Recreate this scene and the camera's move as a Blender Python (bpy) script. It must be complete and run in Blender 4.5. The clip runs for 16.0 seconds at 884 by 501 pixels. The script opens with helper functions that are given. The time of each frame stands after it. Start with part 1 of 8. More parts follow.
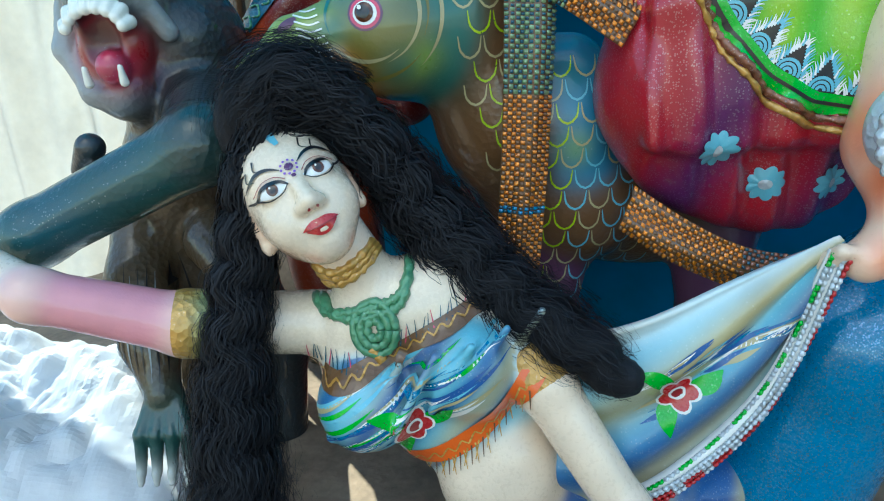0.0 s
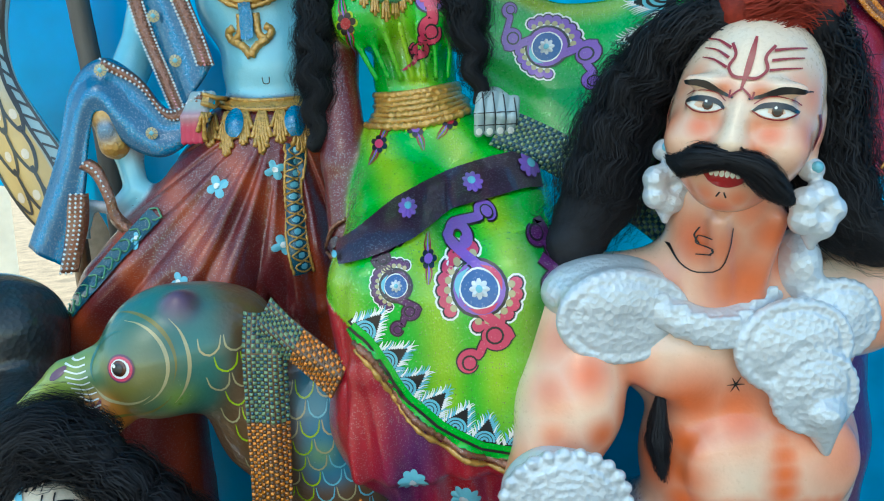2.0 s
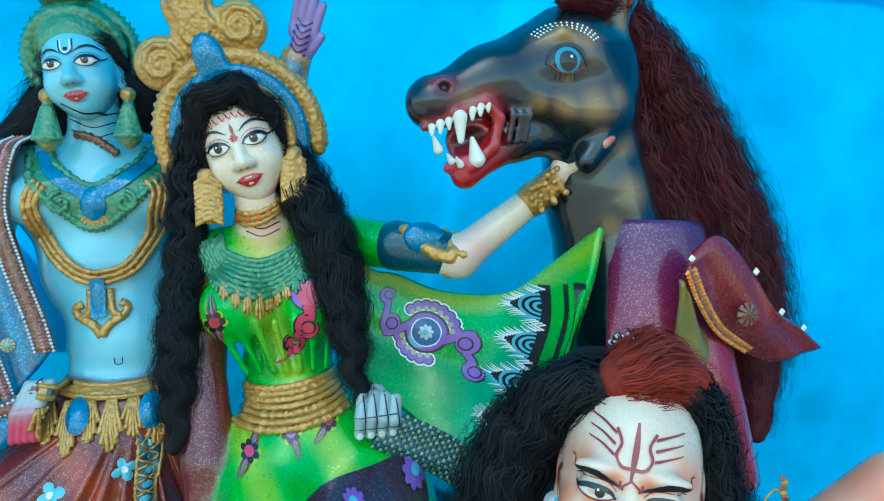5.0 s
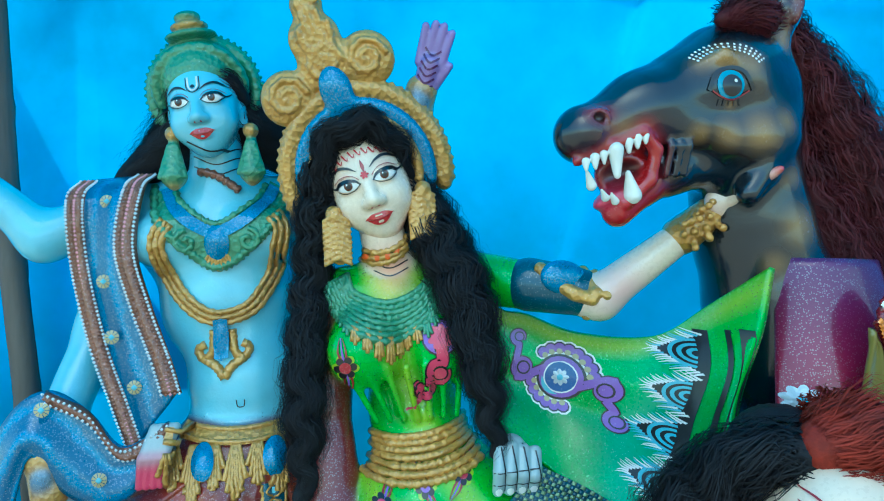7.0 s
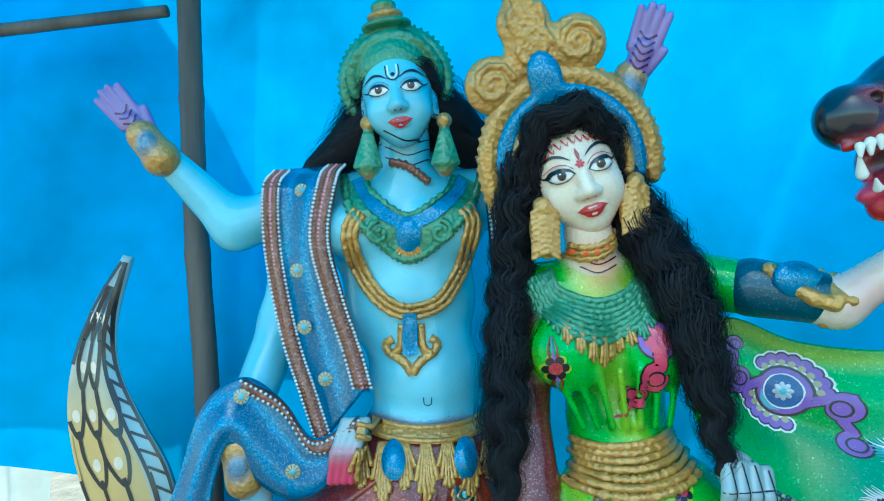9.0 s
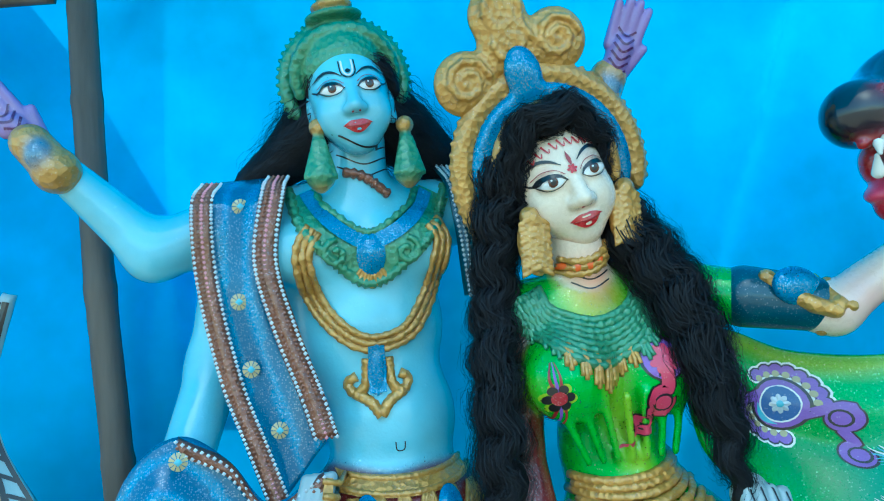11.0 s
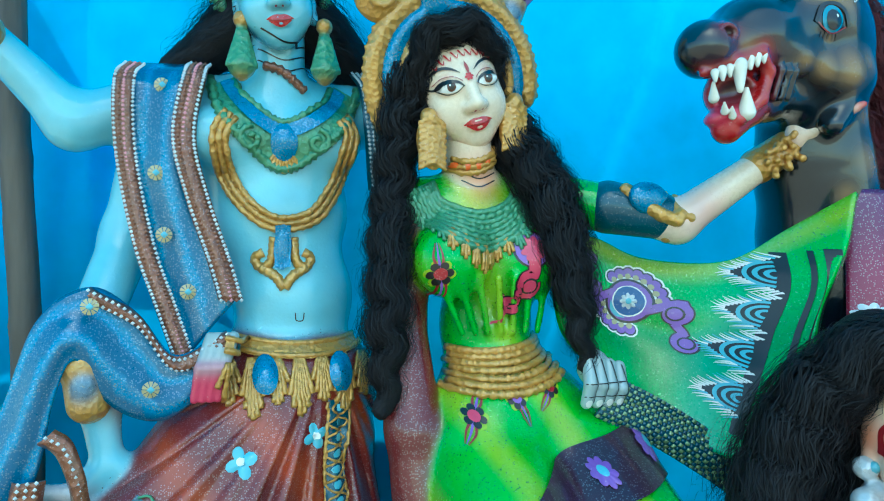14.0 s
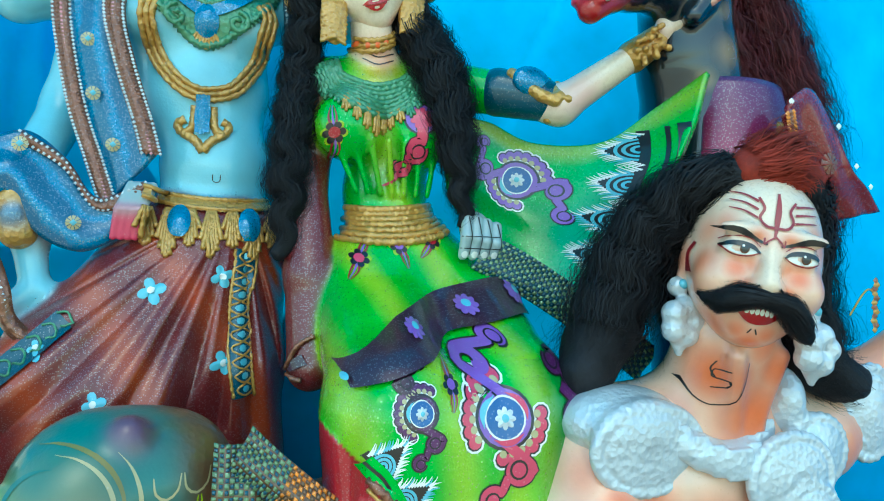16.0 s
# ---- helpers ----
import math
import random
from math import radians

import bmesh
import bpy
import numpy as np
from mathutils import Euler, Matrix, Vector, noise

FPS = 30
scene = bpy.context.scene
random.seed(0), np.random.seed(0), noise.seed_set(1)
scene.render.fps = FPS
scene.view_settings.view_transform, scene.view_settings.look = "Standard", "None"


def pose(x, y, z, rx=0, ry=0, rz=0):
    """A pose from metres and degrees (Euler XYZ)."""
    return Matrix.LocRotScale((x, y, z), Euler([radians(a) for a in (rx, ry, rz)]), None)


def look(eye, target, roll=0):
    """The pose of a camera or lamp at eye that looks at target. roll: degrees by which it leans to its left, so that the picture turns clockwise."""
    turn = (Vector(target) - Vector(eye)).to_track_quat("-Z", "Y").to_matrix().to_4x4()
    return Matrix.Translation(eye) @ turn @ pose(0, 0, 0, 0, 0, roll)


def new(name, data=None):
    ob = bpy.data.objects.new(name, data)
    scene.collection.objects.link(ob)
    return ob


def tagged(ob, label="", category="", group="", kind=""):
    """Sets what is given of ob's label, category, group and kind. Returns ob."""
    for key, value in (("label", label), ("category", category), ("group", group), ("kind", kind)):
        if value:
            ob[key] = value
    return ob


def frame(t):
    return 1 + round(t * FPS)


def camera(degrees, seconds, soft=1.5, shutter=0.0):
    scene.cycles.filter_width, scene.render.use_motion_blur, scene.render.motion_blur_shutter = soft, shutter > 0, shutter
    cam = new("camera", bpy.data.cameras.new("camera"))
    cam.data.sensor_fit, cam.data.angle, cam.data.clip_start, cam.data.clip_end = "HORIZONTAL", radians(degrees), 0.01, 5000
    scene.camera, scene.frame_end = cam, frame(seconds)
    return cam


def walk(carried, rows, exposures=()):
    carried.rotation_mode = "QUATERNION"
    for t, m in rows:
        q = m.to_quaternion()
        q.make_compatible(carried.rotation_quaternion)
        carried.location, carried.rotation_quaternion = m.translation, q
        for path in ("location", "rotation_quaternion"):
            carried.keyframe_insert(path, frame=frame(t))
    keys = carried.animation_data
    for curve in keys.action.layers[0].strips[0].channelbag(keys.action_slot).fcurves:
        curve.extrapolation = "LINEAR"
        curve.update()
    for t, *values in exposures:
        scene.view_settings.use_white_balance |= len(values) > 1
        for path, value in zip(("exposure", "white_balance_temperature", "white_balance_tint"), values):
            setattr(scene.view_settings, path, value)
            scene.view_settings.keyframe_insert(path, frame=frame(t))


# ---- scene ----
cam = camera(68.7, 16.0, soft=1.1)
METRES, EYE, TILT, LEAN, TURN = 2.6, 0.8, -16.0, 3.0, 0.0
ROWS = [
    (0.0, 0.0, 0.0, 0.0, 0.0, 0.0, -0.0),
    (0.5, 0.0212, -0.0126, 0.0485, -1.28, 0.07, 1.47),
    (1.0, 0.0601, -0.027, 0.0849, -2.7, 1.08, 2.23),
    (1.5, 0.1223, -0.0591, 0.1209, -3.1, 2.98, 0.74),
    (2.0, 0.1525, -0.0872, 0.1581, -2.38, 6.46, 0.58),
    (2.5, 0.1589, -0.1037, 0.1899, -4.4, 10.32, 1.62),
    (3.0, 0.1628, -0.1086, 0.213, -6.06, 12.17, 2.63),
    (3.5, 0.1583, -0.1016, 0.2292, -8.25, 13.51, 2.81),
    (4.0, 0.15, -0.0998, 0.2544, -11.56, 15.38, 3.6),
    (6.5, 0.1256, -0.0712, 0.3271, -14.6, 16.74, 4.05),
    (7.0, 0.0926, -0.0597, 0.3262, -9.06, 17.9, 2.72),
    (7.5, 0.058, -0.0468, 0.3201, -6.61, 17.71, 1.04),
    (8.0, 0.0324, -0.0412, 0.3141, -3.56, 17.89, -0.19),
    (8.5, 0.0173, -0.0304, 0.3164, -4.13, 18.96, -1.31),
    (9.0, 0.0062, -0.0216, 0.3219, -3.06, 19.29, -0.97),
    (9.5, 0.0124, -0.0113, 0.3303, -2.0, 19.98, 0.22),
    (12.0, -0.0988, 0.0592, 0.3422, -21.85, 20.17, 7.04),
    (12.5, -0.1075, 0.0505, 0.3298, -25.54, 18.99, 7.34),
    (13.0, -0.1003, 0.0513, 0.3189, -27.54, 17.09, 6.86),
    (13.5, -0.0803, 0.0372, 0.3044, -24.99, 17.82, 4.42),
    (14.0, -0.0442, 0.0072, 0.2765, -20.01, 17.39, 2.69),
    (14.5, -0.0192, -0.0096, 0.2462, -18.27, 17.84, 1.76),
    (15.0, -0.0001, -0.0261, 0.2163, -18.19, 18.12, 1.54),
    (15.5, 0.009, -0.0416, 0.2008, -17.84, 18.68, 1.25),
    (16.0, 0.023, -0.0407, 0.1611, -20.2, 17.31, 0.83),
]

walk(cam, [(t, pose(0, 0, EYE, TILT, LEAN, TURN) @ pose(METRES * x, METRES * y, METRES * z, 90 + pitch, roll, yaw)) for t, x, y, z, yaw, pitch, roll in ROWS],
     exposures=[(0.0, 0.85, 5800, -9), (2.0, 0.95, 6100, -11), (4.0, 1.0, 5550, -17), (7.0, 1.0, 4850, -25), (9.5, 0.97, 4780, -24), (12.0, 1.05, 4850, -25), (16.0, 1.1, 5550, -26)])

# ---- light ----
world = bpy.data.worlds.new("world")
scene.world = world
world.use_nodes = True
wn = world.node_tree.nodes
sky = wn.new("ShaderNodeTexSky")
sky.sky_type, sky.sun_disc = "NISHITA", False
sky.sun_elevation, sky.sun_rotation = radians(52), radians(200)
wn["Background"].inputs["Strength"].default_value = 0.15
world.node_tree.links.new(sky.outputs[0], wn["Background"].inputs["Color"])
sun = new("sun", bpy.data.lights.new("sun", "SUN"))
sun.data.energy, sun.data.angle, sun.data.color = 5.0, radians(0.6), (1.0, 0.95, 0.88)
sun.matrix_world = look((-3.4, 6.0, 8.4), (0, 0.6, 0.6))

# ---- colours: linear rgb, glitter, roughness, metal, relief ----
def lin(r, g, b):
    return tuple((c / 255 / 12.92 if c < 10 else ((c / 255 + 0.055) / 1.055) ** 2.4) for c in (r, g, b))


PAINT = {
    "blue_skin": (lin(146, 212, 230), 0, 0.2, 0, 0),
    "pale_skin": (lin(244, 224, 196), 0, 0.24, 0, 0),
    "cream": (lin(246, 222, 194), 0, 0.26, 0, 0),
    "orange": (lin(232, 98, 12), 0, 0.32, 0, 0),
    "rose": (lin(225, 150, 160), 0, 0.35, 0, 0),
    "green": (lin(36, 186, 34), 0.45, 0.22, 0, 0),
    "lime": (lin(176, 206, 30), 0.35, 0.22, 0, 0),
    "deep_green": (lin(4, 112, 44), 0.25, 0.3, 0, 0),
    "maroon": (lin(110, 26, 30), 1.7, 0.36, 0, 0),
    "purple": (lin(84, 22, 92), 1.3, 0.34, 0, 0),
    "red": (lin(176, 12, 40), 1.5, 0.30, 0, 0),
    "gold": (lin(204, 156, 72), 0.25, 0.30, 0.3, 0.5),
    "green_gold": (lin(92, 150, 108), 0.15, 0.36, 0.15, 0.55),
    "teal": (lin(0, 128, 178), 1.9, 0.24, 0, 0),
    "teal_dark": (lin(0, 78, 100), 0.8, 0.4, 0, 0),
    "scarf": (lin(0, 98, 142), 1.6, 0.28, 0, 0),
    "copper": (lin(140, 88, 62), 1.0, 0.3, 0.4, 0.5),
    "silver": (lin(214, 222, 228), 0.9, 0.32, 0.2, 0.35),
    "black": (lin(16, 16, 20), 0, 0.4, 0, 0),
    "white": (lin(245, 245, 240), 0, 0.3, 0, 0),
    "lip": (lin(190, 30, 38), 0, 0.25, 0, 0),
    "line_red": (lin(150, 24, 34), 0, 0.35, 0, 0),
    "iris": (lin(88, 46, 26), 0, 0.15, 0, 0),
    "iris_blue": (lin(60, 150, 180), 0, 0.15, 0, 0),
    "horse": (lin(12, 30, 42), 0, 0.18, 0, 0),
    "horse_tan": (lin(170, 132, 70), 0, 0.24, 0, 0),
    "mouth": (lin(170, 24, 30), 0, 0.2, 0, 0),
    "tooth": (lin(240, 240, 228), 0, 0.2, 0, 0),
    "bird_teal": (lin(50, 118, 108), 0, 0.3, 0, 0),
    "bird_olive": (lin(132, 122, 52), 0, 0.3, 0, 0),
    "bird_brown": (lin(110, 78, 46), 0, 0.35, 0, 0.2),
    "bird_blue": (lin(46, 128, 165), 0, 0.3, 0, 0),
    "bird_purple": (lin(104, 62, 92), 0, 0.35, 0, 0),
    "beak_green": (lin(150, 170, 70), 0, 0.3, 0, 0),
    "beak_orange": (lin(206, 120, 36), 0, 0.3, 0, 0),
    "beast": (lin(34, 40, 44), 0, 0.5, 0, 0.3),
    "beast_brown": (lin(92, 76, 52), 0, 0.5, 0, 0.4),
    "beast_grey": (lin(150, 158, 160), 0, 0.5, 0, 0.2),
    "beast_green": (lin(22, 74, 70), 0, 0.35, 0, 0.2),
    "violet": (lin(136, 88, 190), 0.2, 0.32, 0, 0),
    "pink": (lin(214, 60, 100), 0.25, 0.32, 0, 0),
    "sky_paint": (lin(120, 195, 215), 0.3, 0.35, 0, 0),
    "blue_paint": (lin(30, 90, 160), 0.5, 0.35, 0, 0),
    "sand": (lin(190, 178, 130), 0.1, 0.35, 0, 0),
    "hand_grey": (lin(170, 188, 190), 0, 0.35, 0, 0),
    "palm_violet": (lin(150, 124, 188), 0.1, 0.35, 0, 0),
    "strap_gold": (lin(230, 140, 36), 0.8, 0.26, 0.5, 0.4),
    "strap_pale": (lin(128, 156, 110), 0.8, 0.28, 0.35, 0.4),
    "plum": (lin(52, 14, 46), 1.3, 0.34, 0, 0),
    "wing_yellow": (lin(226, 186, 110), 0, 0.4, 0, 0),
}


def paint_row(name):
    rgb, gl, ro, me, re = PAINT[name]
    return np.array([*rgb, gl, ro, me, re], np.float32)


# ---- sculpting in clay: rounded solids that melt into one skin ----
class Clay:
    def __init__(self, res=0.005, soft=0.004):
        self.res, self.soft, self.solids = res, soft, []

    def ball(self, c, r, col, k=0.02, turn=(0, 0, 0), cut=False):
        r = (r, r, r) if isinstance(r, (int, float)) else r
        m = np.array(Euler([radians(a) for a in turn]).to_matrix(), np.float32)
        self.solids.append(("ball", np.array(c, np.float32), np.array(r, np.float32), m, col, k, cut))
        return self

    def limb(self, pts, radii, col, k=0.02, cut=False):
        radii = [radii] * len(pts) if isinstance(radii, (int, float)) else radii
        cols = [col] * (len(pts) - 1) if isinstance(col, str) else col
        for a, b, ra, rb, cc in zip(pts, pts[1:], radii, radii[1:], cols):
            self.solids.append(("limb", np.array(a, np.float32), np.array(b, np.float32), (ra, rb), cc, k, cut))
        return self

    @staticmethod
    def dist(s, p):
        if s[0] == "ball":
            q = (p - s[1]) @ s[3]
            k0 = np.sqrt(((q / s[2]) ** 2).sum(-1)) + 1e-6
            k1 = np.sqrt(((q / s[2] ** 2) ** 2).sum(-1)) + 1e-6
            return k0 * (k0 - 1) / k1
        a, b = s[1], s[2]
        ab = b - a
        h = np.clip(((p - a) @ ab) / max(float(ab @ ab), 1e-9), 0, 1)
        return np.sqrt((((p - a) - h[..., None] * ab) ** 2).sum(-1)) - (s[3][0] + (s[3][1] - s[3][0]) * h)

    @staticmethod
    def reach(s):
        if s[0] == "ball":
            e = np.abs(s[3]) @ s[2]
            return s[1] - e, s[1] + e
        ra, rb = s[3]
        return np.minimum(s[1] - ra, s[2] - rb), np.maximum(s[1] + ra, s[2] + rb)

    def skin(self):
        res = self.res
        bounds = [self.reach(s) for s in self.solids if not s[6]]
        lo = np.min([b[0] for b in bounds], 0) - 0.03
        hi = np.max([b[1] for b in bounds], 0) + 0.03
        n = np.ceil((hi - lo) / res).astype(int) + 2
        D = np.full(n, 0.2, np.float32)
        for s in self.solids:
            a, b = self.reach(s)
            pad = s[5] + 3 * res
            i0 = np.maximum(((a - pad - lo) / res).astype(int), 0)
            i1 = np.minimum(((b + pad - lo) / res).astype(int) + 2, n)
            if (i1 <= i0).any():
                continue
            ax = [lo[j] + res * np.arange(i0[j], i1[j], dtype=np.float32) for j in range(3)]
            p = np.stack(np.meshgrid(*ax, indexing="ij"), -1).astype(np.float32)
            d = self.dist(s, p)
            win = tuple(slice(i0[j], i1[j]) for j in range(3))
            old, k = D[win], max(s[5], 1e-4)
            if s[6]:
                h = np.clip(0.5 - 0.5 * (old + d) / k, 0, 1)
                D[win] = old * (1 - h) - d * h + k * h * (1 - h)
            else:
                h = np.clip(0.5 + 0.5 * (old - d) / k, 0, 1)
                D[win] = old * (1 - h) + d * h - k * h * (1 - h)
        inside = D < 0
        c = np.zeros(n - 1, np.int8)
        corners = [(i, j, k) for i in (0, 1) for j in (0, 1) for k in (0, 1)]
        for i, j, k in corners:
            c += inside[i:n[0] - 1 + i, j:n[1] - 1 + j, k:n[2] - 1 + k]
        cells = np.argwhere((c > 0) & (c < 8))
        ids = np.full(n - 1, -1, np.int64)
        ids[tuple(cells.T)] = np.arange(len(cells))
        acc, cnt = np.zeros((len(cells), 3), np.float32), np.zeros(len(cells), np.float32)
        for u in corners:
            for ax in range(3):
                if u[ax]:
                    continue
                w = list(u)
                w[ax] = 1
                da, db = D[tuple((cells + u).T)], D[tuple((cells + w).T)]
                on = (da < 0) != (db < 0)
                f = np.where(on, da / np.where(on, da - db, 1), 0)
                q = np.tile(np.array(u, np.float32), (len(cells), 1))
                q[:, ax] += f
                acc += q * on[:, None]
                cnt += on
        V = lo + res * (cells + acc / cnt[:, None])
        quads = []
        for ax in range(3):
            o1, o2 = [(1, 2), (2, 0), (0, 1)][ax]
            sl_a, sl_b = [slice(None)] * 3, [slice(None)] * 3
            sl_a[ax], sl_b[ax] = slice(0, -1), slice(1, None)
            e = inside[tuple(sl_a)] != inside[tuple(sl_b)]
            at = np.argwhere(e)
            at = at[(at[:, o1] > 0) & (at[:, o2] > 0) & (at[:, o1] < n[o1] - 1) & (at[:, o2] < n[o2] - 1)]
            flip = inside[tuple(at.T)]
            d1, d2 = np.zeros(3, int), np.zeros(3, int)
            d1[o1], d2[o2] = 1, 1
            q = np.stack([ids[tuple((at - d1 - d2).T)], ids[tuple((at - d2).T)], ids[tuple(at.T)], ids[tuple((at - d1).T)]], 1)
            q[~flip] = q[~flip][:, ::-1]
            quads.append(q)
        quads = np.concatenate(quads)
        quads = quads[(quads >= 0).all(1)]
        best, tot = np.zeros((len(V), 7), np.float32), np.zeros(len(V), np.float32)
        Vf = V.astype(np.float32)
        for s in self.solids:
            w = np.exp(np.clip(-np.abs(self.dist(s, Vf)) / self.soft, -30, 0)).astype(np.float32) + 1e-12
            best += w[:, None] * paint_row(s[4])
            tot += w
        return V, quads, best / tot[:, None]


def smooth_path(pts, step=0.006):
    p = np.array(pts, float)
    if len(p) > 2:
        e = np.vstack([2 * p[0] - p[1], p, 2 * p[-1] - p[-2]])
        out = []
        for i in range(1, len(e) - 2):
            m = max(2, int(np.linalg.norm(e[i + 1] - e[i]) / step))
            t = np.linspace(0, 1, m, endpoint=False)[:, None]
            a, b, c, d = e[i - 1], e[i], e[i + 1], e[i + 2]
            out.append(0.5 * (2 * b + (c - a) * t + (2 * a - 5 * b + 4 * c - d) * t * t + (3 * b - a - 3 * c + d) * t ** 3))
        return np.vstack(out + [p[-1:]])
    m = max(2, int(np.linalg.norm(p[1] - p[0]) / step) + 1)
    return p[0] + (p[1] - p[0]) * np.linspace(0, 1, m)[:, None]


from mathutils.bvhtree import BVHTree


class Figure:
    """Gathers skins and painted details of one figure into one mesh."""

    def __init__(self):
        self.V, self.F, self.C, self.n = [], [], [], 0
        self.tree = None
        self.frame_at((0, 0, 0))

    def add(self, V, F, C):
        V = np.asarray(V, float)
        C = np.tile(C, (len(V), 1)) if np.ndim(C) == 1 else C
        self.V.append(V), self.C.append(np.asarray(C, np.float32))
        self.F += [tuple(int(i) + self.n for i in f) for f in F]
        self.n += len(V)
        return self

    def clay(self, clay, m=None, tint=None, press=None):
        V, F, C = clay.skin()
        if press:
            V = press(V, C)
        if m is not None:
            a = np.array(m)
            V = V @ a[:3, :3].T + a[:3, 3]
        if tint:
            C = tint(V, C)
        self.add(V, F.tolist(), C)
        return self

    def settle(self):
        """Take the surface as it is now as the ground for painted details."""
        self.tree = BVHTree.FromPolygons(np.vstack(self.V).tolist(), self.F)
        return self

    def frame_at(self, origin, right=(1, 0, 0), up=(0, 0, 1)):
        self.o, self.r, self.u = np.array(origin, float), np.array(right, float), np.array(up, float)
        self.r /= np.linalg.norm(self.r)
        self.u -= self.r * (self.u @ self.r)
        self.u /= np.linalg.norm(self.u)
        self.w = np.cross(self.r, self.u)
        return self

    def frame_of(self, m):
        a = np.array(m)
        self.s = a
        return self.frame_at(a[:3, 3], a[:3, 0], a[:3, 2])

    def drop(self, u, v, lift=0.0015, far=0.6):
        """The place on the figure under (u, v) of the frame, seen from its front."""
        p = self.o + self.r * u + self.u * v
        hit = self.tree.ray_cast(Vector(p - self.w * -far), Vector(-self.w))
        if hit[0] is None:
            return None, None
        nrm = np.array(hit[1])
        if nrm @ self.w < 0:
            nrm = -nrm
        return np.array(hit[0]) + nrm * lift, nrm

    def stroke(self, uv, width, col, lift=0.0015, shape=None, step=0.006):
        """A brush stroke along (u, v) points; shape(f) gives the width along it."""
        p = smooth_path(uv, step)
        d = np.gradient(p, axis=0)
        nrm = np.stack([-d[:, 1], d[:, 0]], 1) / (np.linalg.norm(d, axis=1)[:, None] + 1e-9)
        f = np.linspace(0, 1, len(p))
        wd = width * (np.array([shape(x) for x in f]) if shape else np.ones(len(p))) / 2
        m = max(1, int(width / 0.008))
        rows, last = [], None
        for i in range(len(p)):
            row = []
            for j in range(m + 1):
                q, _ = self.drop(*(p[i] + nrm[i] * wd[i] * (2 * j / m - 1)), lift)
                if q is None or (row and np.linalg.norm(q - row[-1]) > 0.05):
                    row = None
                    break
                row.append(q)
            rows.append(row)
        V, F = [], []
        for i, row in enumerate(rows):
            if row is None:
                last = None
                continue
            start = len(V)
            V += row
            if last is not None and np.linalg.norm(V[last] - row[0]) < 0.05:
                F += [(last + j, last + j + 1, start + j + 1, start + j) for j in range(m)]
            last = start
        if F:
            self.add(V, F, paint_row(col))
        return self

    def blot(self, u, v, ru, rv, col, turn=0, petals=0, depth=0.3, lift=0.0015, rings=2, n=20, dome=0.0):
        """A painted disc, or a flower of that many petals."""
        a = radians(turn)
        n = max(n, petals * 6)
        V, F = [], []
        c, cn = self.drop(u, v, lift + dome)
        if c is None:
            return self
        V.append(c)
        for k in range(1, rings + 1):
            for i in range(n):
                th = 2 * math.pi * i / n
                r = k / rings * (1 - depth + depth * abs(math.cos(petals * th / 2)) if petals else 1)
                x, y = ru * r * math.cos(th), rv * r * math.sin(th)
                q, _ = self.drop(u + x * math.cos(a) - y * math.sin(a), v + x * math.sin(a) + y * math.cos(a), lift + dome * (1 - (k / rings) ** 2))
                if q is None or np.linalg.norm(q - c) > 3 * max(ru, rv):
                    return self
                V.append(q)
        for i in range(n):
            F.append((0, 1 + i, 1 + (i + 1) % n))
            for k in range(1, rings):
                o, o2 = 1 + (k - 1) * n, 1 + k * n
                F.append((o + i, o2 + i, o2 + (i + 1) % n, o + (i + 1) % n))
        return self.add(V, F, paint_row(col))

    def cord(self, uv, r, col, lift=0.0, beads=0.0, period=0.012, sides=7, flat=1.0):
        """A moulded cord laid on the figure."""
        pts = []
        for q in smooth_path(uv, 0.005):
            s, nrm = self.drop(q[0], q[1], lift)
            if s is not None and (not pts or np.linalg.norm(s - pts[-1][0]) < 0.06):
                pts.append((s, nrm))
        if len(pts) < 2:
            return self
        return self.tube([p[0] for p in pts], r, col, beads, period, sides, [p[1] for p in pts], flat)

    def tube(self, pts, r, col, beads=0.0, period=0.012, sides=7, normals=None, flat=1.0):
        P = np.array(pts, float)
        T = np.gradient(P, axis=0)
        T /= np.linalg.norm(T, axis=1)[:, None] + 1e-9
        rr = np.full(len(P), r, float) if np.ndim(r) == 0 else np.interp(np.linspace(0, 1, len(P)), np.linspace(0, 1, len(r)), r)
        L = np.concatenate([[0], np.cumsum(np.linalg.norm(np.diff(P, axis=0), axis=1))])
        rr = rr * (1 + beads * np.sin(2 * math.pi * L / period))
        V, F = [], []
        for i in range(len(P)):
            n = normals[i] if normals is not None else np.array((0.13, -0.9, 0.4))
            b = np.cross(T[i], n)
            b /= np.linalg.norm(b) + 1e-9
            n = np.cross(b, T[i])
            for j in range(sides):
                a = 2 * math.pi * j / sides
                V.append(P[i] + rr[i] * (math.cos(a) * b + math.sin(a) * n * flat))
        for i in range(len(P) - 1):
            for j in range(sides):
                k = (j + 1) % sides
                F.append((i * sides + j, i * sides + k, (i + 1) * sides + k, (i + 1) * sides + j))
        F.append(tuple(range(sides - 1, -1, -1)))
        F.append(tuple((len(P) - 1) * sides + j for j in range(sides)))
        return self.add(V, F, paint_row(col))

    def sheet(self, fn, nu, nv, thick, colour):
        """A modelled cloth: fn(u, v) gives places, colour(u, v) a paint row."""
        P = np.array([[fn(i / nu, j / nv) for j in range(nv + 1)] for i in range(nu + 1)], float)
        N = np.cross(np.gradient(P, axis=0), np.gradient(P, axis=1))
        N /= np.linalg.norm(N, axis=2)[..., None] + 1e-9
        C = np.array([[colour(i / nu, j / nv) for j in range(nv + 1)] for i in range(nu + 1)], np.float32).reshape(-1, 7)
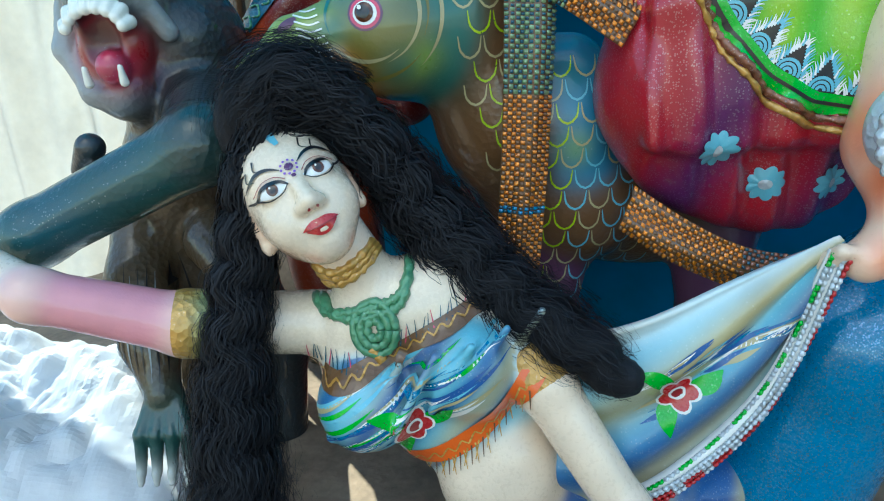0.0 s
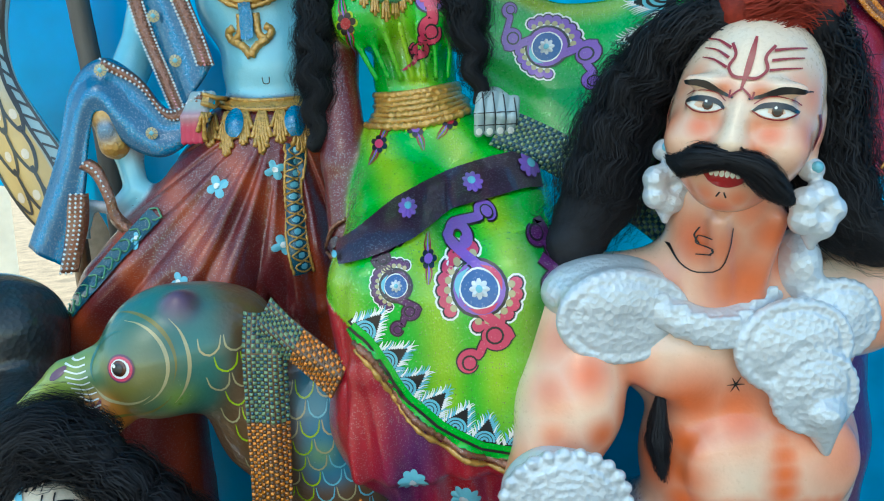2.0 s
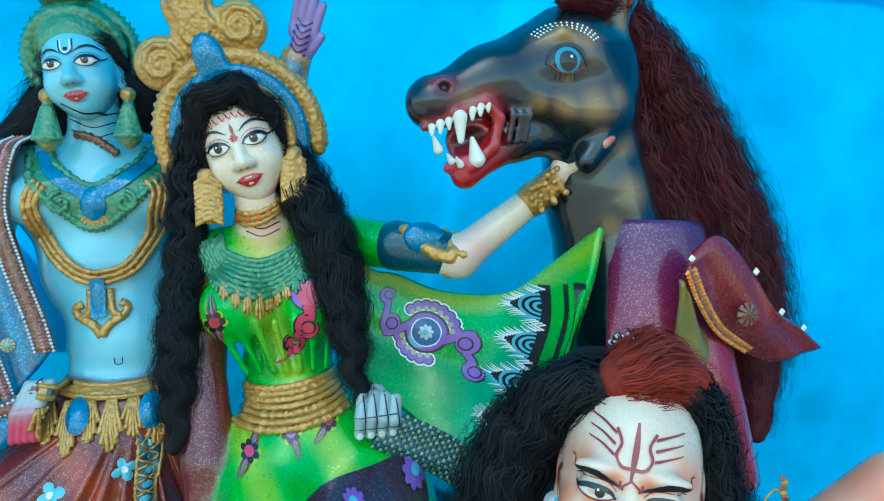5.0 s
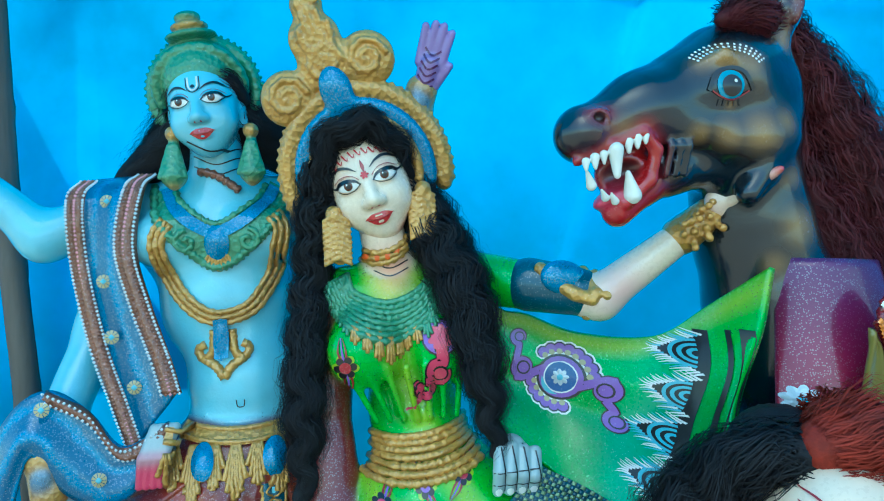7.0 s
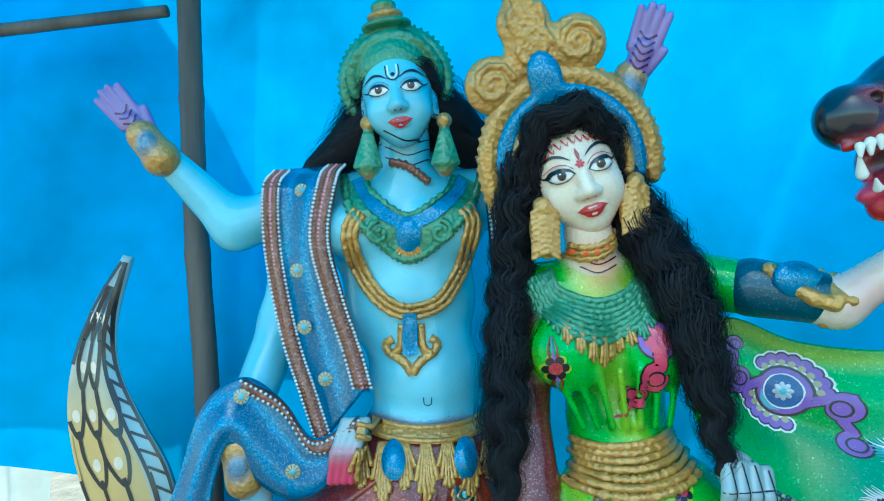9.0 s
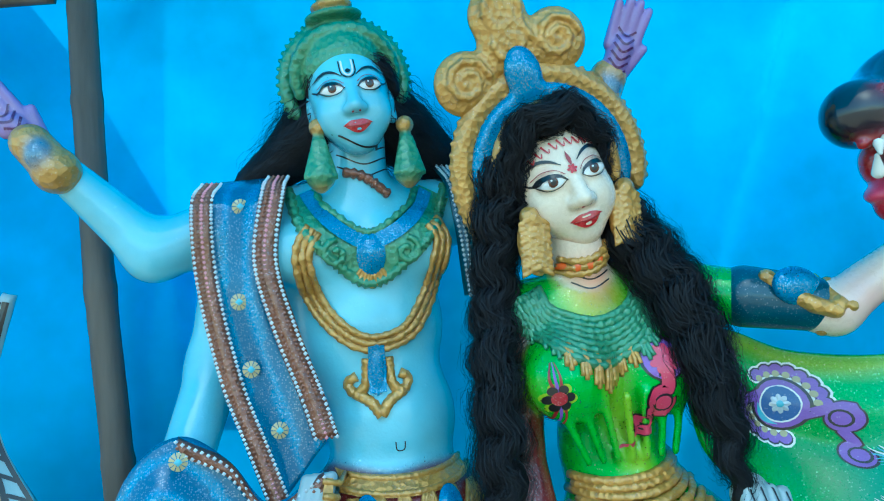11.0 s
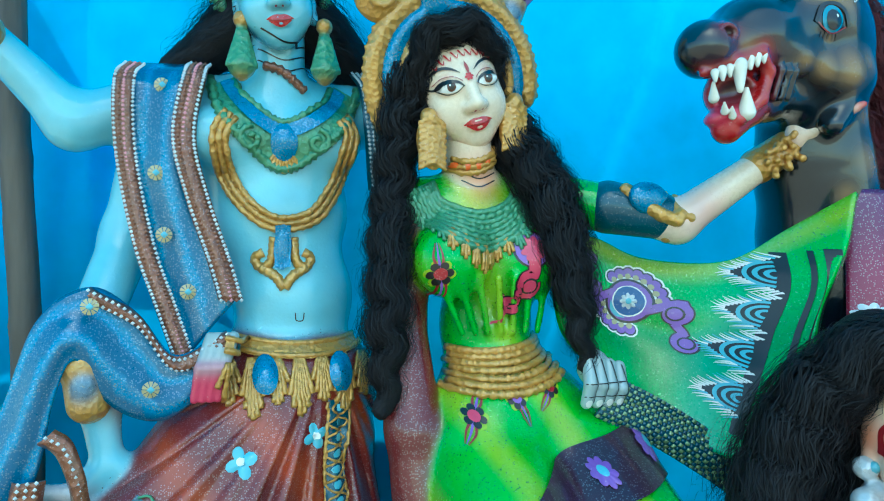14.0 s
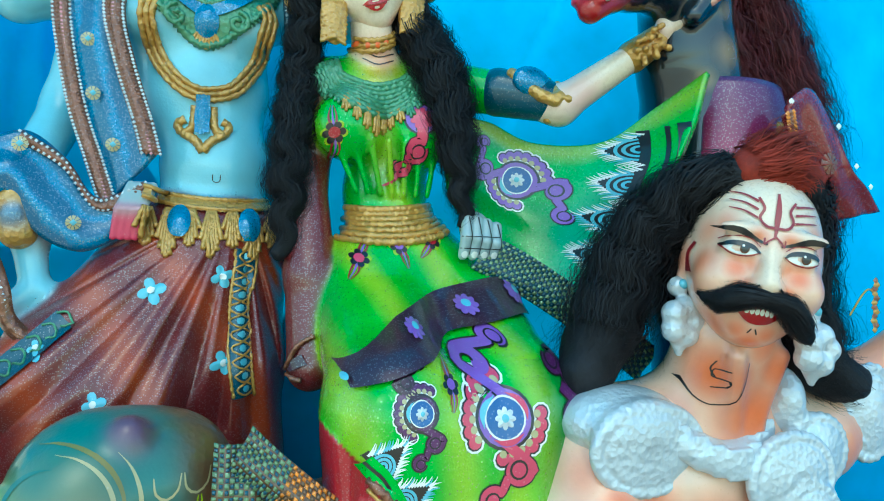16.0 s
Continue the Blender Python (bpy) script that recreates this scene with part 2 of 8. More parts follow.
        top, low = (P + N * thick / 2).reshape(-1, 3), (P - N * thick / 2).reshape(-1, 3)
        w, tot = nv + 1, (nu + 1) * (nv + 1)
        F = []
        for i in range(nu):
            for j in range(nv):
                a, b, c, d = i * w + j, (i + 1) * w + j, (i + 1) * w + j + 1, i * w + j + 1
                F += [(a, b, c, d), (d + tot, c + tot, b + tot, a + tot)]
        for i in range(nu):
            for j in (0, nv):
                a, b = i * w + j, (i + 1) * w + j
                F.append((a, a + tot, b + tot, b) if j == 0 else (a, b, b + tot, a + tot))
        for j in range(nv):
            for i in (0, nu):
                a, b = i * w + j, i * w + j + 1
                F.append((a, b, b + tot, a + tot) if i == 0 else (a, a + tot, b + tot, b))
        return self.add(np.vstack([top, low]), F, np.vstack([C, C]))

    def on(self):
        """A new, empty figure laid on the surface of this one."""
        o = Figure()
        o.tree, o.o, o.r, o.u, o.w = self.tree, self.o, self.r, self.u, self.w
        return o

    def make(self, name, label="", category="statue", group=""):
        V, C = np.vstack(self.V), np.vstack(self.C)
        me = bpy.data.meshes.new(name)
        me.from_pydata(V.tolist(), [], self.F)
        for key, cols in (("paint", C[:, :4]), ("finish", np.hstack([C[:, 4:7], np.ones((len(C), 1))]))):
            me.attributes.new(key, "FLOAT_COLOR", "POINT").data.foreach_set("color", np.ascontiguousarray(cols, np.float32).ravel())
        me.shade_smooth()
        me.materials.append(CLAY_PAINT)
        return tagged(new(name, me), label, category, group)


def thing(name, label, category, parts, group=""):
    """A thing of several parts: (part name, figure, label of the part or nothing)."""
    base = new(name)
    lo = np.vstack([np.vstack(f.V) for _, f, _ in parts if f.V])
    base.location = (*lo.mean(0)[:2], lo[:, 2].min())
    for pn, f, lab in parts:
        if f.V:
            ob = f.make(pn, lab, "")
            ob.parent = base
            ob.matrix_parent_inverse = Matrix.Translation(-base.location)
    return tagged(base, label, category, group)


# ---- materials ----
def material(name):
    m = bpy.data.materials.new(name)
    m.use_nodes = True
    return m, m.node_tree.nodes, m.node_tree.links, m.node_tree.nodes["Principled BSDF"]


def clay_paint():
    m, nd, lk, bs = material("painted_clay")
    bs.inputs["Coat Weight"].default_value, bs.inputs["Coat Roughness"].default_value = 0.75, 0.07
    at, fi = nd.new("ShaderNodeAttribute"), nd.new("ShaderNodeAttribute")
    at.attribute_name, fi.attribute_name = "paint", "finish"
    sep = nd.new("ShaderNodeSeparateColor")
    lk.new(fi.outputs["Color"], sep.inputs[0])
    co = nd.new("ShaderNodeTexCoord")
    big, fine = nd.new("ShaderNodeTexNoise"), nd.new("ShaderNodeTexNoise")
    big.inputs["Scale"].default_value, fine.inputs["Scale"].default_value = 9, 160
    big.inputs["Detail"].default_value = fine.inputs["Detail"].default_value = 5
    for x in (big, fine):
        lk.new(co.outputs["Object"], x.inputs["Vector"])
    ramp = nd.new("ShaderNodeMapRange")
    ramp.inputs["From Min"].default_value, ramp.inputs["From Max"].default_value = 0.3, 0.7
    ramp.inputs["To Min"].default_value, ramp.inputs["To Max"].default_value = 0.84, 1.08
    lk.new(big.outputs["Fac"], ramp.inputs["Value"])
    hue = nd.new("ShaderNodeHueSaturation")
    lk.new(at.outputs["Color"], hue.inputs["Color"])
    lk.new(ramp.outputs[0], hue.inputs["Value"])
    # flecks of glitter
    vo = nd.new("ShaderNodeTexVoronoi")
    vo.inputs["Scale"].default_value = 340
    lk.new(co.outputs["Object"], vo.inputs["Vector"])
    sc = nd.new("ShaderNodeSeparateColor")
    lk.new(vo.outputs["Color"], sc.inputs[0])
    near = nd.new("ShaderNodeMath")
    near.operation, near.inputs[1].default_value = "LESS_THAN", 0.42
    lk.new(vo.outputs["Distance"], near.inputs[0])
    few = nd.new("ShaderNodeMath")
    few.operation = "LESS_THAN"
    lk.new(sc.outputs[0], few.inputs[0])
    rate = nd.new("ShaderNodeMath")
    rate.operation, rate.inputs[1].default_value = "MULTIPLY", 0.28
    lk.new(at.outputs["Alpha"], rate.inputs[0])
    lk.new(rate.outputs[0], few.inputs[1])
    fleck = nd.new("ShaderNodeMath")
    fleck.operation = "MULTIPLY"
    lk.new(near.outputs[0], fleck.inputs[0])
    lk.new(few.outputs[0], fleck.inputs[1])
    mixc = nd.new("ShaderNodeMix")
    mixc.data_type = "RGBA"
    pale = nd.new("ShaderNodeMix")
    pale.data_type = "RGBA"
    pale.inputs["Factor"].default_value = 0.22
    pale.inputs["B"].default_value = (0.85, 0.88, 0.9, 1)
    lk.new(hue.outputs[0], pale.inputs["A"])
    lk.new(pale.outputs["Result"], mixc.inputs["B"])
    half = nd.new("ShaderNodeMath")
    half.operation, half.inputs[1].default_value = "MULTIPLY", 0.8
    lk.new(fleck.outputs[0], half.inputs[0])
    lk.new(half.outputs[0], mixc.inputs["Factor"])
    lk.new(hue.outputs[0], mixc.inputs["A"])
    lk.new(mixc.outputs["Result"], bs.inputs["Base Color"])
    met = nd.new("ShaderNodeMath")
    met.operation = "MAXIMUM"
    lk.new(sep.outputs[1], met.inputs[0])
    lk.new(half.outputs[0], met.inputs[1])
    lk.new(met.outputs[0], bs.inputs["Metallic"])
    rg = nd.new("ShaderNodeMath")
    rg.operation = "MULTIPLY_ADD"
    rg.inputs[1].default_value = 0.22
    lk.new(fine.outputs["Fac"], rg.inputs[0])
    sub = nd.new("ShaderNodeMath")
    sub.operation, sub.inputs[1].default_value = "SUBTRACT", 0.08
    lk.new(sep.outputs[0], sub.inputs[0])
    lk.new(sub.outputs[0], rg.inputs[2])
    lk.new(rg.outputs[0], bs.inputs["Roughness"])
    # relief: brush grain everywhere, moulded pattern on the gilded parts, facets on flecks
    wave = nd.new("ShaderNodeTexVoronoi")
    wave.inputs["Scale"].default_value = 95
    lk.new(co.outputs["Object"], wave.inputs["Vector"])
    amp = nd.new("ShaderNodeMath")
    amp.operation = "MULTIPLY"
    lk.new(wave.outputs["Distance"], amp.inputs[0])
    lk.new(sep.outputs[2], amp.inputs[1])
    grain = nd.new("ShaderNodeMath")
    grain.operation, grain.inputs[1].default_value = "MULTIPLY_ADD", 0.10
    lk.new(fine.outputs["Fac"], grain.inputs[0])
    lk.new(amp.outputs[0], grain.inputs[2])
    fl = nd.new("ShaderNodeMath")
    fl.operation = "MULTIPLY"
    lk.new(sc.outputs[1], fl.inputs[0])
    lk.new(at.outputs["Alpha"], fl.inputs[1])
    fl2 = nd.new("ShaderNodeMath")
    fl2.operation, fl2.inputs[1].default_value = "MULTIPLY_ADD", 0.12
    lk.new(fl.outputs[0], fl2.inputs[0])
    lk.new(grain.outputs[0], fl2.inputs[2])
    bump = nd.new("ShaderNodeBump")
    bump.inputs["Strength"].default_value, bump.inputs["Distance"].default_value = 0.8, 0.008
    lk.new(fl2.outputs[0], bump.inputs["Height"])
    lk.new(bump.outputs[0], bs.inputs["Normal"])
    return m


CLAY_PAINT = clay_paint()


def plain(name, rgb, rough=0.6, metal=0.0, vary=0.25, scale=6.0, bump=0.2, bump_scale=60.0, stretch=(1, 1, 1), see_through=0.0):
    """A surface with grain at two scales; see_through: the share of light that passes, scattered."""
    m, nd, lk, bs = material(name)
    co, mp = nd.new("ShaderNodeTexCoord"), nd.new("ShaderNodeMapping")
    mp.inputs["Scale"].default_value = stretch
    lk.new(co.outputs["Object"], mp.inputs["Vector"])
    a, b = nd.new("ShaderNodeTexNoise"), nd.new("ShaderNodeTexNoise")
    a.inputs["Scale"].default_value, b.inputs["Scale"].default_value = scale, bump_scale
    a.inputs["Detail"].default_value = b.inputs["Detail"].default_value = 6
    for x in (a, b):
        lk.new(mp.outputs[0], x.inputs["Vector"])
    add = nd.new("ShaderNodeMath")
    add.operation = "MULTIPLY_ADD"
    add.inputs[1].default_value = 0.35
    lk.new(b.outputs["Fac"], add.inputs[0])
    lk.new(a.outputs["Fac"], add.inputs[2])
    mr = nd.new("ShaderNodeMapRange")
    mr.inputs["From Min"].default_value, mr.inputs["From Max"].default_value = 0.45, 0.9
    mr.inputs["To Min"].default_value, mr.inputs["To Max"].default_value = 1 - vary, 1 + vary * 0.5
    lk.new(add.outputs[0], mr.inputs["Value"])
    hs = nd.new("ShaderNodeHueSaturation")
    hs.inputs["Color"].default_value = (*rgb, 1)
    lk.new(mr.outputs[0], hs.inputs["Value"])
    lk.new(hs.outputs[0], bs.inputs["Base Color"])
    bs.inputs["Roughness"].default_value, bs.inputs["Metallic"].default_value = rough, metal
    bp = nd.new("ShaderNodeBump")
    bp.inputs["Strength"].default_value, bp.inputs["Distance"].default_value = bump, 0.01
    lk.new(add.outputs[0], bp.inputs["Height"])
    lk.new(bp.outputs[0], bs.inputs["Normal"])
    if see_through:
        tr, mx = nd.new("ShaderNodeBsdfTranslucent"), nd.new("ShaderNodeMixShader")
        lk.new(hs.outputs[0], tr.inputs["Color"])
        lk.new(bp.outputs[0], tr.inputs["Normal"])
        mx.inputs[0].default_value = see_through
        lk.new(bs.outputs[0], mx.inputs[1])
        lk.new(tr.outputs[0], mx.inputs[2])
        lk.new(mx.outputs[0], nd["Material Output"].inputs["Surface"])
    return m


TARP = plain("blue_tarpaulin", (0.010, 0.42, 0.80), 0.38, vary=0.35, scale=1.6, bump=0.6, bump_scale=9, see_through=0.27)
BAMBOO = plain("weathered_bamboo", (0.13, 0.11, 0.09), 0.6, vary=0.5, scale=14, bump=0.5, bump_scale=60, stretch=(1, 1, 0.12))
EARTH = plain("bare_earth", (0.30, 0.22, 0.15), 0.9, vary=0.45, scale=5, bump=0.8, bump_scale=40)
SHEET = plain("white_plastic", (0.9, 0.91, 0.93), 0.25, vary=0.12, scale=9, bump=0.5, bump_scale=25, see_through=0.35)
LINEN = plain("pale_cotton", (0.72, 0.68, 0.6), 0.85, vary=0.15, scale=4, bump=0.4, bump_scale=30, see_through=0.35)
HAIR = plain("black_fibre", (0.010, 0.011, 0.015), 0.62, vary=0.5, scale=30, bump=0.3, bump_scale=180)
RED_HAIR = plain("dark_red_fibre", (0.085, 0.010, 0.014), 0.6, vary=0.6, scale=24, bump=0.3, bump_scale=180)
RUST_HAIR = plain("rust_red_fibre", (0.26, 0.025, 0.012), 0.6, vary=0.6, scale=24, bump=0.3, bump_scale=180)


for m in (HAIR, RED_HAIR, RUST_HAIR):
    m.node_tree.nodes["Principled BSDF"].inputs["Specular IOR Level"].default_value = 0.28


def raw(name, V, F, mat, smooth=True):
    me = bpy.data.meshes.new(name)
    me.from_pydata([tuple(v) for v in V], [], F)
    if smooth:
        me.shade_smooth()
    me.materials.append(mat)
    return new(name, me)


def wavy(pts, amount):
    """A path that swings from side to side along its way."""
    p = smooth_path(pts, 0.012)
    L = np.concatenate([[0], np.cumsum(np.linalg.norm(np.diff(p, axis=0), axis=1))])
    d = np.gradient(p, axis=0)
    b = np.cross(d, (0, -1, 0))
    b /= np.linalg.norm(b, axis=1)[:, None] + 1e-9
    return (p + b * (amount * np.sin(2 * math.pi * L / 0.075) * np.clip(L / 0.1, 0, 1))[:, None]).tolist()


def wig(name, label, mat, locks, category="wig", strands=420, curl=0.006, res=0.008, thin=0.0011, seed=1, fly=0.15, wave=0.0):
    """Fibre hair: each lock is a path with radii, filled by a core and loose strands."""
    rng = np.random.default_rng(seed)
    base = new(name)
    base.location = locks[0][0][-1]
    for pts, radii in locks:
        pts = wavy(pts, wave)
        core = Clay(res)
        core.limb(pts, np.interp(np.linspace(0, 1, len(pts)), np.linspace(0, 1, len(radii)), radii) * 0.78, "black", 0.006)
        V, F, _ = core.skin()
        V += rng.normal(0, 0.0008, V.shape)
        F = F.tolist()
        vs, n = [V], len(V)
        path = np.array(pts)
        f = np.linspace(0, 1, len(path))
        rad = np.interp(f, np.linspace(0, 1, len(radii)), radii)
        T = np.gradient(path, axis=0)
        T /= np.linalg.norm(T, axis=1)[:, None] + 1e-9
        for _ in range(strands):
            a, q = rng.uniform(0, 2 * math.pi), rng.uniform(0.72, 1.08)
            s0, s1 = rng.uniform(-0.4, 0.6), rng.uniform(0.5, 1.05)
            i0, i1 = int(max(0, s0) * (len(path) - 1)), min(int(max(s1, s0 + 0.3, 0.35) * (len(path) - 1)) + 1, len(path))
            if i1 - i0 < 3:
                continue
            grow = rng.uniform(0.1, 0.5) if rng.random() < fly else 0.0
            ph = rng.uniform(0, 6.28)
            P = []
            for i in range(i0, i1):
                t = T[i]
                b = np.cross(t, (0.31, -0.9, 0.3))
                b /= np.linalg.norm(b) + 1e-9
                c = np.cross(b, t)
                aa = a + 0.25 * math.sin(ph + i * 0.22)
                off = rad[i] * (q + grow * (i - i0) / (i1 - i0)) * (math.cos(aa) * b + math.sin(aa) * c)
                off = off + curl * np.array((math.sin(ph + i * 1.15), math.cos(ph * 2 + i * 1.0), math.sin(ph * 3 + i * 0.9)))
                P.append((path[i] + off, b * math.cos(aa + 1.57) + c * math.sin(aa + 1.57)))
            row = []
            for j, (p, side) in enumerate(P):
                w = thin * (1 - 0.7 * j / len(P))
                row += [p - side * w, p + side * w]
            vs.append(np.array(row))
            F += [(n + 2 * j, n + 2 * j + 1, n + 2 * j + 3, n + 2 * j + 2) for j in range(len(P) - 1)]
            n += len(row)
        ob = raw("lock", np.vstack(vs), F, mat)
        ob.parent = base
        ob.matrix_parent_inverse = Matrix.Translation(-base.location)
    return tagged(base, label, category)


def part(name, V, F, mat, parent, label="", smooth=True):
    ob = raw(name, V, F, mat, smooth)
    ob.parent = parent
    return tagged(ob, label)


def tube_mesh(pts, radii, sides=12, wob=0.0, seed=0):
    rng = np.random.default_rng(seed)
    P = np.array(pts, float)
    T = np.gradient(P, axis=0)
    T /= np.linalg.norm(T, axis=1)[:, None] + 1e-9
    rr = np.interp(np.linspace(0, 1, len(P)), np.linspace(0, 1, len(radii)), radii)
    V, F = [], []
    for i in range(len(P)):
        b = np.cross(T[i], (0.1, -0.9, 0.35))
        b /= np.linalg.norm(b)
        c = np.cross(b, T[i])
        for j in range(sides):
            a = 2 * math.pi * j / sides
            V.append(P[i] + rr[i] * (1 + rng.normal(0, wob)) * (math.cos(a) * b + math.sin(a) * c))
    for i in range(len(P) - 1):
        for j in range(sides):
            k = (j + 1) % sides
            F.append((i * sides + j, i * sides + k, (i + 1) * sides + k, (i + 1) * sides + j))
    F += [tuple(range(sides - 1, -1, -1)), tuple((len(P) - 1) * sides + j for j in range(sides))]
    return V, F


def slab(fn, nu, nv, thick):
    """A thick sheet over a grid: vertices and faces."""
    fg = Figure()
    fg.sheet(fn, nu, nv, thick, lambda u, v: np.zeros(7, np.float32))
    return np.vstack(fg.V), fg.F


def skin_sheet(fn, nu, nv):
    """A thin film over a grid."""
    V = [fn(i / nu, j / nv) for i in range(nu + 1) for j in range(nv + 1)]
    w = nv + 1
    return V, [(i * w + j, (i + 1) * w + j, (i + 1) * w + j + 1, i * w + j + 1) for i in range(nu) for j in range(nv)]


# ---- painted and moulded ornament ----
def scroll(fg, u, v, r, turn, col, wid=0.012, spin=1, tail=None):
    """A curl with a dark outline, ending in a round eye; tail: where its stalk comes from."""
    pts = [tail] if tail else []
    for i in range(12):
        a = radians(turn) + spin * i * 0.48
        q = r * (1 - 0.055 * i)
        pts.append((u + q * math.cos(a), v + q * math.sin(a)))
    fg.stroke(pts, wid + 0.005, "black", 0.0016, None, 0.005)
    fg.stroke(pts, wid, col, 0.0024, None, 0.005)
    fg.blot(u, v, r * 0.72, r * 0.72, "black", lift=0.0028, rings=1, n=14)
    fg.blot(u, v, r * 0.55, r * 0.55, col, lift=0.0034, rings=1, n=14)


def motif(fg, u, v, s, turn, a="violet", b="pink", halo=((-70, 110),)):
    """A flower medallion with scrolls running out on both sides."""
    ca, sa = math.cos(radians(turn)), math.sin(radians(turn))
    g = lambda x, y: (u + s * (x * ca - y * sa), v + s * (x * sa + y * ca))
    for h0, h1 in halo:
        for i in range(int((h1 - h0) / 17) + 1):
            th = radians(h0 + 17 * i - turn)
            for rad, rr, cc, lf in ((0.060, 0.016, "white", 0.0012), (0.060, 0.0125, "black", 0.0015), (0.059, 0.0105, b, 0.0018), (0.052, 0.006, "sand", 0.0022)):
                fg.blot(*g(rad * math.cos(th), rad * math.sin(th)), rr * s, rr * s, cc, lift=lf, rings=1, n=10)
    fg.blot(*g(0, 0), 0.047 * s, 0.047 * s, "black", lift=0.0021, rings=2)
    for rr, cc, lf in ((0.042, a, 0.0026), (0.033, "white", 0.0030), (0.030, "blue_paint", 0.0034)):
        fg.blot(*g(0, 0), rr * s, rr * s, cc, lift=lf, rings=2)
    for k in range(3):
        a0 = 2.1 * k
        fg.stroke([g(0.036 * math.cos(a0 + q), 0.036 * math.sin(a0 + q)) for q in (0, 0.5, 1.0, 1.5)], 0.009 * s, b if k != 1 else "sky_paint", 0.0038, lambda f: max(0.1, math.sin(math.pi * f)), 0.004)
    scroll(fg, *g(-0.026, 0.072), 0.020 * s, turn + 200, a, 0.016 * s, -1, g(0.02, 0.02))
    scroll(fg, *g(0.022, 0.112), 0.015 * s, turn + 210, a, 0.012 * s, -1, g(-0.03, 0.09))
    scroll(fg, *g(0.026, -0.074), 0.021 * s, turn + 20, b, 0.016 * s, -1, g(-0.02, -0.02))
    scroll(fg, *g(-0.014, -0.120), 0.018 * s, turn + 40, b, 0.013 * s, 1, g(0.01, -0.085))
    fg.blot(*g(0, 0), 0.017 * s, 0.017 * s, "silver", petals=8, lift=0.004, dome=0.003)
    fg.blot(*g(0, 0), 0.006 * s, 0.006 * s, "sky_paint", lift=0.007, rings=1, dome=0.002)


def flame_edge(fg, path, side, period, high):
    """A painted border: dark flames with pale feathered outlines and white arches at their feet."""
    p = smooth_path(path, 0.004)
    L = np.concatenate([[0], np.cumsum(np.linalg.norm(np.diff(p, axis=0), axis=1))])
    d = np.gradient(p, axis=0)
    d /= np.linalg.norm(d, axis=1)[:, None] + 1e-9
    n = np.stack([-d[:, 1], d[:, 0]], 1) * side
    at_len = lambda q: int(np.searchsorted(L, min(max(q, 0), L[-1] - 1e-6)))
    rng = random.Random(int(period * 1000))
    fg.stroke(p.tolist(), 0.012, "black", 0.0014, None, 0.008)
    for k in range(int(L[-1] / period)):
        i = at_len((k + 0.5) * period)
        o, t, m = p[i], d[i], n[i]
        g = lambda x, y: tuple(o + t * x + m * y)
        half = period * 0.5
        fg.stroke([g(0, -0.002), g(0, high * 0.4), g(0, high)], period * 0.84, "black", 0.0016, lambda f: max(0.04, (1 - f) ** 0.9), 0.004)
        for e in (-1, 1):
            for j in range(13):
                f = (j + 0.5) / 13
                x, y = e * half * (1 - f) ** 0.9, high * f
                ln = rng.uniform(0.010, 0.017)
                fg.stroke([g(x * 0.86, y - 0.003), g(x * 0.98, y + ln * 0.45), g(x + e * 0.004, y + ln)], 0.0036, "white" if rng.random() < 0.6 else "sky_paint", 0.0026, lambda q: 1 - 0.8 * q, 0.006)
        for r in (0.29, 0.19, 0.09):
            r *= period
            fg.stroke([g(r * math.cos(a), 0.003 + r * 1.05 * math.sin(a)) for a in np.linspace(0.05, 3.09, 8)], 0.0042, "white" if r > 0.3 * period else "sky_paint", 0.0030, None, 0.004)


def sprig(fg, u, v, s, turn, col="red"):
    """A small painted blossom with feathery ends."""
    ca, sa = math.cos(radians(turn)), math.sin(radians(turn))
    g = lambda x, y: (u + s * (x * ca - y * sa), v + s * (x * sa + y * ca))
    fg.blot(*g(0, 0), 0.021 * s, 0.021 * s, "lime", petals=6, lift=0.0012)
    for d in (-1, 1):
        for k in (-1, 0, 1):
            fg.stroke([g(0.003 * k, d * 0.008), g(0.006 * k, d * 0.026), g(0.002 * k + 0.003 * d, d * 0.046)], 0.0045 * s, "line_red" if k else "violet", 0.002, lambda f: 1 - 0.8 * f, 0.004)
    for k in range(6):
        th = k * 1.047
        fg.blot(*g(0.012 * math.cos(th), 0.012 * math.sin(th)), 0.0060 * s, 0.0060 * s, "black", lift=0.0022, rings=1, n=10)
    fg.blot(*g(0, 0), 0.009 * s, 0.009 * s, col, lift=0.003, rings=1, n=12)


def sewn_flower(name, fg, u, v, r, col="sky_paint", petals=4, eye="white", label="pale blue appliqué flower glued to the painted cloth", turn=0.0):
    o = fg.on()
    o.blot(u, v, r, r, col, turn=turn, petals=petals, depth=0.55 if petals < 6 else 0.25, lift=0.002, dome=0.004)
    e = fg.on()
    e.blot(u, v, r * 0.28, r * 0.28, eye, lift=0.006, rings=1, dome=0.003)
    if o.V and e.V:
        thing(name, label, "flower", [("petals", o, ""), ("eye", e, "")], "flowers on the painted cloth")


def stud_row(fg, pts, gap, r, col, lift=0.0):
    """Small faceted studs along a path in space."""
    p = smooth_path(pts, gap)
    for q in p:
        V = [q + np.array(d) * r for d in ((1, 0, 0), (0, 0, 1), (-1, 0, 0), (0, 0, -1))] + [q + np.array((0, -r * 0.8 - lift, 0))]
        fg.add(V, [(0, 1, 4), (1, 2, 4), (2, 3, 4), (3, 0, 4)], paint_row(col))


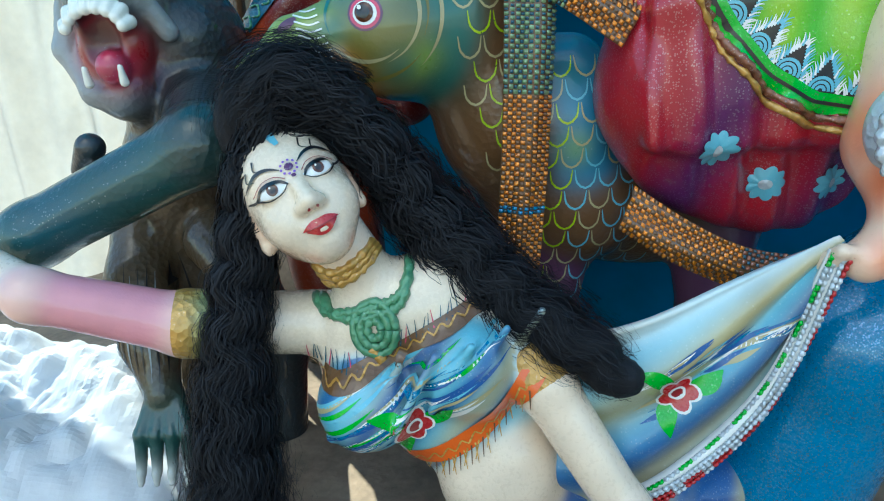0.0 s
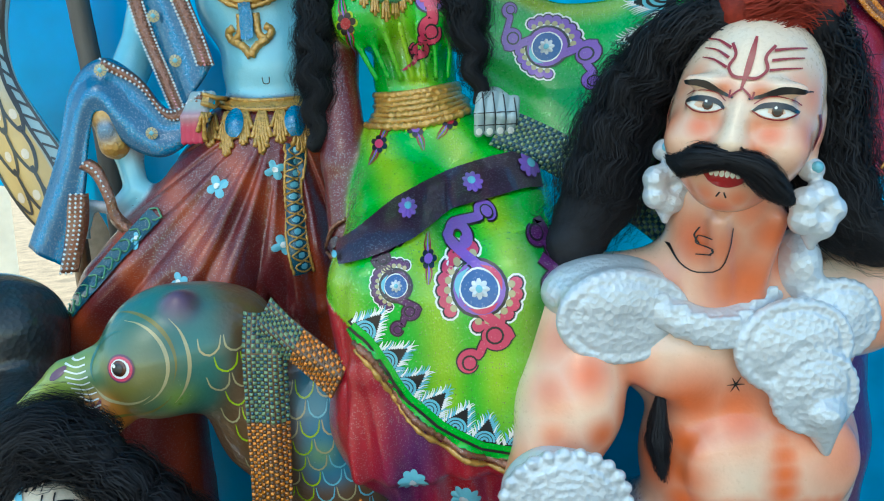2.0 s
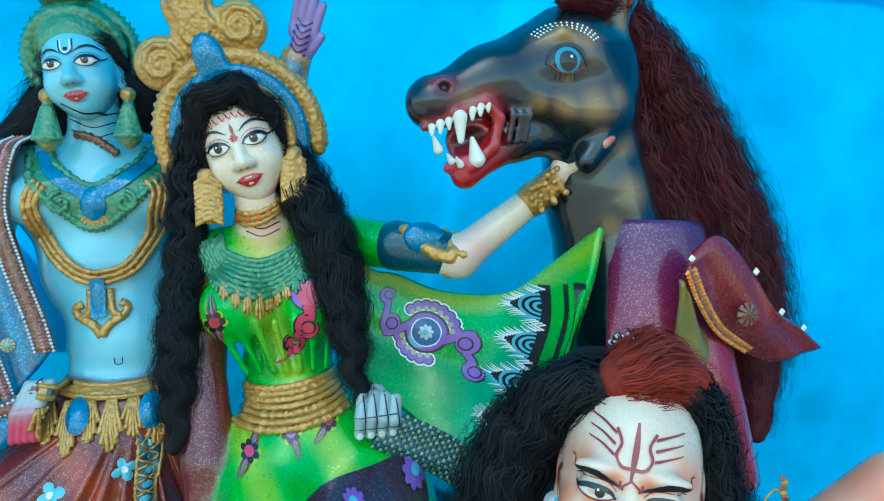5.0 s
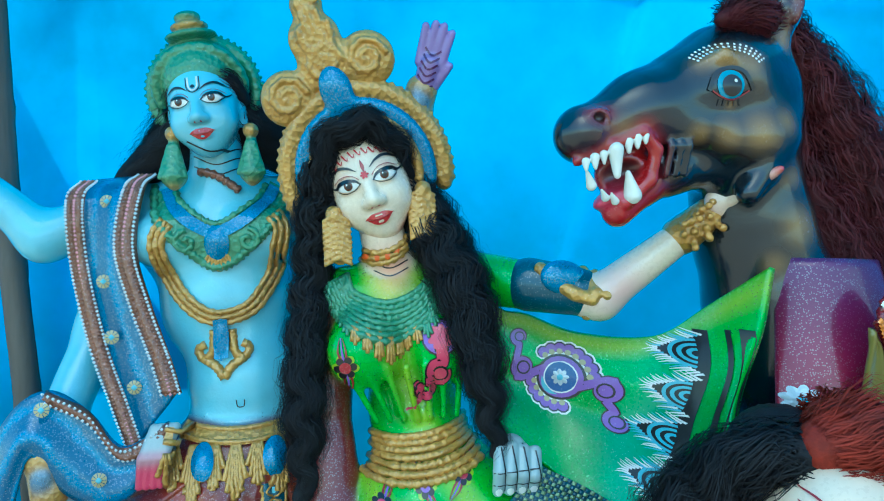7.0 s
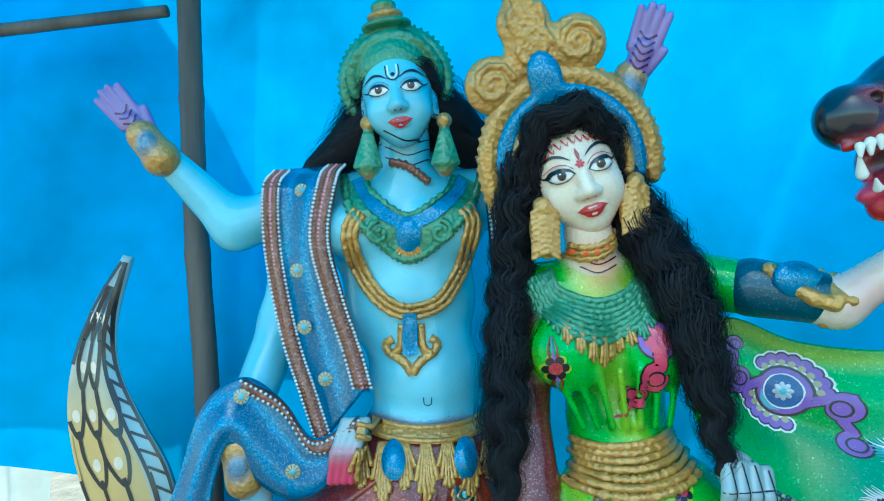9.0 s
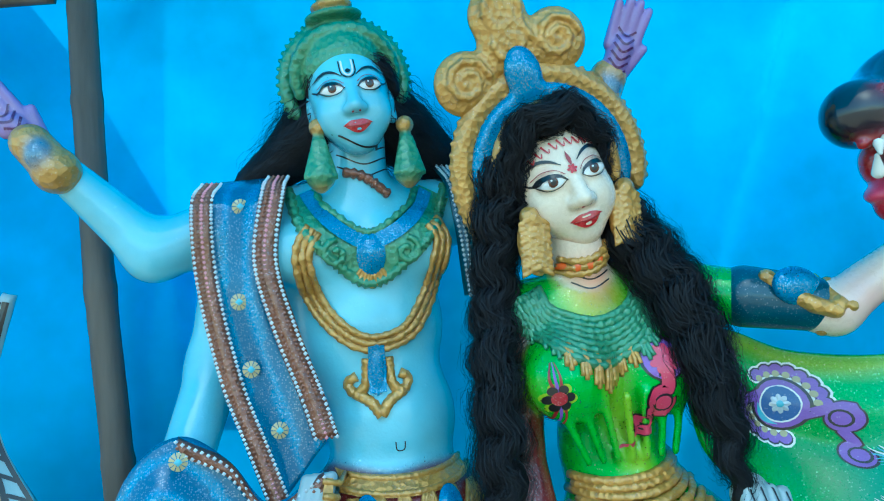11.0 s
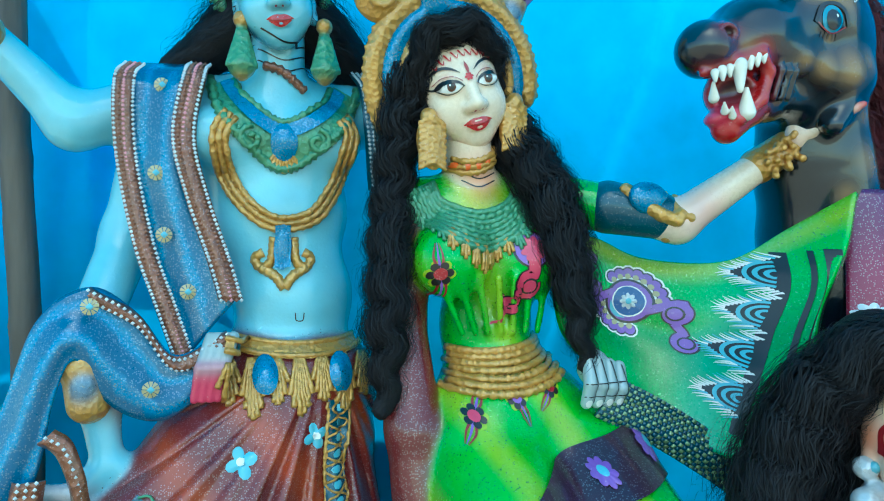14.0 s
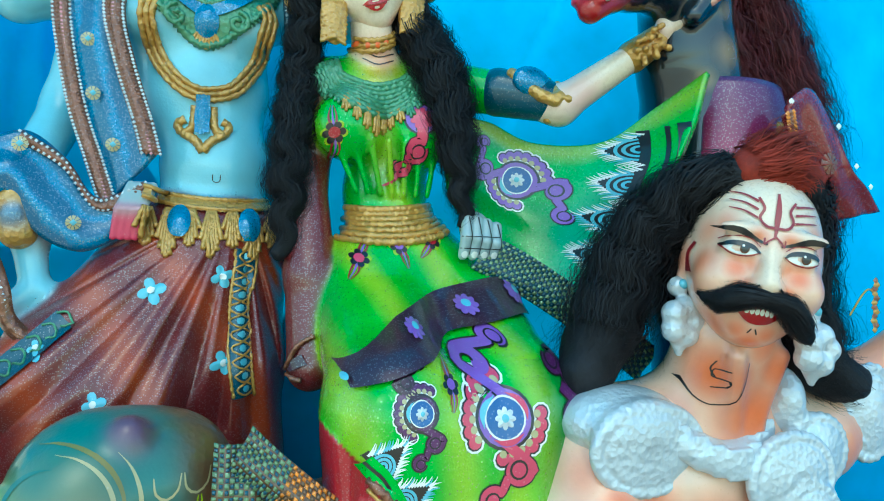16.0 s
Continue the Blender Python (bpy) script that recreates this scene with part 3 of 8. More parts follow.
def between(L, R):
    """A sheet between two paths of space."""
    a, b = smooth_path(L, 0.01), smooth_path(R, 0.01)
    def fn(u, v):
        i = v * (len(a) - 1)
        j = v * (len(b) - 1)
        p = a[int(i)] + (a[min(int(i) + 1, len(a) - 1)] - a[int(i)]) * (i % 1)
        q = b[int(j)] + (b[min(int(j) + 1, len(b) - 1)] - b[int(j)]) * (j % 1)
        r = p + (q - p) * u
        return (r[0], r[1] - 0.010 * math.sin(math.pi * u) - 0.004 * math.sin(9 * u + 5 * v), r[2])
    return fn


def woven(fg, L, R, nu, nv, cols=("gold", "teal_dark"), thick=0.005, half=None, back=None):
    """A basket-woven strap between two paths: raised tufts over a base."""
    fn = between(L, R)
    (back or fg).sheet(fn, nu, nv, thick, lambda u, v: paint_row("teal_dark" if half is None else "bird_brown"))
    for i in range(nu):
        for j in range(nv):
            c = np.array(fn((i + 0.5) / nu, (j + 0.5) / nv))
            a, b = np.array(fn((i + 1) / nu, (j + 0.5) / nv)) - c, np.array(fn((i + 0.5) / nu, (j + 1) / nv)) - c
            n = np.array((0, -1.0, 0))
            n = np.cross(a, b)
            n /= np.linalg.norm(n) + 1e-9
            n = n if n[1] < 0 else -n
            h = n * (thick * 0.6 + 0.0012)
            f = 0.92 if (i + j) % 2 == 0 else 0.7
            col = cols[(i + j) % 2] if half is None else half(j / nv)[(i + j) % 2]
            V = [c + h - a * f - b * f, c + h + a * f - b * f, c + h + a * f + b * f, c + h - a * f + b * f, c + h + n * 0.0055]
            fg.add(V, [(0, 1, 4), (1, 2, 4), (2, 3, 4), (3, 0, 4)], paint_row(col))
    return fg

# ---- setting ----
def ground():
    V, F = [], []
    edge = [-400, -60, -20, -8, -4] + [-3 + 0.1 * i for i in range(61)] + [4, 8, 20, 60, 400]
    for x in edge:
        for y in edge:
            V.append((x, y, 0.012 * noise.noise(Vector((x * 2.3, y * 2.3, 0))) + 0.006 * noise.noise(Vector((x * 9, y * 9, 3))) - 0.008))
    n = len(edge)
    F = [(i * n + j, (i + 1) * n + j, (i + 1) * n + j + 1, i * n + j + 1) for i in range(n - 1) for j in range(n - 1)]
    tagged(raw("ground", V, F, EARTH), "bare brown trodden earth floor of the workshop", "ground", kind="structure")


ground()


def tarp_depth(x):
    return 1.80 - 0.14 * (x + 0.5) if x > -0.5 else 1.80 + 0.20 * (-0.5 - x)


def back_tarp(u, v):
    x = -1.75 + 4.4 * u
    low = 0.02 + 1.12 / (1 + math.exp((x + 0.42) / 0.03)) + 0.10 * max(0, -x - 0.5)
    z = low + (2.80 - low) * v
    lean = 0.10 * math.sin(2.2 * x + 0.7 * z + 1.0) * 0.4
    pull = 0.040 * math.sin(9 * (x - 0.30 * z)) * (0.4 + 0.6 * v) * (1 if x < -0.3 else 0.45)
    fine = 0.018 * noise.noise(Vector((x * 2.6 - z, z * 1.4, 1.3))) + 0.006 * noise.noise(Vector((x * 9 - 3 * z, z * 5, 7)))
    crease = -0.016 * math.exp(-((x - 0.36 * (z - 1.75) - 0.86) / 0.012) ** 2) + 0.02 * (1 / (1 + math.exp(-(x - 0.36 * (z - 1.75) - 0.86) / 0.008)))
    return (x, tarp_depth(x) + lean + pull + fine + crease, z)


V, F = skin_sheet(back_tarp, 220, 110)
tagged(raw("backdrop_tarpaulin", V, F, TARP), "creased bright blue plastic tarpaulin hung as back wall", "tarpaulin", kind="structure")


# Added layer behind the backdrop; cuts the sunlight through its left part.
def dimming_tarp(u, v):
    z = 1.52 + 1.24 * v
    x = -1.9 + u * (2.0 - 0.60 * (z - 1.2))
    return (x, tarp_depth(x) + 0.16 + 0.03 * math.sin(8 * x + z) + 0.02 * noise.noise(Vector((x * 3, z * 2, 9))), z)


V, F = skin_sheet(dimming_tarp, 80, 50)
tagged(raw("dimming_tarpaulin", V, F, TARP), "unseen second blue tarpaulin layer added behind the first to dim its left side", "tarpaulin", kind="structure")


def roof_tarp(u, v):
    x, y = -1.9 + 4.7 * u, 0.60 + 1.27 * v
    return (x, y, 2.86 - 0.10 * v + 0.05 * math.sin(3 * x) * math.sin(2.4 * y) + 0.02 * noise.noise(Vector((x * 3, y * 3, 0))))


V, F = skin_sheet(roof_tarp, 70, 50)
tagged(raw("roof_tarpaulin", V, F, TARP), "blue plastic tarpaulin stretched overhead as a roof", "tarpaulin", kind="structure")


def side_tarp(u, v):
    y, z = 0.1 + 1.45 * u, 0.02 + 2.75 * v
    return (2.45 + 0.04 * math.sin(5 * y + z) + 0.02 * noise.noise(Vector((y * 3, z * 2, 4))), y, z)


V, F = skin_sheet(side_tarp, 40, 50)
tagged(raw("side_tarpaulin", V, F, TARP), "blue plastic tarpaulin closing the side of the stall", "tarpaulin", kind="structure")


def curtain(u, v):
    x, z = -3.4 + 2.1 * u, 0.0 + 1.75 * v
    return (x, 2.7 + 0.05 * math.sin(16 * x + 1.5 * z) + 0.03 * math.sin(37 * x), z)


V, F = skin_sheet(curtain, 120, 20)
tagged(raw("cotton_curtain", V, F, LINEN), "sunlit off-white cotton cloth hung behind the stall", "curtain")


def bamboo(name, pts, r, label, seed):
    p = smooth_path(pts, 0.02)
    L = np.linspace(0, 1, len(p))
    rad = [r * (1 + 0.10 * math.exp(-(((l * 7.3) % 1 - 0.5) / 0.04) ** 2) - 0.12 * l) for l in L]
    V, F = tube_mesh(p, rad, 14, 0.012, seed)
    return tagged(raw(name, V, F, BAMBOO), label, "pole")


bamboo("bamboo_pole", [(-0.40, 1.72, 0.0), (-0.41, 1.71, 1.2), (-0.44, 1.70, 1.8), (-0.47, 1.70, 2.78)], 0.030, "grey weathered bamboo pole standing against the tarpaulin", 3)
bamboo("cross_pole", [(-1.35, 1.74, 2.20), (-0.50, 1.685, 2.275)], 0.016, "thin dark bamboo cross pole holding the tarpaulin edge", 9)
bamboo("cross_pole", [(1.33, 1.475, 2.285), (1.85, 1.41, 2.245)], 0.017, "dark bamboo cross pole tied along the tarpaulin", 4)


# Unseen wall, added to keep the sun off the lower back tarpaulin.
def shading_wall(u, v):
    x, z = -0.75 + 4.2 * u, 1.78 * v
    return (x, 2.25 + 0.01 * noise.noise(Vector((x * 3, z * 3, 0))), z + 0.04 * noise.noise(Vector((x * 2, 5, 0))) * v)


V, F = slab(shading_wall, 40, 20, 0.12)
tagged(raw("wall_shade", V, F, EARTH), "unseen low mud wall added to shade the lower tarpaulin from behind", "wall", kind="structure")


def airbrush(spots, col):
    """Soft sprayed patches of paint: (place, radius, strength)."""
    row = paint_row(col)
    def fn(V, C):
        f = np.zeros(len(V))
        for p, r, k in spots:
            f = np.maximum(f, k * np.exp(-((V - np.array(p)) ** 2).sum(1) / (r * r)))
        return (C * (1 - f[:, None]) + row * f[:, None]).astype(np.float32)
    return fn


def blush(m, col, k):
    """Sprayed colour round the jaw, temples and ears of a head at m."""
    a = np.array(m)
    s = float(np.linalg.norm(a[:3, 0]))
    w = lambda x, y, z: a[:3, :3] @ np.array((x, y, z)) + a[:3, 3]
    return airbrush([(w(e * 0.052, -0.02, -0.060), 0.030 * s, k) for e in (-1, 1)] + [(w(e * 0.070, 0.0, 0.0), 0.026 * s, k * 0.8) for e in (-1, 1)] + [(w(0, -0.02, -0.100), 0.034 * s, k), (w(0.03, -0.05, -0.088), 0.018 * s, k * 0.8), (w(-0.03, -0.05, -0.088), 0.018 * s, k * 0.8)]
                    + [(w(e * 0.036, -0.070, 0.030), 0.012 * s, k * 0.5) for e in (-1, 1)], col)


# ---- faces ----
def head_clay(skin, res=0.003, jaw=1.0, shade=None, brute=False):
    """A head about its centre, looking along -y, 0.22 high."""
    c = Clay(res, 0.006)
    c.ball((0, 0.015, 0.035), (0.076, 0.092, 0.082), skin, 0.02)
    c.ball((0, -0.012, -0.015), (0.067 * jaw, 0.074, 0.077), skin, 0.03)
    c.ball((0, -0.046, -0.071), (0.030 * jaw, 0.028, 0.026), skin, 0.03)
    for s in (-1, 1):
        c.ball((s * 0.036, -0.050, -0.028), (0.026, 0.026, 0.028), skin, 0.03)
        c.ball((s * 0.033, -0.074, 0.017), (0.019, 0.012, 0.011), skin, 0.012)
        c.ball((s * 0.074, 0.010, -0.005), (0.010, 0.022, 0.032), skin, 0.008)
        c.ball((s * 0.074, 0.004, -0.034), (0.009, 0.011, 0.012), skin, 0.008)
        c.ball((s * 0.012, -0.090, -0.022), (0.010, 0.010, 0.009), skin, 0.008)
        if brute:
            c.ball((s * 0.034, -0.076, 0.040), (0.026, 0.010, 0.008), skin, 0.012)
            c.ball((s * 0.045, -0.060, -0.022), (0.022, 0.022, 0.020), shade, 0.02)
    c.limb([(0, -0.076, 0.030), (0, -0.100, -0.018)], [0.008, 0.012], skin, 0.012)
    c.ball((0, -0.078, -0.048), (0.022, 0.011, 0.0065), skin, 0.006)
    c.ball((0, -0.077, -0.057), (0.018, 0.011, 0.0065), skin, 0.006)
    return c


def face_paint(fg, m, s, eye="iris", brow="black", liner=True, brute=False, look_side=0.0):
    """Eyes, brows and lips painted on a head at m, at the scale s."""
    fg.frame_of(m)
    full = lambda f: math.sin(math.pi * min(max(f, 0.06), 0.97)) ** 0.7
    tall = 0.78 if brute else 1.0
    for e in (-1, 1):
        cx, cz = e * 0.033 * s, 0.016 * s
        k = 1.0 if brute else 1.10
        # almond of the eye
        rim = [(-0.021, -0.002), (-0.012, 0.0055), (0.0, 0.0082), (0.012, 0.0066), (0.021, 0.001)]
        fg.stroke([(cx + e * x * k * s, cz + 0.0005 * s) for x in (-0.021, 0.0, 0.021)], 0.0160 * tall * k * s, "white", 0.0012, lambda f: max(0.08, math.sin(math.pi * f)), 0.002)
        ix = cx + look_side * s
        fg.blot(ix, cz + 0.0016 * s * tall, 0.0066 * tall * k * s, 0.0066 * tall * k * s, eye, lift=0.0020, rings=2, n=16)
        fg.blot(ix, cz + 0.0016 * s, 0.0038 * k * s, 0.0040 * k * s, "black", lift=0.0026, rings=1, n=12)
        fg.blot(ix - 0.002 * s, cz + 0.004 * s, 0.0014 * s, 0.0014 * s, "white", lift=0.0031, rings=1, n=8)
        fg.stroke([(cx + e * x * k * s, cz + z * tall * k * s) for x, z in rim] + [(cx + e * 0.033 * s, cz + 0.007 * s)] * (0 if brute else 1), 0.0058 * s, "black", 0.0026, lambda f: 0.35 + 0.65 * math.sin(math.pi * f), 0.002)
        fg.stroke([(cx + e * x * k * s, cz + z * tall * k * s) for x, z in ((-0.021, -0.001), (-0.008, -0.0075), (0.008, -0.0078), (0.021, 0.001))], 0.0014 * s, "black" if liner else "line_red", 0.0026, None, 0.002)
        fg.stroke([(cx + e * x * k * s, cz + z * k * s) for x, z in ((-0.020, 0.006), (-0.008, 0.0145), (0.008, 0.0155), (0.022, 0.008))], 0.0012 * s, "line_red", 0.0022, None, 0.002)
        if brute:
            b = [(-0.026, 0.010), (-0.012, 0.015), (0.006, 0.022), (0.030, 0.022)]
            fg.stroke([(cx + e * x * s, cz + z * s) for x, z in b], 0.0065 * s, brow, 0.002, full, 0.002)
        else:
            b = [(-0.021, 0.021), (-0.006, 0.031), (0.011, 0.033), (0.031, 0.021)]
            fg.stroke([(cx + e * x * s, cz + z * s) for x, z in b], 0.0050 * s, brow, 0.002, full, 0.002)
        if not brute:
            fg.blot(e * 0.006 * s, -0.029 * s, 0.0020 * s, 0.0014 * s, "line_red", lift=0.001, rings=1, n=8)
    if not brute:
        bow = lambda f: max(0.06, math.sin(math.pi * f)) ** 0.8
        fg.stroke([(-0.025 * s, -0.0490 * s), (-0.010 * s, -0.0470 * s), (0, -0.0480 * s), (0.010 * s, -0.0470 * s), (0.025 * s, -0.0485 * s)], 0.0100 * s, "lip", 0.0016, bow, 0.002)
        fg.stroke([(-0.021 * s, -0.0515 * s), (0, -0.0575 * s), (0.021 * s, -0.0510 * s)], 0.0110 * s, "lip", 0.0017, bow, 0.002)
        fg.stroke([(-0.026 * s, -0.0490 * s), (-0.008 * s, -0.0520 * s), (0.008 * s, -0.0520 * s), (0.027 * s, -0.0480 * s)], 0.0018 * s, "line_red", 0.0030, bow, 0.002)
    return fg


def at(x, y, z, roll=0, yaw=0, pitch=0, s=1.0):
    """A head's place: roll leans its top towards -x, yaw turns its face towards +x."""
    return pose(x, y, z) @ pose(0, 0, 0, 0, 0, yaw) @ pose(0, 0, 0, 0, -roll, 0) @ pose(0, 0, 0, pitch, 0, 0) @ Matrix.Diagonal((s, s, s, 1))


# ---- the blue god ----
def fold_tint(amount, other, freq, tilt=0.0, axis=0):
    """Airbrushed streaks of another paint along the folds."""
    o = paint_row(other)
    def fn(V, C):
        f = np.clip(0.5 + 0.5 * np.sin(freq * (V[:, axis] + tilt * V[:, 2]) + 3 * np.sin(5 * V[:, 2])), 0, 1) ** 2 * amount
        return (C * (1 - f[:, None]) + o * f[:, None]).astype(np.float32)
    return fn


def pleats(inside, apex, rate, deep):
    """Pleats that fan out from a place on the belt, pressed in where inside(V, C) holds."""
    def fn(V, C):
        th = np.arctan2(V[:, 0] - apex[0], apex[1] - V[:, 2])
        r = np.hypot(V[:, 0] - apex[0], apex[1] - V[:, 2])
        w = np.abs(np.sin(rate * th + 0.9 * np.sin(7 * th) + 2.5 * r)) ** 0.7 + 0.35 * np.sin(2.3 * rate * th + 1)
        out = V.copy()
        out[:, 1] -= deep * (w - 0.6) * np.clip((r - 0.08) / 0.15, 0, 1) * inside(V, C)
        return out
    return fn


def palm(fg, wrist, tip, normal, wide, col, ink):
    """A raised open palm with its painted lines."""
    w, t, n = (np.array(x, float) for x in (wrist, tip, normal))
    d = t - w
    ln = np.linalg.norm(d)
    d /= ln
    b = np.cross(d, n)
    b /= np.linalg.norm(b)
    c = Clay(0.0035, 0.004)
    c.limb([tuple(w), tuple(w + d * ln * 0.45)], [0.022, wide * 0.62], col, 0.01)
    for k in (-1.5, -0.5, 0.5, 1.5):
        a = w + d * ln * 0.45 + b * k * wide * 0.38
        c.limb([tuple(a), tuple(a + d * ln * (0.55 - 0.06 * abs(k)) + b * k * 0.004)], [0.0105, 0.0075], col, 0.004)
    c.limb([tuple(w + d * ln * 0.2 + b * wide * 0.5), tuple(w + d * ln * 0.5 + b * wide * 1.05)], [0.012, 0.008], col, 0.006)
    fg.clay(c)
    fg.settle()
    fg.frame_at(w, -b if np.cross(-b, d) @ n > 0 else b, d)
    for i in range(6):
        z = ln * (0.12 + 0.09 * i)
        fg.stroke([(-wide * 0.45, z + 0.012), (0, z), (wide * 0.45, z + 0.012)], 0.004, ink, 0.0012, None, 0.004)
    fg.frame_at((0, 0, 0))


def blue_god():
    fg = Figure()
    c = Clay(0.005, 0.005)
    sk = "blue_skin"
    c.ball((0.035, 1.56, 1.74), (0.165, 0.10, 0.13), sk)
    for x in (-0.045, 0.125):
        c.ball((x, 1.49, 1.735), (0.085, 0.045, 0.06), sk, 0.03)
    c.ball((0.055, 1.555, 1.60), (0.140, 0.095, 0.15), sk, 0.04)
    c.ball((0.085, 1.54, 1.43), (0.118, 0.088, 0.13), sk, 0.04)
    c.ball((0.09, 1.53, 1.275), (0.142, 0.115, 0.075), "maroon", 0.02)
    c.limb([(-0.14, 1.57, 1.80), (0.20, 1.57, 1.81)], 0.062, sk, 0.04)
    c.limb([(0.045, 1.55, 1.80), (0.05, 1.52, 1.95)], [0.062, 0.052], sk, 0.03)
    c.limb([(-0.17, 1.57, 1.80), (-0.31, 1.56, 1.755), (-0.455, 1.53, 1.905)], [0.058, 0.048, 0.030], sk, 0.03)
    c.limb([(0.22, 1.58, 1.80), (0.42, 1.52, 1.80), (0.470, 1.36, 1.97)], [0.058, 0.048, 0.030], sk, 0.03)
    c.limb([(-0.17, 1.58, 1.78), (-0.22, 1.60, 1.55), (-0.27, 1.50, 1.38), (-0.25, 1.455, 1.27), (-0.235, 1.44, 1.16)], [0.055, 0.048, 0.042, 0.034, 0.024], sk, 0.03)
    c.limb([(-0.235, 1.44, 1.16), (-0.28, 1.42, 1.12), (-0.33, 1.41, 1.13), (-0.345, 1.41, 1.08)], [0.024, 0.016, 0.012, 0.009], sk, 0.01)
    c.limb([(0.02, 1.53, 1.24), (-0.17, 1.46, 0.95), (-0.30, 1.50, 0.70), (-0.25, 1.52, 0.0)], [0.125, 0.15, 0.14, 0.09], "maroon", 0.05)
    c.limb([(0.12, 1.53, 1.24), (0.13, 1.46, 1.0), (0.16, 1.52, 0.5), (0.16, 1.54, 0.0)], [0.125, 0.10, 0.12, 0.08], "maroon", 0.05)
    c.limb([(0.06, 1.45, 1.20), (-0.05, 1.38, 0.95), (-0.08, 1.40, 0.75)], [0.07, 0.09, 0.07], "maroon", 0.06)
    c.limb([(-0.12, 1.44, 1.08), (-0.30, 1.42, 0.93), (-0.42, 1.43, 0.82)], [0.05, 0.06, 0.05], "maroon", 0.06)
    for i in range(8):
        a = -0.36 + 0.075 * i
        y = 1.375 + 0.012 * abs(i - 5)
        c.limb([(0.02 + 0.016 * i, 1.435, 1.22), (0.35 * a + 0.02, y, 1.04), (0.85 * a + 0.03, y - 0.01, 0.86)], [0.008, 0.014, 0.018], "maroon", 0.016)
    fg.clay(c, tint=lambda V, C: np.where((V[:, 2] < 1.27)[:, None] & (C[:, :1] < 0.3), fold_tint(0.35, "orange", 34, 0.35)(V, C), C),
            press=pleats(lambda V, C: ((V[:, 2] < 1.26) & (C[:, 2] < 0.1)).astype(float), (0.13, 1.36), 17, 0.016))
    # hand laid on the hip
    h = Clay(0.0035, 0.004)
    for k in range(4):
        x = -0.045 - 0.013 * k
        h.limb([(x + 0.012, 1.425, 1.365), (x - 0.005, 1.395, 1.315), (x - 0.014, 1.40, 1.262)], [0.010, 0.0095, 0.007], ["hand_grey", "pink"], 0.004)
    fg.clay(h)
    hm = at(0.040, 1.483, 1.994, roll=8, yaw=-4, pitch=7, s=0.95)
    fg.clay(head_clay(sk), hm, tint=blush(hm, "blue_paint", 0.35))
    fg.settle()
    face_paint(fg, hm, 0.95)
    # mark on the brow, and lines round the neck
    s = 0.95
    fg.stroke([(-0.009 * s, 0.062), (-0.008 * s, 0.042), (0, 0.034), (0.008 * s, 0.042), (0.009 * s, 0.062)], 0.003, "white", 0.0026, None, 0.003)
    fg.stroke([(-0.013 * s, 0.062), (-0.012 * s, 0.040), (0, 0.030), (0.012 * s, 0.040), (0.013 * s, 0.062)], 0.002, "black", 0.0024, None, 0.003)
    fg.blot(0, 0.042, 0.004, 0.004, "black", lift=0.003, rings=1, n=10)
    fg.blot(0.045, -0.045, 0.013, 0.020, "white", turn=20, petals=5, depth=0.35, lift=0.0012)
    fg.frame_at((0, 0, 0))
    fg.cord([(0.022, 1.872), (0.055, 1.862), (0.098, 1.828)], 0.009, "copper", 0.004, 0.25, 0.014)
    for z in (1.872, 1.893, 1.912):
        fg.stroke([(0.01, z + 0.012), (0.055, z - 0.008), (0.10, z + 0.010)], 0.0025, "black", 0.0012)
    fg.stroke([(0.078, 1.402), (0.080, 1.388), (0.092, 1.388), (0.094, 1.402)], 0.002, "black", 0.001, None, 0.003)
    palm(fg, (-0.462, 1.525, 1.915), (-0.560, 1.50, 2.035), (0.05, -1, 0.0), 0.034, "palm_violet", "purple")
    palm(fg, (0.472, 1.345, 1.985), (0.510, 1.29, 2.115), (-0.1, -1, 0.1), 0.036, "palm_violet", "purple")
    fg.settle()
    fg.make("blue_god_statue", "painted clay statue of a blue-skinned god with raised painted palms")
    return fg, hm


B, B_HEAD = blue_god()


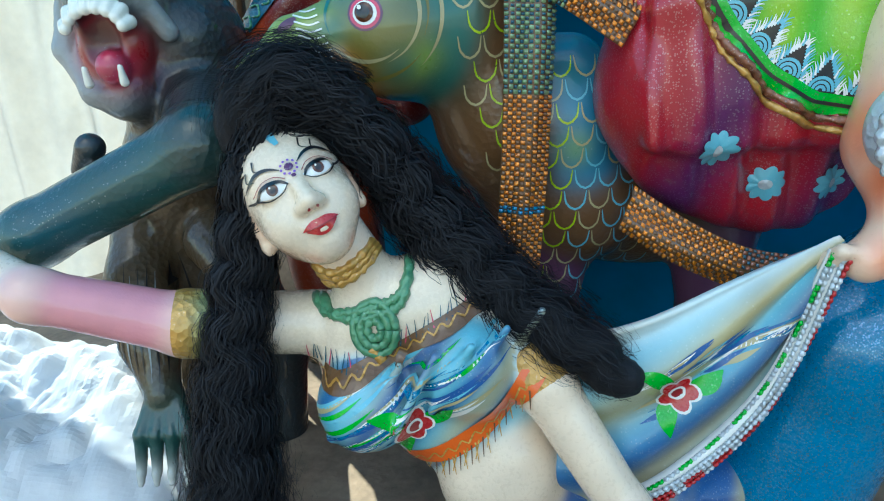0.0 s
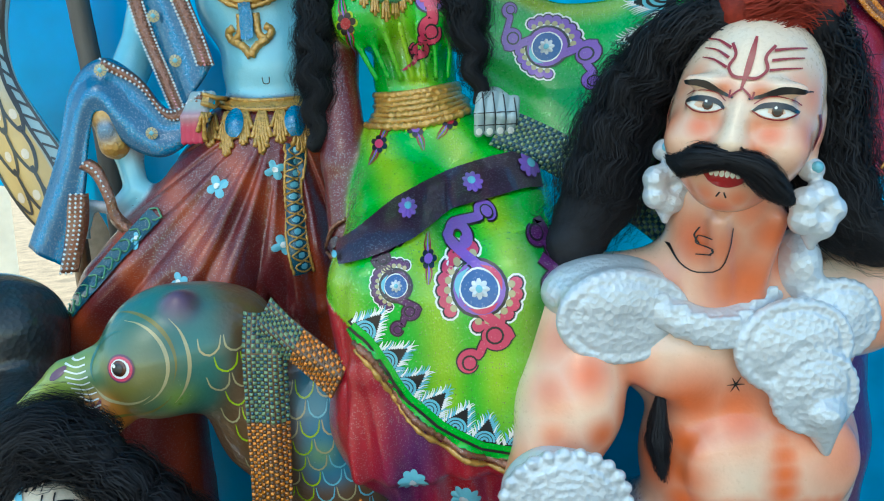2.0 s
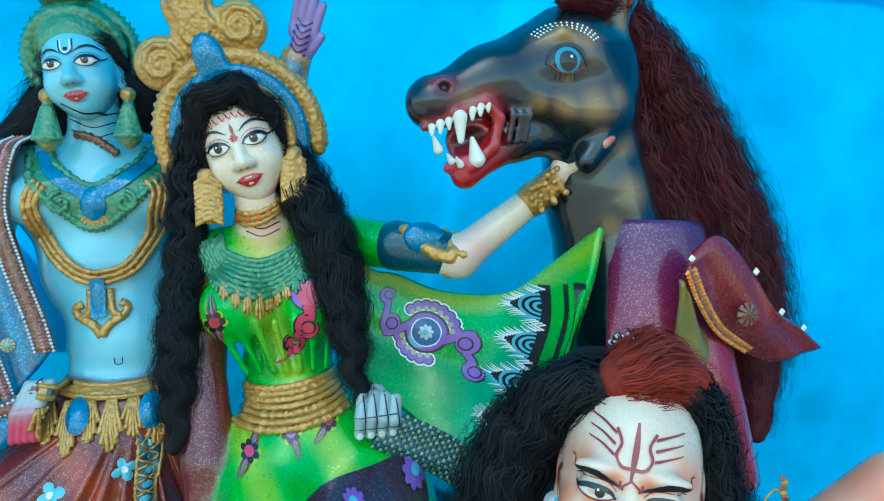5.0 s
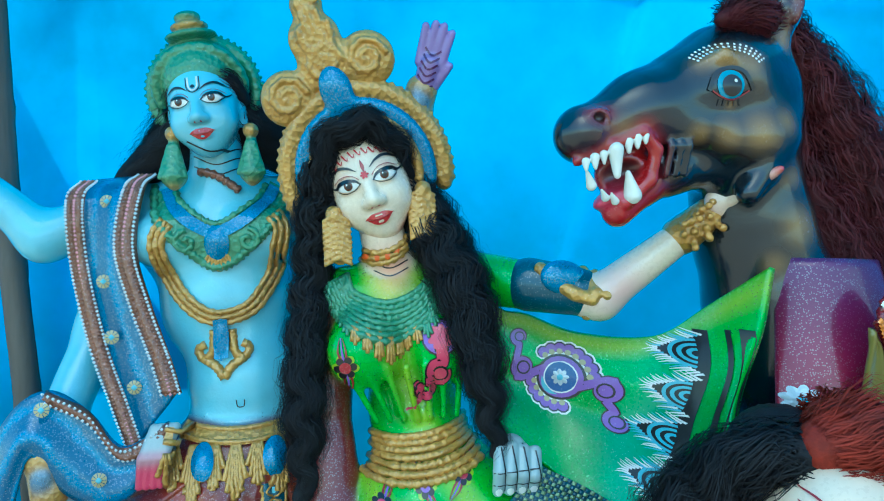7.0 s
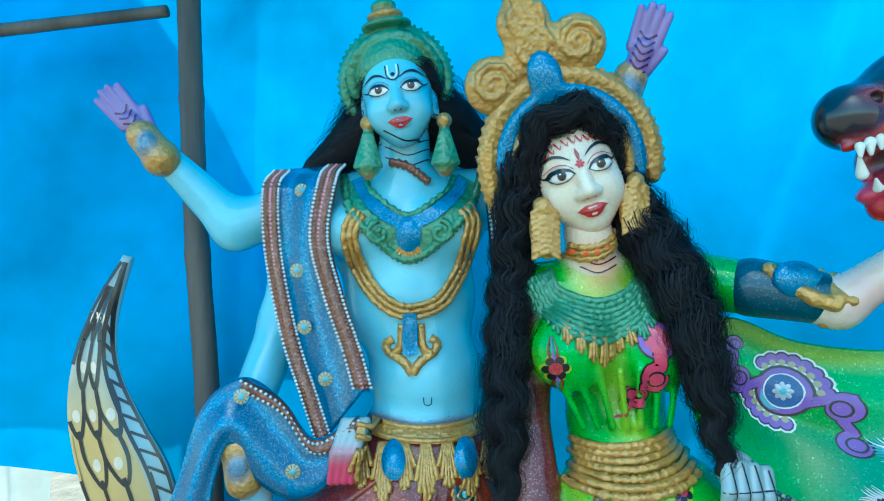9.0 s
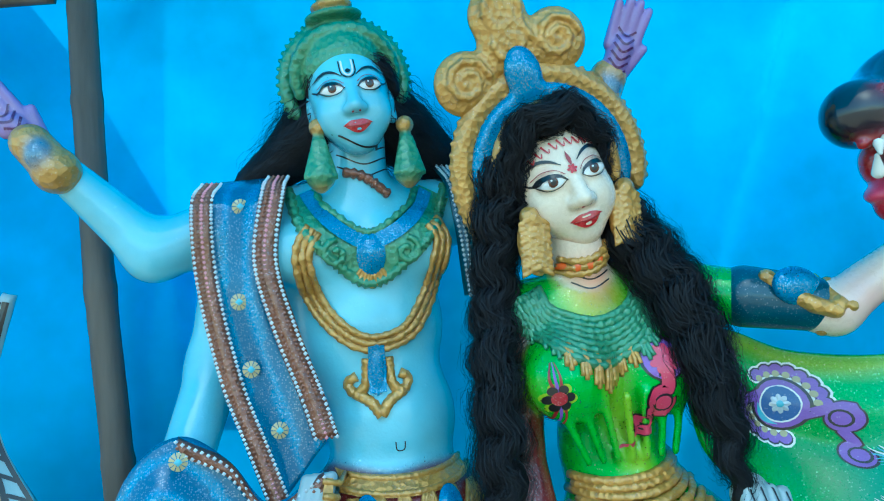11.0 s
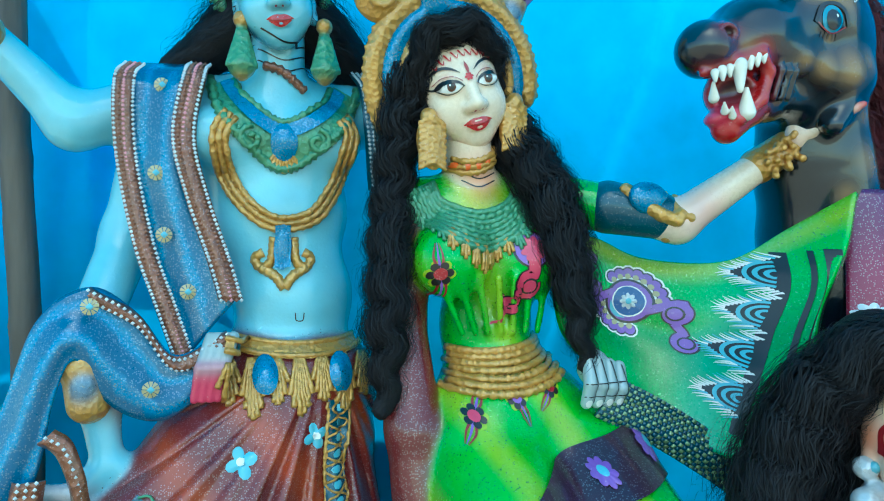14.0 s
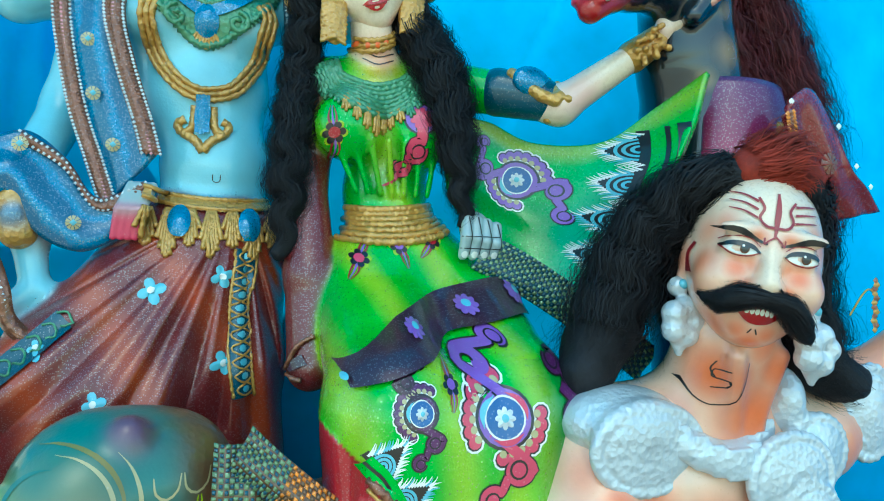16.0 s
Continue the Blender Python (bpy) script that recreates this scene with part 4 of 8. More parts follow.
def god_ornaments():
    # helmet crown
    c = Clay(0.0035, 0.004)
    c.ball((0, 0.030, 0.075), (0.090, 0.092, 0.090), "green_gold", 0.01)
    c.limb([(0.092 * math.sin(radians(a)), -0.005 - 0.03 * math.cos(radians(a)), 0.055 + 0.080 * math.cos(radians(a))) for a in range(-105, 106, 15)], 0.011, "green_gold", 0.006)
    c.limb([(0.112 * math.sin(radians(a)), 0.030, 0.050 + 0.112 * math.cos(radians(a))) for a in range(-115, 116, 10)], 0.012, "green_gold", 0.008)
    c.ball((0, 0.01, 0.168), (0.055, 0.05, 0.012), "green_gold", 0.006)
    c.ball((0, 0.01, 0.188), (0.040, 0.038, 0.013), "gold", 0.006)
    c.ball((0, 0.01, 0.208), (0.028, 0.028, 0.014), "green_gold", 0.006)
    cap = Figure().clay(c, B_HEAD)
    flutes = Figure()
    f = Clay(0.0035, 0.004)
    for a in range(-112, 113, 7):
        x, z = math.sin(radians(a)), math.cos(radians(a))
        f.limb([(0.110 * x, 0.026, 0.050 + 0.112 * z), (0.126 * x, 0.030, 0.050 + 0.127 * z)], [0.0055, 0.005], "green_gold", 0.001)
    flutes.clay(f, B_HEAD)
    thing("gilt_helmet", "greenish gilt fluted helmet crown on the blue statue's head", "crown", [("cap", cap, ""), ("fluted_rim", flutes, "")])
    # collar
    base, gem, curls = B.on(), B.on(), []
    base.stroke([(-0.055, 1.835), (-0.035, 1.775), (0.0, 1.735), (0.055, 1.710), (0.115, 1.735), (0.155, 1.78), (0.185, 1.835)], 0.060, "green_gold", 0.006)
    base.cord([(-0.075, 1.845), (-0.058, 1.77), (-0.01, 1.715), (0.054, 1.672), (0.125, 1.715), (0.178, 1.775), (0.208, 1.845)], 0.009, "green_gold", 0.004, 0.35, 0.010)
    base.cord([(-0.032, 1.84), (-0.012, 1.80), (0.055, 1.758), (0.125, 1.80), (0.150, 1.84)], 0.007, "green_gold", 0.006, 0.3, 0.009)
    gem.stroke([(-0.045, 1.835), (-0.025, 1.79), (0.012, 1.757), (0.055, 1.742), (0.10, 1.757), (0.142, 1.79), (0.168, 1.835)], 0.024, "teal", 0.0105)
    gem.blot(0.055, 1.722, 0.026, 0.036, "teal", lift=0.009, dome=0.010, rings=3)
    for x, sp in ((-0.005, 1), (0.117, -1)):
        pts = [(x + 0.024 * (1 - 0.07 * i) * math.cos(sp * i * 0.6 + 1.5), 1.725 + 0.022 * (1 - 0.07 * i) * math.sin(sp * i * 0.6 + 1.5)) for i in range(13)]
        curls.append(("curl", B.on().cord(pts, 0.006, "green_gold", 0.009, 0.15), ""))
    for i in range(9):
        x = 0.025 + 0.0075 * i
        curls.append(("leaf_rib", B.on().cord([(0.055 + (x - 0.055) * 0.5, 1.700), (x, 1.664 + 0.5 * abs(x - 0.055))], 0.0045, "gold", 0.006), ""))
    thing("broad_collar", "greenish gilt moulded collar with blue glitter inlay", "necklace", [("collar", base, ""), ("inlay", gem, "blue glitter inlay")] + curls)
    # loop with pendant
    loop, stone, cup = B.on(), B.on(), B.on()
    lp = [(-0.040, 1.765), (-0.058, 1.735), (-0.056, 1.695), (-0.025, 1.625), (0.012, 1.585), (0.050, 1.570), (0.095, 1.578), (0.125, 1.60), (0.155, 1.65), (0.172, 1.705), (0.180, 1.745), (0.165, 1.772)]
    loop.stroke(lp, 0.032, "gold", 0.007)
    for d in (-0.011, 0.0, 0.011):
        q = smooth_path(lp, 0.02)
        t = np.gradient(q, axis=0)
        nn = np.stack([-t[:, 1], t[:, 0]], 1) / np.linalg.norm(t, axis=1)[:, None]
        loop.cord((q + nn * d).tolist(), 0.006, "gold", 0.007, 0.22, 0.008)
    stone.stroke([(0.054, 1.568), (0.056, 1.485)], 0.026, "teal", 0.016)
    stone.blot(0.055, 1.525, 0.015, 0.045, "teal", lift=0.014, dome=0.006)
    for sx in (-1, 1):
        cup.cord([(0.057 + sx * 0.018, 1.545), (0.057 + sx * 0.022, 1.50), (0.057 + sx * 0.040, 1.487), (0.057 + sx * 0.050, 1.506), (0.057 + sx * 0.036, 1.516)], 0.009, "gold", 0.004, 0.1)
        cup.cord([(0.058 + sx * 0.040, 1.487), (0.058 + sx * 0.015, 1.470), (0.058, 1.448)], 0.010, "gold", 0.004, 0.1)
    thing("loop_necklace", "heavy gilt loop necklace with a blue glitter pendant", "necklace", [("loop", loop, ""), ("stone", stone, "blue glitter stone"), ("mount", cup, "")])
    # belt
    band, tabs = B.on(), []
    band.stroke([(-0.048, 1.352), (0.02, 1.338), (0.085, 1.333), (0.15, 1.336), (0.208, 1.348)], 0.030, "gold", 0.007)
    for dz in (0.010, -0.010):
        band.cord([(-0.048, 1.352 + dz), (0.02, 1.338 + dz), (0.085, 1.333 + dz), (0.15, 1.336 + dz), (0.208, 1.348 + dz)], 0.0055, "gold", 0.006, 0.2)
    for k in range(7):
        x = -0.040 + 0.040 * k
        d = 0.075 + 0.022 * (k % 2)
        lap = B.on()
        tabs.append(("scalloped_tab", lap, ""))
        for j in range(-3, 4):
            lap.cord([(x + 0.002 * j, 1.322), (x + 0.0065 * j, 1.322 - d + 0.004 * j * j)], [0.0040, 0.0058], "gold", 0.005, 0.15)
    for x in (0.022, 0.150):
        tabs.append(("inlay_drop", B.on().blot(x, 1.292, 0.021, 0.032, "teal", lift=0.014, dome=0.010, rings=3), "blue glitter drop"))
    thing("gilt_belt", "gilt belt with scalloped tabs and blue glitter drops", "belt", [("band", band, "")] + tabs)
    # earrings
    for x, z in ((-0.022, 1.945), (0.130, 1.950)):
        c = Clay(0.0035, 0.003)
        c.ball((x, 1.455, z), 0.016, "gold", 0.004)
        c.limb([(x, 1.455, z - 0.02), (x, 1.450, z - 0.085)], [0.011, 0.026], "green_gold", 0.004)
        for k in range(-3, 4):
            c.limb([(x + 0.003 * k, 1.444, z - 0.025), (x + 0.008 * k, 1.428 + 0.001 * k * k, z - 0.09)], [0.003, 0.0055], "green_gold", 0.001)
        c.ball((x, 1.448, z - 0.10), (0.014, 0.014, 0.016), "gold", 0.005)
        thing("bell_earring", "greenish gilt fluted bell earring on the blue statue", "earring", [("bell", Figure().clay(c), "")], "bell earrings")
    # scarf with studded borders
    L = [(-0.215, 1.545, 1.865), (-0.228, 1.50, 1.82), (-0.224, 1.50, 1.69), (-0.192, 1.49, 1.53), (-0.155, 1.475, 1.42), (-0.120, 1.46, 1.32)]
    R = [(-0.085, 1.545, 1.875), (-0.095, 1.475, 1.835), (-0.112, 1.462, 1.72), (-0.087, 1.455, 1.61), (-0.050, 1.445, 1.50), (-0.030, 1.437, 1.43)]
    cloth, b1, b2 = Figure(), Figure(), Figure()
    cloth.sheet(between(L, R), 14, 60, 0.008, lambda u, v: paint_row("scarf" if int(9 * u + 2 * v) % 3 else "teal"))
    off = lambda P, dx, dy=-0.013: [(x + dx, y + dy, z) for x, y, z in P]
    b1.sheet(between(off(L, -0.010), off(L, 0.026)), 4, 60, 0.004, lambda u, v: paint_row("copper"))
    b2.sheet(between(off(R, -0.028), off(R, 0.012)), 4, 60, 0.004, lambda u, v: paint_row("copper"))
    for k in range(5):
        stud_row(b1, off(L, -0.007 + 0.0078 * k, -0.024), 0.0075, 0.0036, ("silver", "copper", "rose", "copper", "silver")[k])
        stud_row(b2, off(R, -0.025 + 0.0085 * k, -0.024), 0.0075, 0.0038, ("silver", "copper", "rose", "copper", "silver")[k])
    S = [(0.196, 1.545, 1.890), (0.206, 1.495, 1.845), (0.214, 1.475, 1.755), (0.222, 1.465, 1.64)]
    b3 = Figure()
    b3.sheet(between(S, off(S, 0.050, 0.0)), 4, 40, 0.005, lambda u, v: paint_row("teal_dark"))
    for k in range(5):
        stud_row(b3, off(S, 0.005 + 0.010 * k, -0.014), 0.0085, 0.0038, "silver")
    T = [(-0.045, 1.43, 1.375), (-0.13, 1.43, 1.335), (-0.19, 1.43, 1.41), (-0.26, 1.425, 1.455), (-0.335, 1.42, 1.40), (-0.385, 1.41, 1.25), (-0.47, 1.39, 1.045)]
    U = [(-0.075, 1.425, 1.275), (-0.15, 1.405, 1.232), (-0.225, 1.40, 1.262), (-0.275, 1.39, 1.34), (-0.305, 1.39, 1.28), (-0.325, 1.385, 1.17), (-0.375, 1.385, 0.985)]
    swag = Figure()
    swag.sheet(between(T, U), 16, 70, 0.008, lambda u, v: paint_row("scarf" if int(7 * u + 5 * v) % 3 else "teal"))
    edge = Figure()
    edge.sheet(between(off(T[:4], 0.0, -0.010), [(x + 0.006, y - 0.016, z - 0.026) for x, y, z in T[:4]]), 4, 30, 0.004, lambda u, v: paint_row("copper"))
    for k in range(3):
        stud_row(edge, [(x + 0.002 * k, y - 0.024, z - 0.004 - 0.009 * k) for x, y, z in T[:4]], 0.010, 0.0036, "silver" if k != 1 else "copper")
    tail = Figure()
    tp = [(-0.300, 1.375, 1.235), (-0.275, 1.375, 1.215), (-0.255, 1.372, 1.16), (-0.245, 1.372, 1.11), (-0.205, 1.372, 1.075), (-0.175, 1.375, 1.10)]
    tail.sheet(between(tp, [(x - 0.022, y - 0.004, z - 0.018) for x, y, z in tp]), 4, 40, 0.004, lambda u, v: paint_row("copper"))
    stud_row(tail, [(x - 0.010, y - 0.012, z - 0.009) for x, y, z in tp], 0.010, 0.0036, "silver")
    bd = Figure()
    e1 = [(-0.330, 1.372, 1.16), (-0.345, 1.370, 1.08), (-0.375, 1.368, 0.985)]
    bd.sheet(between([(x - 0.024, y, z) for x, y, z in e1], [(x + 0.02, y, z) for x, y, z in e1]), 4, 24, 0.004, lambda u, v: paint_row("copper"))
    for k in range(3):
        stud_row(bd, [(x - 0.014 + 0.012 * k, y - 0.014, z) for x, y, z in e1], 0.010, 0.0036, "silver")
    rosettes = []
    for x, y, z in ((-0.157, 1.478, 1.815), (-0.165, 1.465, 1.655), (-0.150, 1.452, 1.545), (-0.110, 1.445, 1.445), (-0.165, 1.40, 1.285), (-0.255, 1.39, 1.425)):
        flowers = Figure()
        rosettes.append(("rosette", flowers, "pale rosette"))
        for i in range(10):
            a = i * 0.628
            flowers.add([(x, y - 0.010, z), (x + 0.014 * math.cos(a), y - 0.006, z + 0.014 * math.sin(a)), (x + 0.014 * math.cos(a + 0.5), y - 0.006, z + 0.014 * math.sin(a + 0.5))], [(0, 1, 2)], paint_row("sand"))
        stud_row(flowers, [(x, y - 0.010, z), (x + 0.001, y - 0.010, z)], 0.01, 0.006, "sky_paint")
    thing("studded_scarf", "blue glitter scarf with coppery studded borders draped over the arm", "scarf",
          [("cloth", cloth, ""), ("studded_border", b1, "coppery studded border"), ("studded_border", b2, "coppery studded border"), ("studded_border", b3, "dark studded border"), ("swag", swag, ""), ("swag_border", edge, "coppery studded border"), ("tail_strip", tail, "coppery studded strip"), ("tail_border", bd, "coppery studded border")] + rosettes)
    # wrist ornaments
    for (a, b, r) in (((-0.445, 1.505, 1.890), (-0.480, 1.50, 1.935), 0.034), ((0.458, 1.36, 1.955), (0.474, 1.345, 2.0), 0.034), ((-0.268, 1.428, 1.325), (-0.260, 1.42, 1.265), 0.036)):
        c = Clay(0.0035, 0.004)
        c.limb([a, b], [r, r * 0.94], "gold", 0.004)
        c.limb([a, a], r * 1.12, "gold", 0.004)
        m = [(p + q) / 2 for p, q in zip(a, b)]
        c.ball((m[0], m[1] - r * 0.75, m[2]), (r * 0.55, r * 0.4, r * 0.75), "teal", 0.004)
        thing("gilt_bracelet", "gilt bracelet with a blue glitter boss", "bracelet", [("cuff", Figure().clay(c), "")], "bracelets")
    # worked border down the trousers, hem border and flowers
    vb, hb = B.on(), B.on()
    vp = [(0.150, 1.245), (0.139, 1.13), (0.146, 1.03), (0.155, 0.955)]
    vb.stroke(vp, 0.046, "teal_dark", 0.004)
    for d in (-0.021, 0.021):
        vb.cord([(x + d, z) for x, z in vp], 0.0035, "gold", 0.004, 0.3, 0.008)
    for i in range(11):
        z = 1.232 - 0.026 * i
        x = np.interp(-z, [-1.245, -1.13, -1.03, -0.955], [0.150, 0.139, 0.146, 0.155])
        vb.cord([(x, z + 0.013), (x + 0.015, z), (x, z - 0.013), (x - 0.015, z), (x, z + 0.013)], 0.0022, "gold", 0.005)
        vb.blot(x, z, 0.006, 0.007, "sky_paint", lift=0.005, rings=1, n=8, dome=0.002)
    ep = [(-0.165, 1.105), (-0.235, 1.035), (-0.30, 0.975), (-0.38, 0.905), (-0.44, 0.855)]
    hb.stroke(ep, 0.042, "teal_dark", 0.004)
    for i in range(14):
        f = i / 13
        x, z = np.interp(f, [0, 0.25, 0.5, 0.75, 1], [p[0] for p in ep]), np.interp(f, [0, 0.25, 0.5, 0.75, 1], [p[1] for p in ep])
        hb.cord([(x - 0.014, z + 0.010), (x + 0.004, z + 0.012), (x + 0.012, z - 0.010), (x - 0.006, z - 0.012)], 0.0024, "green_gold", 0.005)
    thing("trouser_border", "teal and gold worked border strip on the maroon cloth", "border", [("strip", vb, "")], "worked borders")
    thing("hem_border", "dark teal worked border along the maroon hem", "border", [("strip", hb, "")], "worked borders")
    for x, z, r in ((-0.022, 1.160, 0.027), (0.104, 1.190, 0.024), (0.110, 1.022, 0.025), (-0.205, 1.055, 0.022), (-0.10, 0.965, 0.022)):
        sewn_flower("cloth_flower", B, x, z, r, turn=20)


god_ornaments()


# ---- the goddess in green ----
def hem_z(x):
    return np.interp(x, [0.25, 0.328, 0.382, 0.436, 0.501, 0.60, 0.75], [0.98, 0.905, 0.812, 0.755, 0.715, 0.695, 0.70])


def green_goddess():
    fg = Figure()
    c = Clay(0.005, 0.005)
    g = "green"
    c.ball((0.42, 1.37, 1.56), (0.135, 0.085, 0.10), g)
    c.ball((0.335, 1.305, 1.50), (0.070, 0.062, 0.070), g, 0.03)
    c.ball((0.485, 1.305, 1.50), (0.070, 0.062, 0.070), g, 0.03)
    c.ball((0.43, 1.37, 1.38), (0.092, 0.075, 0.13), g, 0.05)
    c.ball((0.46, 1.34, 1.20), (0.165, 0.13, 0.13), g, 0.05)
    for i in range(7):
        x = 0.30 + 0.035 * i
        c.limb([(x, 1.255 + 0.02 * abs(i - 3) * 0.3, 1.47), (0.35 + 0.025 * i, 1.29, 1.37)], [0.007, 0.006], g, 0.012)
    c.limb([(0.405, 1.37, 1.60), (0.378, 1.335, 1.73)], [0.050, 0.043], "pale_skin", 0.015)
    c.limb([(0.31, 1.38, 1.61), (0.52, 1.38, 1.64)], 0.05, g, 0.03)
    for x0, x1, x2 in ((0.40, 0.37, 0.36), (0.58, 0.58, 0.57)):
        c.limb([(x0, 1.28, 1.12), (x1, 1.03, 0.985)], [0.120, 0.105], g, 0.05)
        c.limb([(x1, 1.03, 0.98), (x2, 1.03, 0.74), (x2 + 0.03, 1.05, 0.66)], [0.105, 0.110, 0.085], g, 0.06)
    c.ball((0.49, 0.975, 0.86), (0.17, 0.070, 0.17), g, 0.06)
    c.ball((0.455, 1.03, 0.63), (0.180, 0.070, 0.105), g, 0.05, (0, 22, 0))
    for i in range(9):
        x = 0.31 + 0.042 * i
        c.limb([(x + 0.01, 0.935, 1.02), (x, 0.925 + 0.01 * (i % 2), 0.86), (x - 0.01, 0.93, 0.68)], [0.008, 0.013, 0.016], g, 0.03)
    c.limb([(0.53, 1.38, 1.63), (0.67, 1.28, 1.60)], [0.056, 0.046], g, 0.02)
    c.limb([(0.67, 1.28, 1.60), (0.77, 1.23, 1.575)], [0.043, 0.040], "pale_skin", 0.01)
    c.limb([(0.77, 1.23, 1.575), (0.93, 1.15, 1.70)], [0.040, 0.027], "pale_skin", 0.02)
    c.ball((0.965, 1.12, 1.735), (0.036, 0.018, 0.03), "pale_skin", 0.015)
    c.limb([(0.97, 1.10, 1.735), (1.005, 1.045, 1.770)], [0.012, 0.008], "pale_skin", 0.01)
    c.limb([(1.005, 1.045, 1.770), (1.015, 1.035, 1.778)], [0.009, 0.007], "lip", 0.002)
    for k in range(3):
        c.limb([(0.975, 1.13, 1.745 - 0.012 * k), (1.015, 1.14, 1.74 - 0.014 * k)], [0.010, 0.008], "pale_skin", 0.006)
    c.limb([(0.30, 1.39, 1.60), (0.255, 1.37, 1.40), (0.27, 1.32, 1.20), (0.27, 1.28, 1.02)], [0.050, 0.048, 0.050, 0.045], "maroon", 0.02)

    def tint(V, C):
        low = V[:, 2] < hem_z(V[:, 0])
        skirt = (V[:, 2] < 1.08) & (V[:, 1] < 1.2) & (V[:, 0] > 0.22)
        C = np.where(((C[:, 1] > C[:, 0] * 1.4))[:, None], fold_tint(0.75, "lime", 42, 0.12)(V, C), C)
        # above the hem, the skirt blends to a deeper green towards +x
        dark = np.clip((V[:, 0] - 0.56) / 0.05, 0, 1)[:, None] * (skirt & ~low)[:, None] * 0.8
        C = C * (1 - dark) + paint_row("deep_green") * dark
        mid = (np.exp(-((V[:, 0] - 0.535) / 0.03) ** 2 - ((V[:, 2] - 0.86) / 0.11) ** 2) * 0.8 * skirt)[:, None]
        C = C * (1 - mid) + paint_row("lime") * mid
        red = fold_tint(0.95, "purple", 27, 0.25)(V, np.tile(paint_row("red"), (len(V), 1)))
        C = np.where((skirt & low)[:, None], red, C).astype(np.float32)
        return airbrush([((0.80, 1.20, 1.585), 0.055, 0.55), ((0.93, 1.13, 1.71), 0.04, 0.35)], "rose")(V, airbrush([((0.40, 1.29, 1.64), 0.05, 0.6)], "orange")(V, C))

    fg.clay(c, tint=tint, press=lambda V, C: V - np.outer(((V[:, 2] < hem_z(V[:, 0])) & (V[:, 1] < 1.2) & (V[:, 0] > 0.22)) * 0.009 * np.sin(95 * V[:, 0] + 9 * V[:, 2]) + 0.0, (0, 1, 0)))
    # the fist on her hip
    h = Clay(0.0035, 0.004)
    h.ball((0.585, 1.235, 1.305), (0.032, 0.025, 0.034), "hand_grey", 0.01)
    for k in range(4):
        x = 0.556 + 0.021 * k
        h.limb([(x + 0.006, 1.215, 1.325 - 0.006 * k), (x - 0.002, 1.195, 1.285 - 0.004 * k), (x - 0.006, 1.205, 1.248)], [0.0125, 0.0125, 0.010], "hand_grey", 0.003)
    fg.clay(h)
    hm = at(0.365, 1.346, 1.812, roll=16.5, yaw=-9, pitch=12, s=1.04)
    fg.clay(head_clay("pale_skin"), hm, tint=blush(hm, "orange", 0.6))

    # the flying end of the sari, out to the horse
    top = smooth_path([(0.545, 1.345, 1.655), (0.60, 1.34, 1.565), (0.66, 1.33, 1.545), (0.75, 1.30, 1.505), (0.862, 1.20, 1.50), (0.93, 1.11, 1.56), (0.978, 1.02, 1.617)], 0.01)
    low = smooth_path([(0.545, 1.30, 1.42), (0.57, 1.29, 1.345), (0.66, 1.26, 1.262), (0.74, 1.20, 1.185), (0.80, 1.12, 1.145), (0.838, 1.05, 1.13)], 0.01)

    def flying(u, v):
        a = np.array([np.interp(u * (len(top) - 1), range(len(top)), top[:, k]) for k in range(3)])
        b = np.array([np.interp(u * (len(low) - 1), range(len(low)), low[:, k]) for k in range(3)])
        p = a + (b - a) * v
        sag = 0.035 * math.sin(math.pi * u) * math.sin(math.pi * v)
        fold = 0.010 * math.sin(11 * v + 3 * u) * (0.3 + 0.7 * u) * math.sin(math.pi * min(1, v * 1.1 + 0.05))
        return (p[0], p[1] + sag + fold, p[2])

    def flying_paint(u, v):
        k = 0.5 + 0.5 * math.sin(9 * v + 2.2 * u + 1.2)
        r = paint_row("green") * (1 - 0.55 * k) + paint_row("deep_green") * 0.55 * k
        e = max(0, 1 - abs(v - 0.06) / 0.10) * 0.7
        r = r * (1 - e) + paint_row("lime") * e
        s = 0.75 * math.exp(-((u - 0.72) / 0.12) ** 2) * (0.4 + 0.6 * v)
        return r * (1 - s) + paint_row("sky_paint") * s * 0.5 + paint_row("green") * s * 0.5

    fg.sheet(flying, 90, 60, 0.014, flying_paint)
    fg.settle()
    face_paint(fg, hm, 1.04)
    fg.stroke([(0, 0.056), (0.001, 0.042), (0, 0.032)], 0.006, "line_red", 0.0024, lambda f: math.sin(math.pi * max(0.05, min(0.95, f))), 0.002)
    fg.blot(0, 0.028, 0.0075, 0.0075, "lip", petals=6, depth=0.5, lift=0.0028)
    for k in range(9):
        x = -0.050 + 0.0125 * k
        z = 0.076 - 5 * x * x
        fg.stroke([(x - 0.004, z), (x + 0.003, z - 0.012), (x + 0.006, z - 0.006)], 0.0032, "lip", 0.0022, lambda f: 1 - 0.6 * f, 0.002)
    fg.frame_at((0, 0, 0))
    for z in (1.640, 1.655):
        fg.stroke([(0.36, z + 0.008), (0.39, z - 0.004), (0.425, z + 0.010)], 0.0025, "black", 0.0012)
    # blouse and skirt painting
    sprig(fg, 0.298, 1.477, 1.15, 10)
    fg.blot(0.470, 1.520, 0.034, 0.034, "black", lift=0.0012)
    fg.blot(0.470, 1.520, 0.030, 0.030, "violet", lift=0.0018)
    fg.blot(0.470, 1.520, 0.023, 0.023, "pink", lift=0.0024, petals=9, depth=0.25)
    scroll(fg, 0.468, 1.455, 0.020, 80, "pink", 0.020, 1, (0.470, 1.51))
    scroll(fg, 0.438, 1.425, 0.018, 60, "pink", 0.016, -1, (0.475, 1.44))
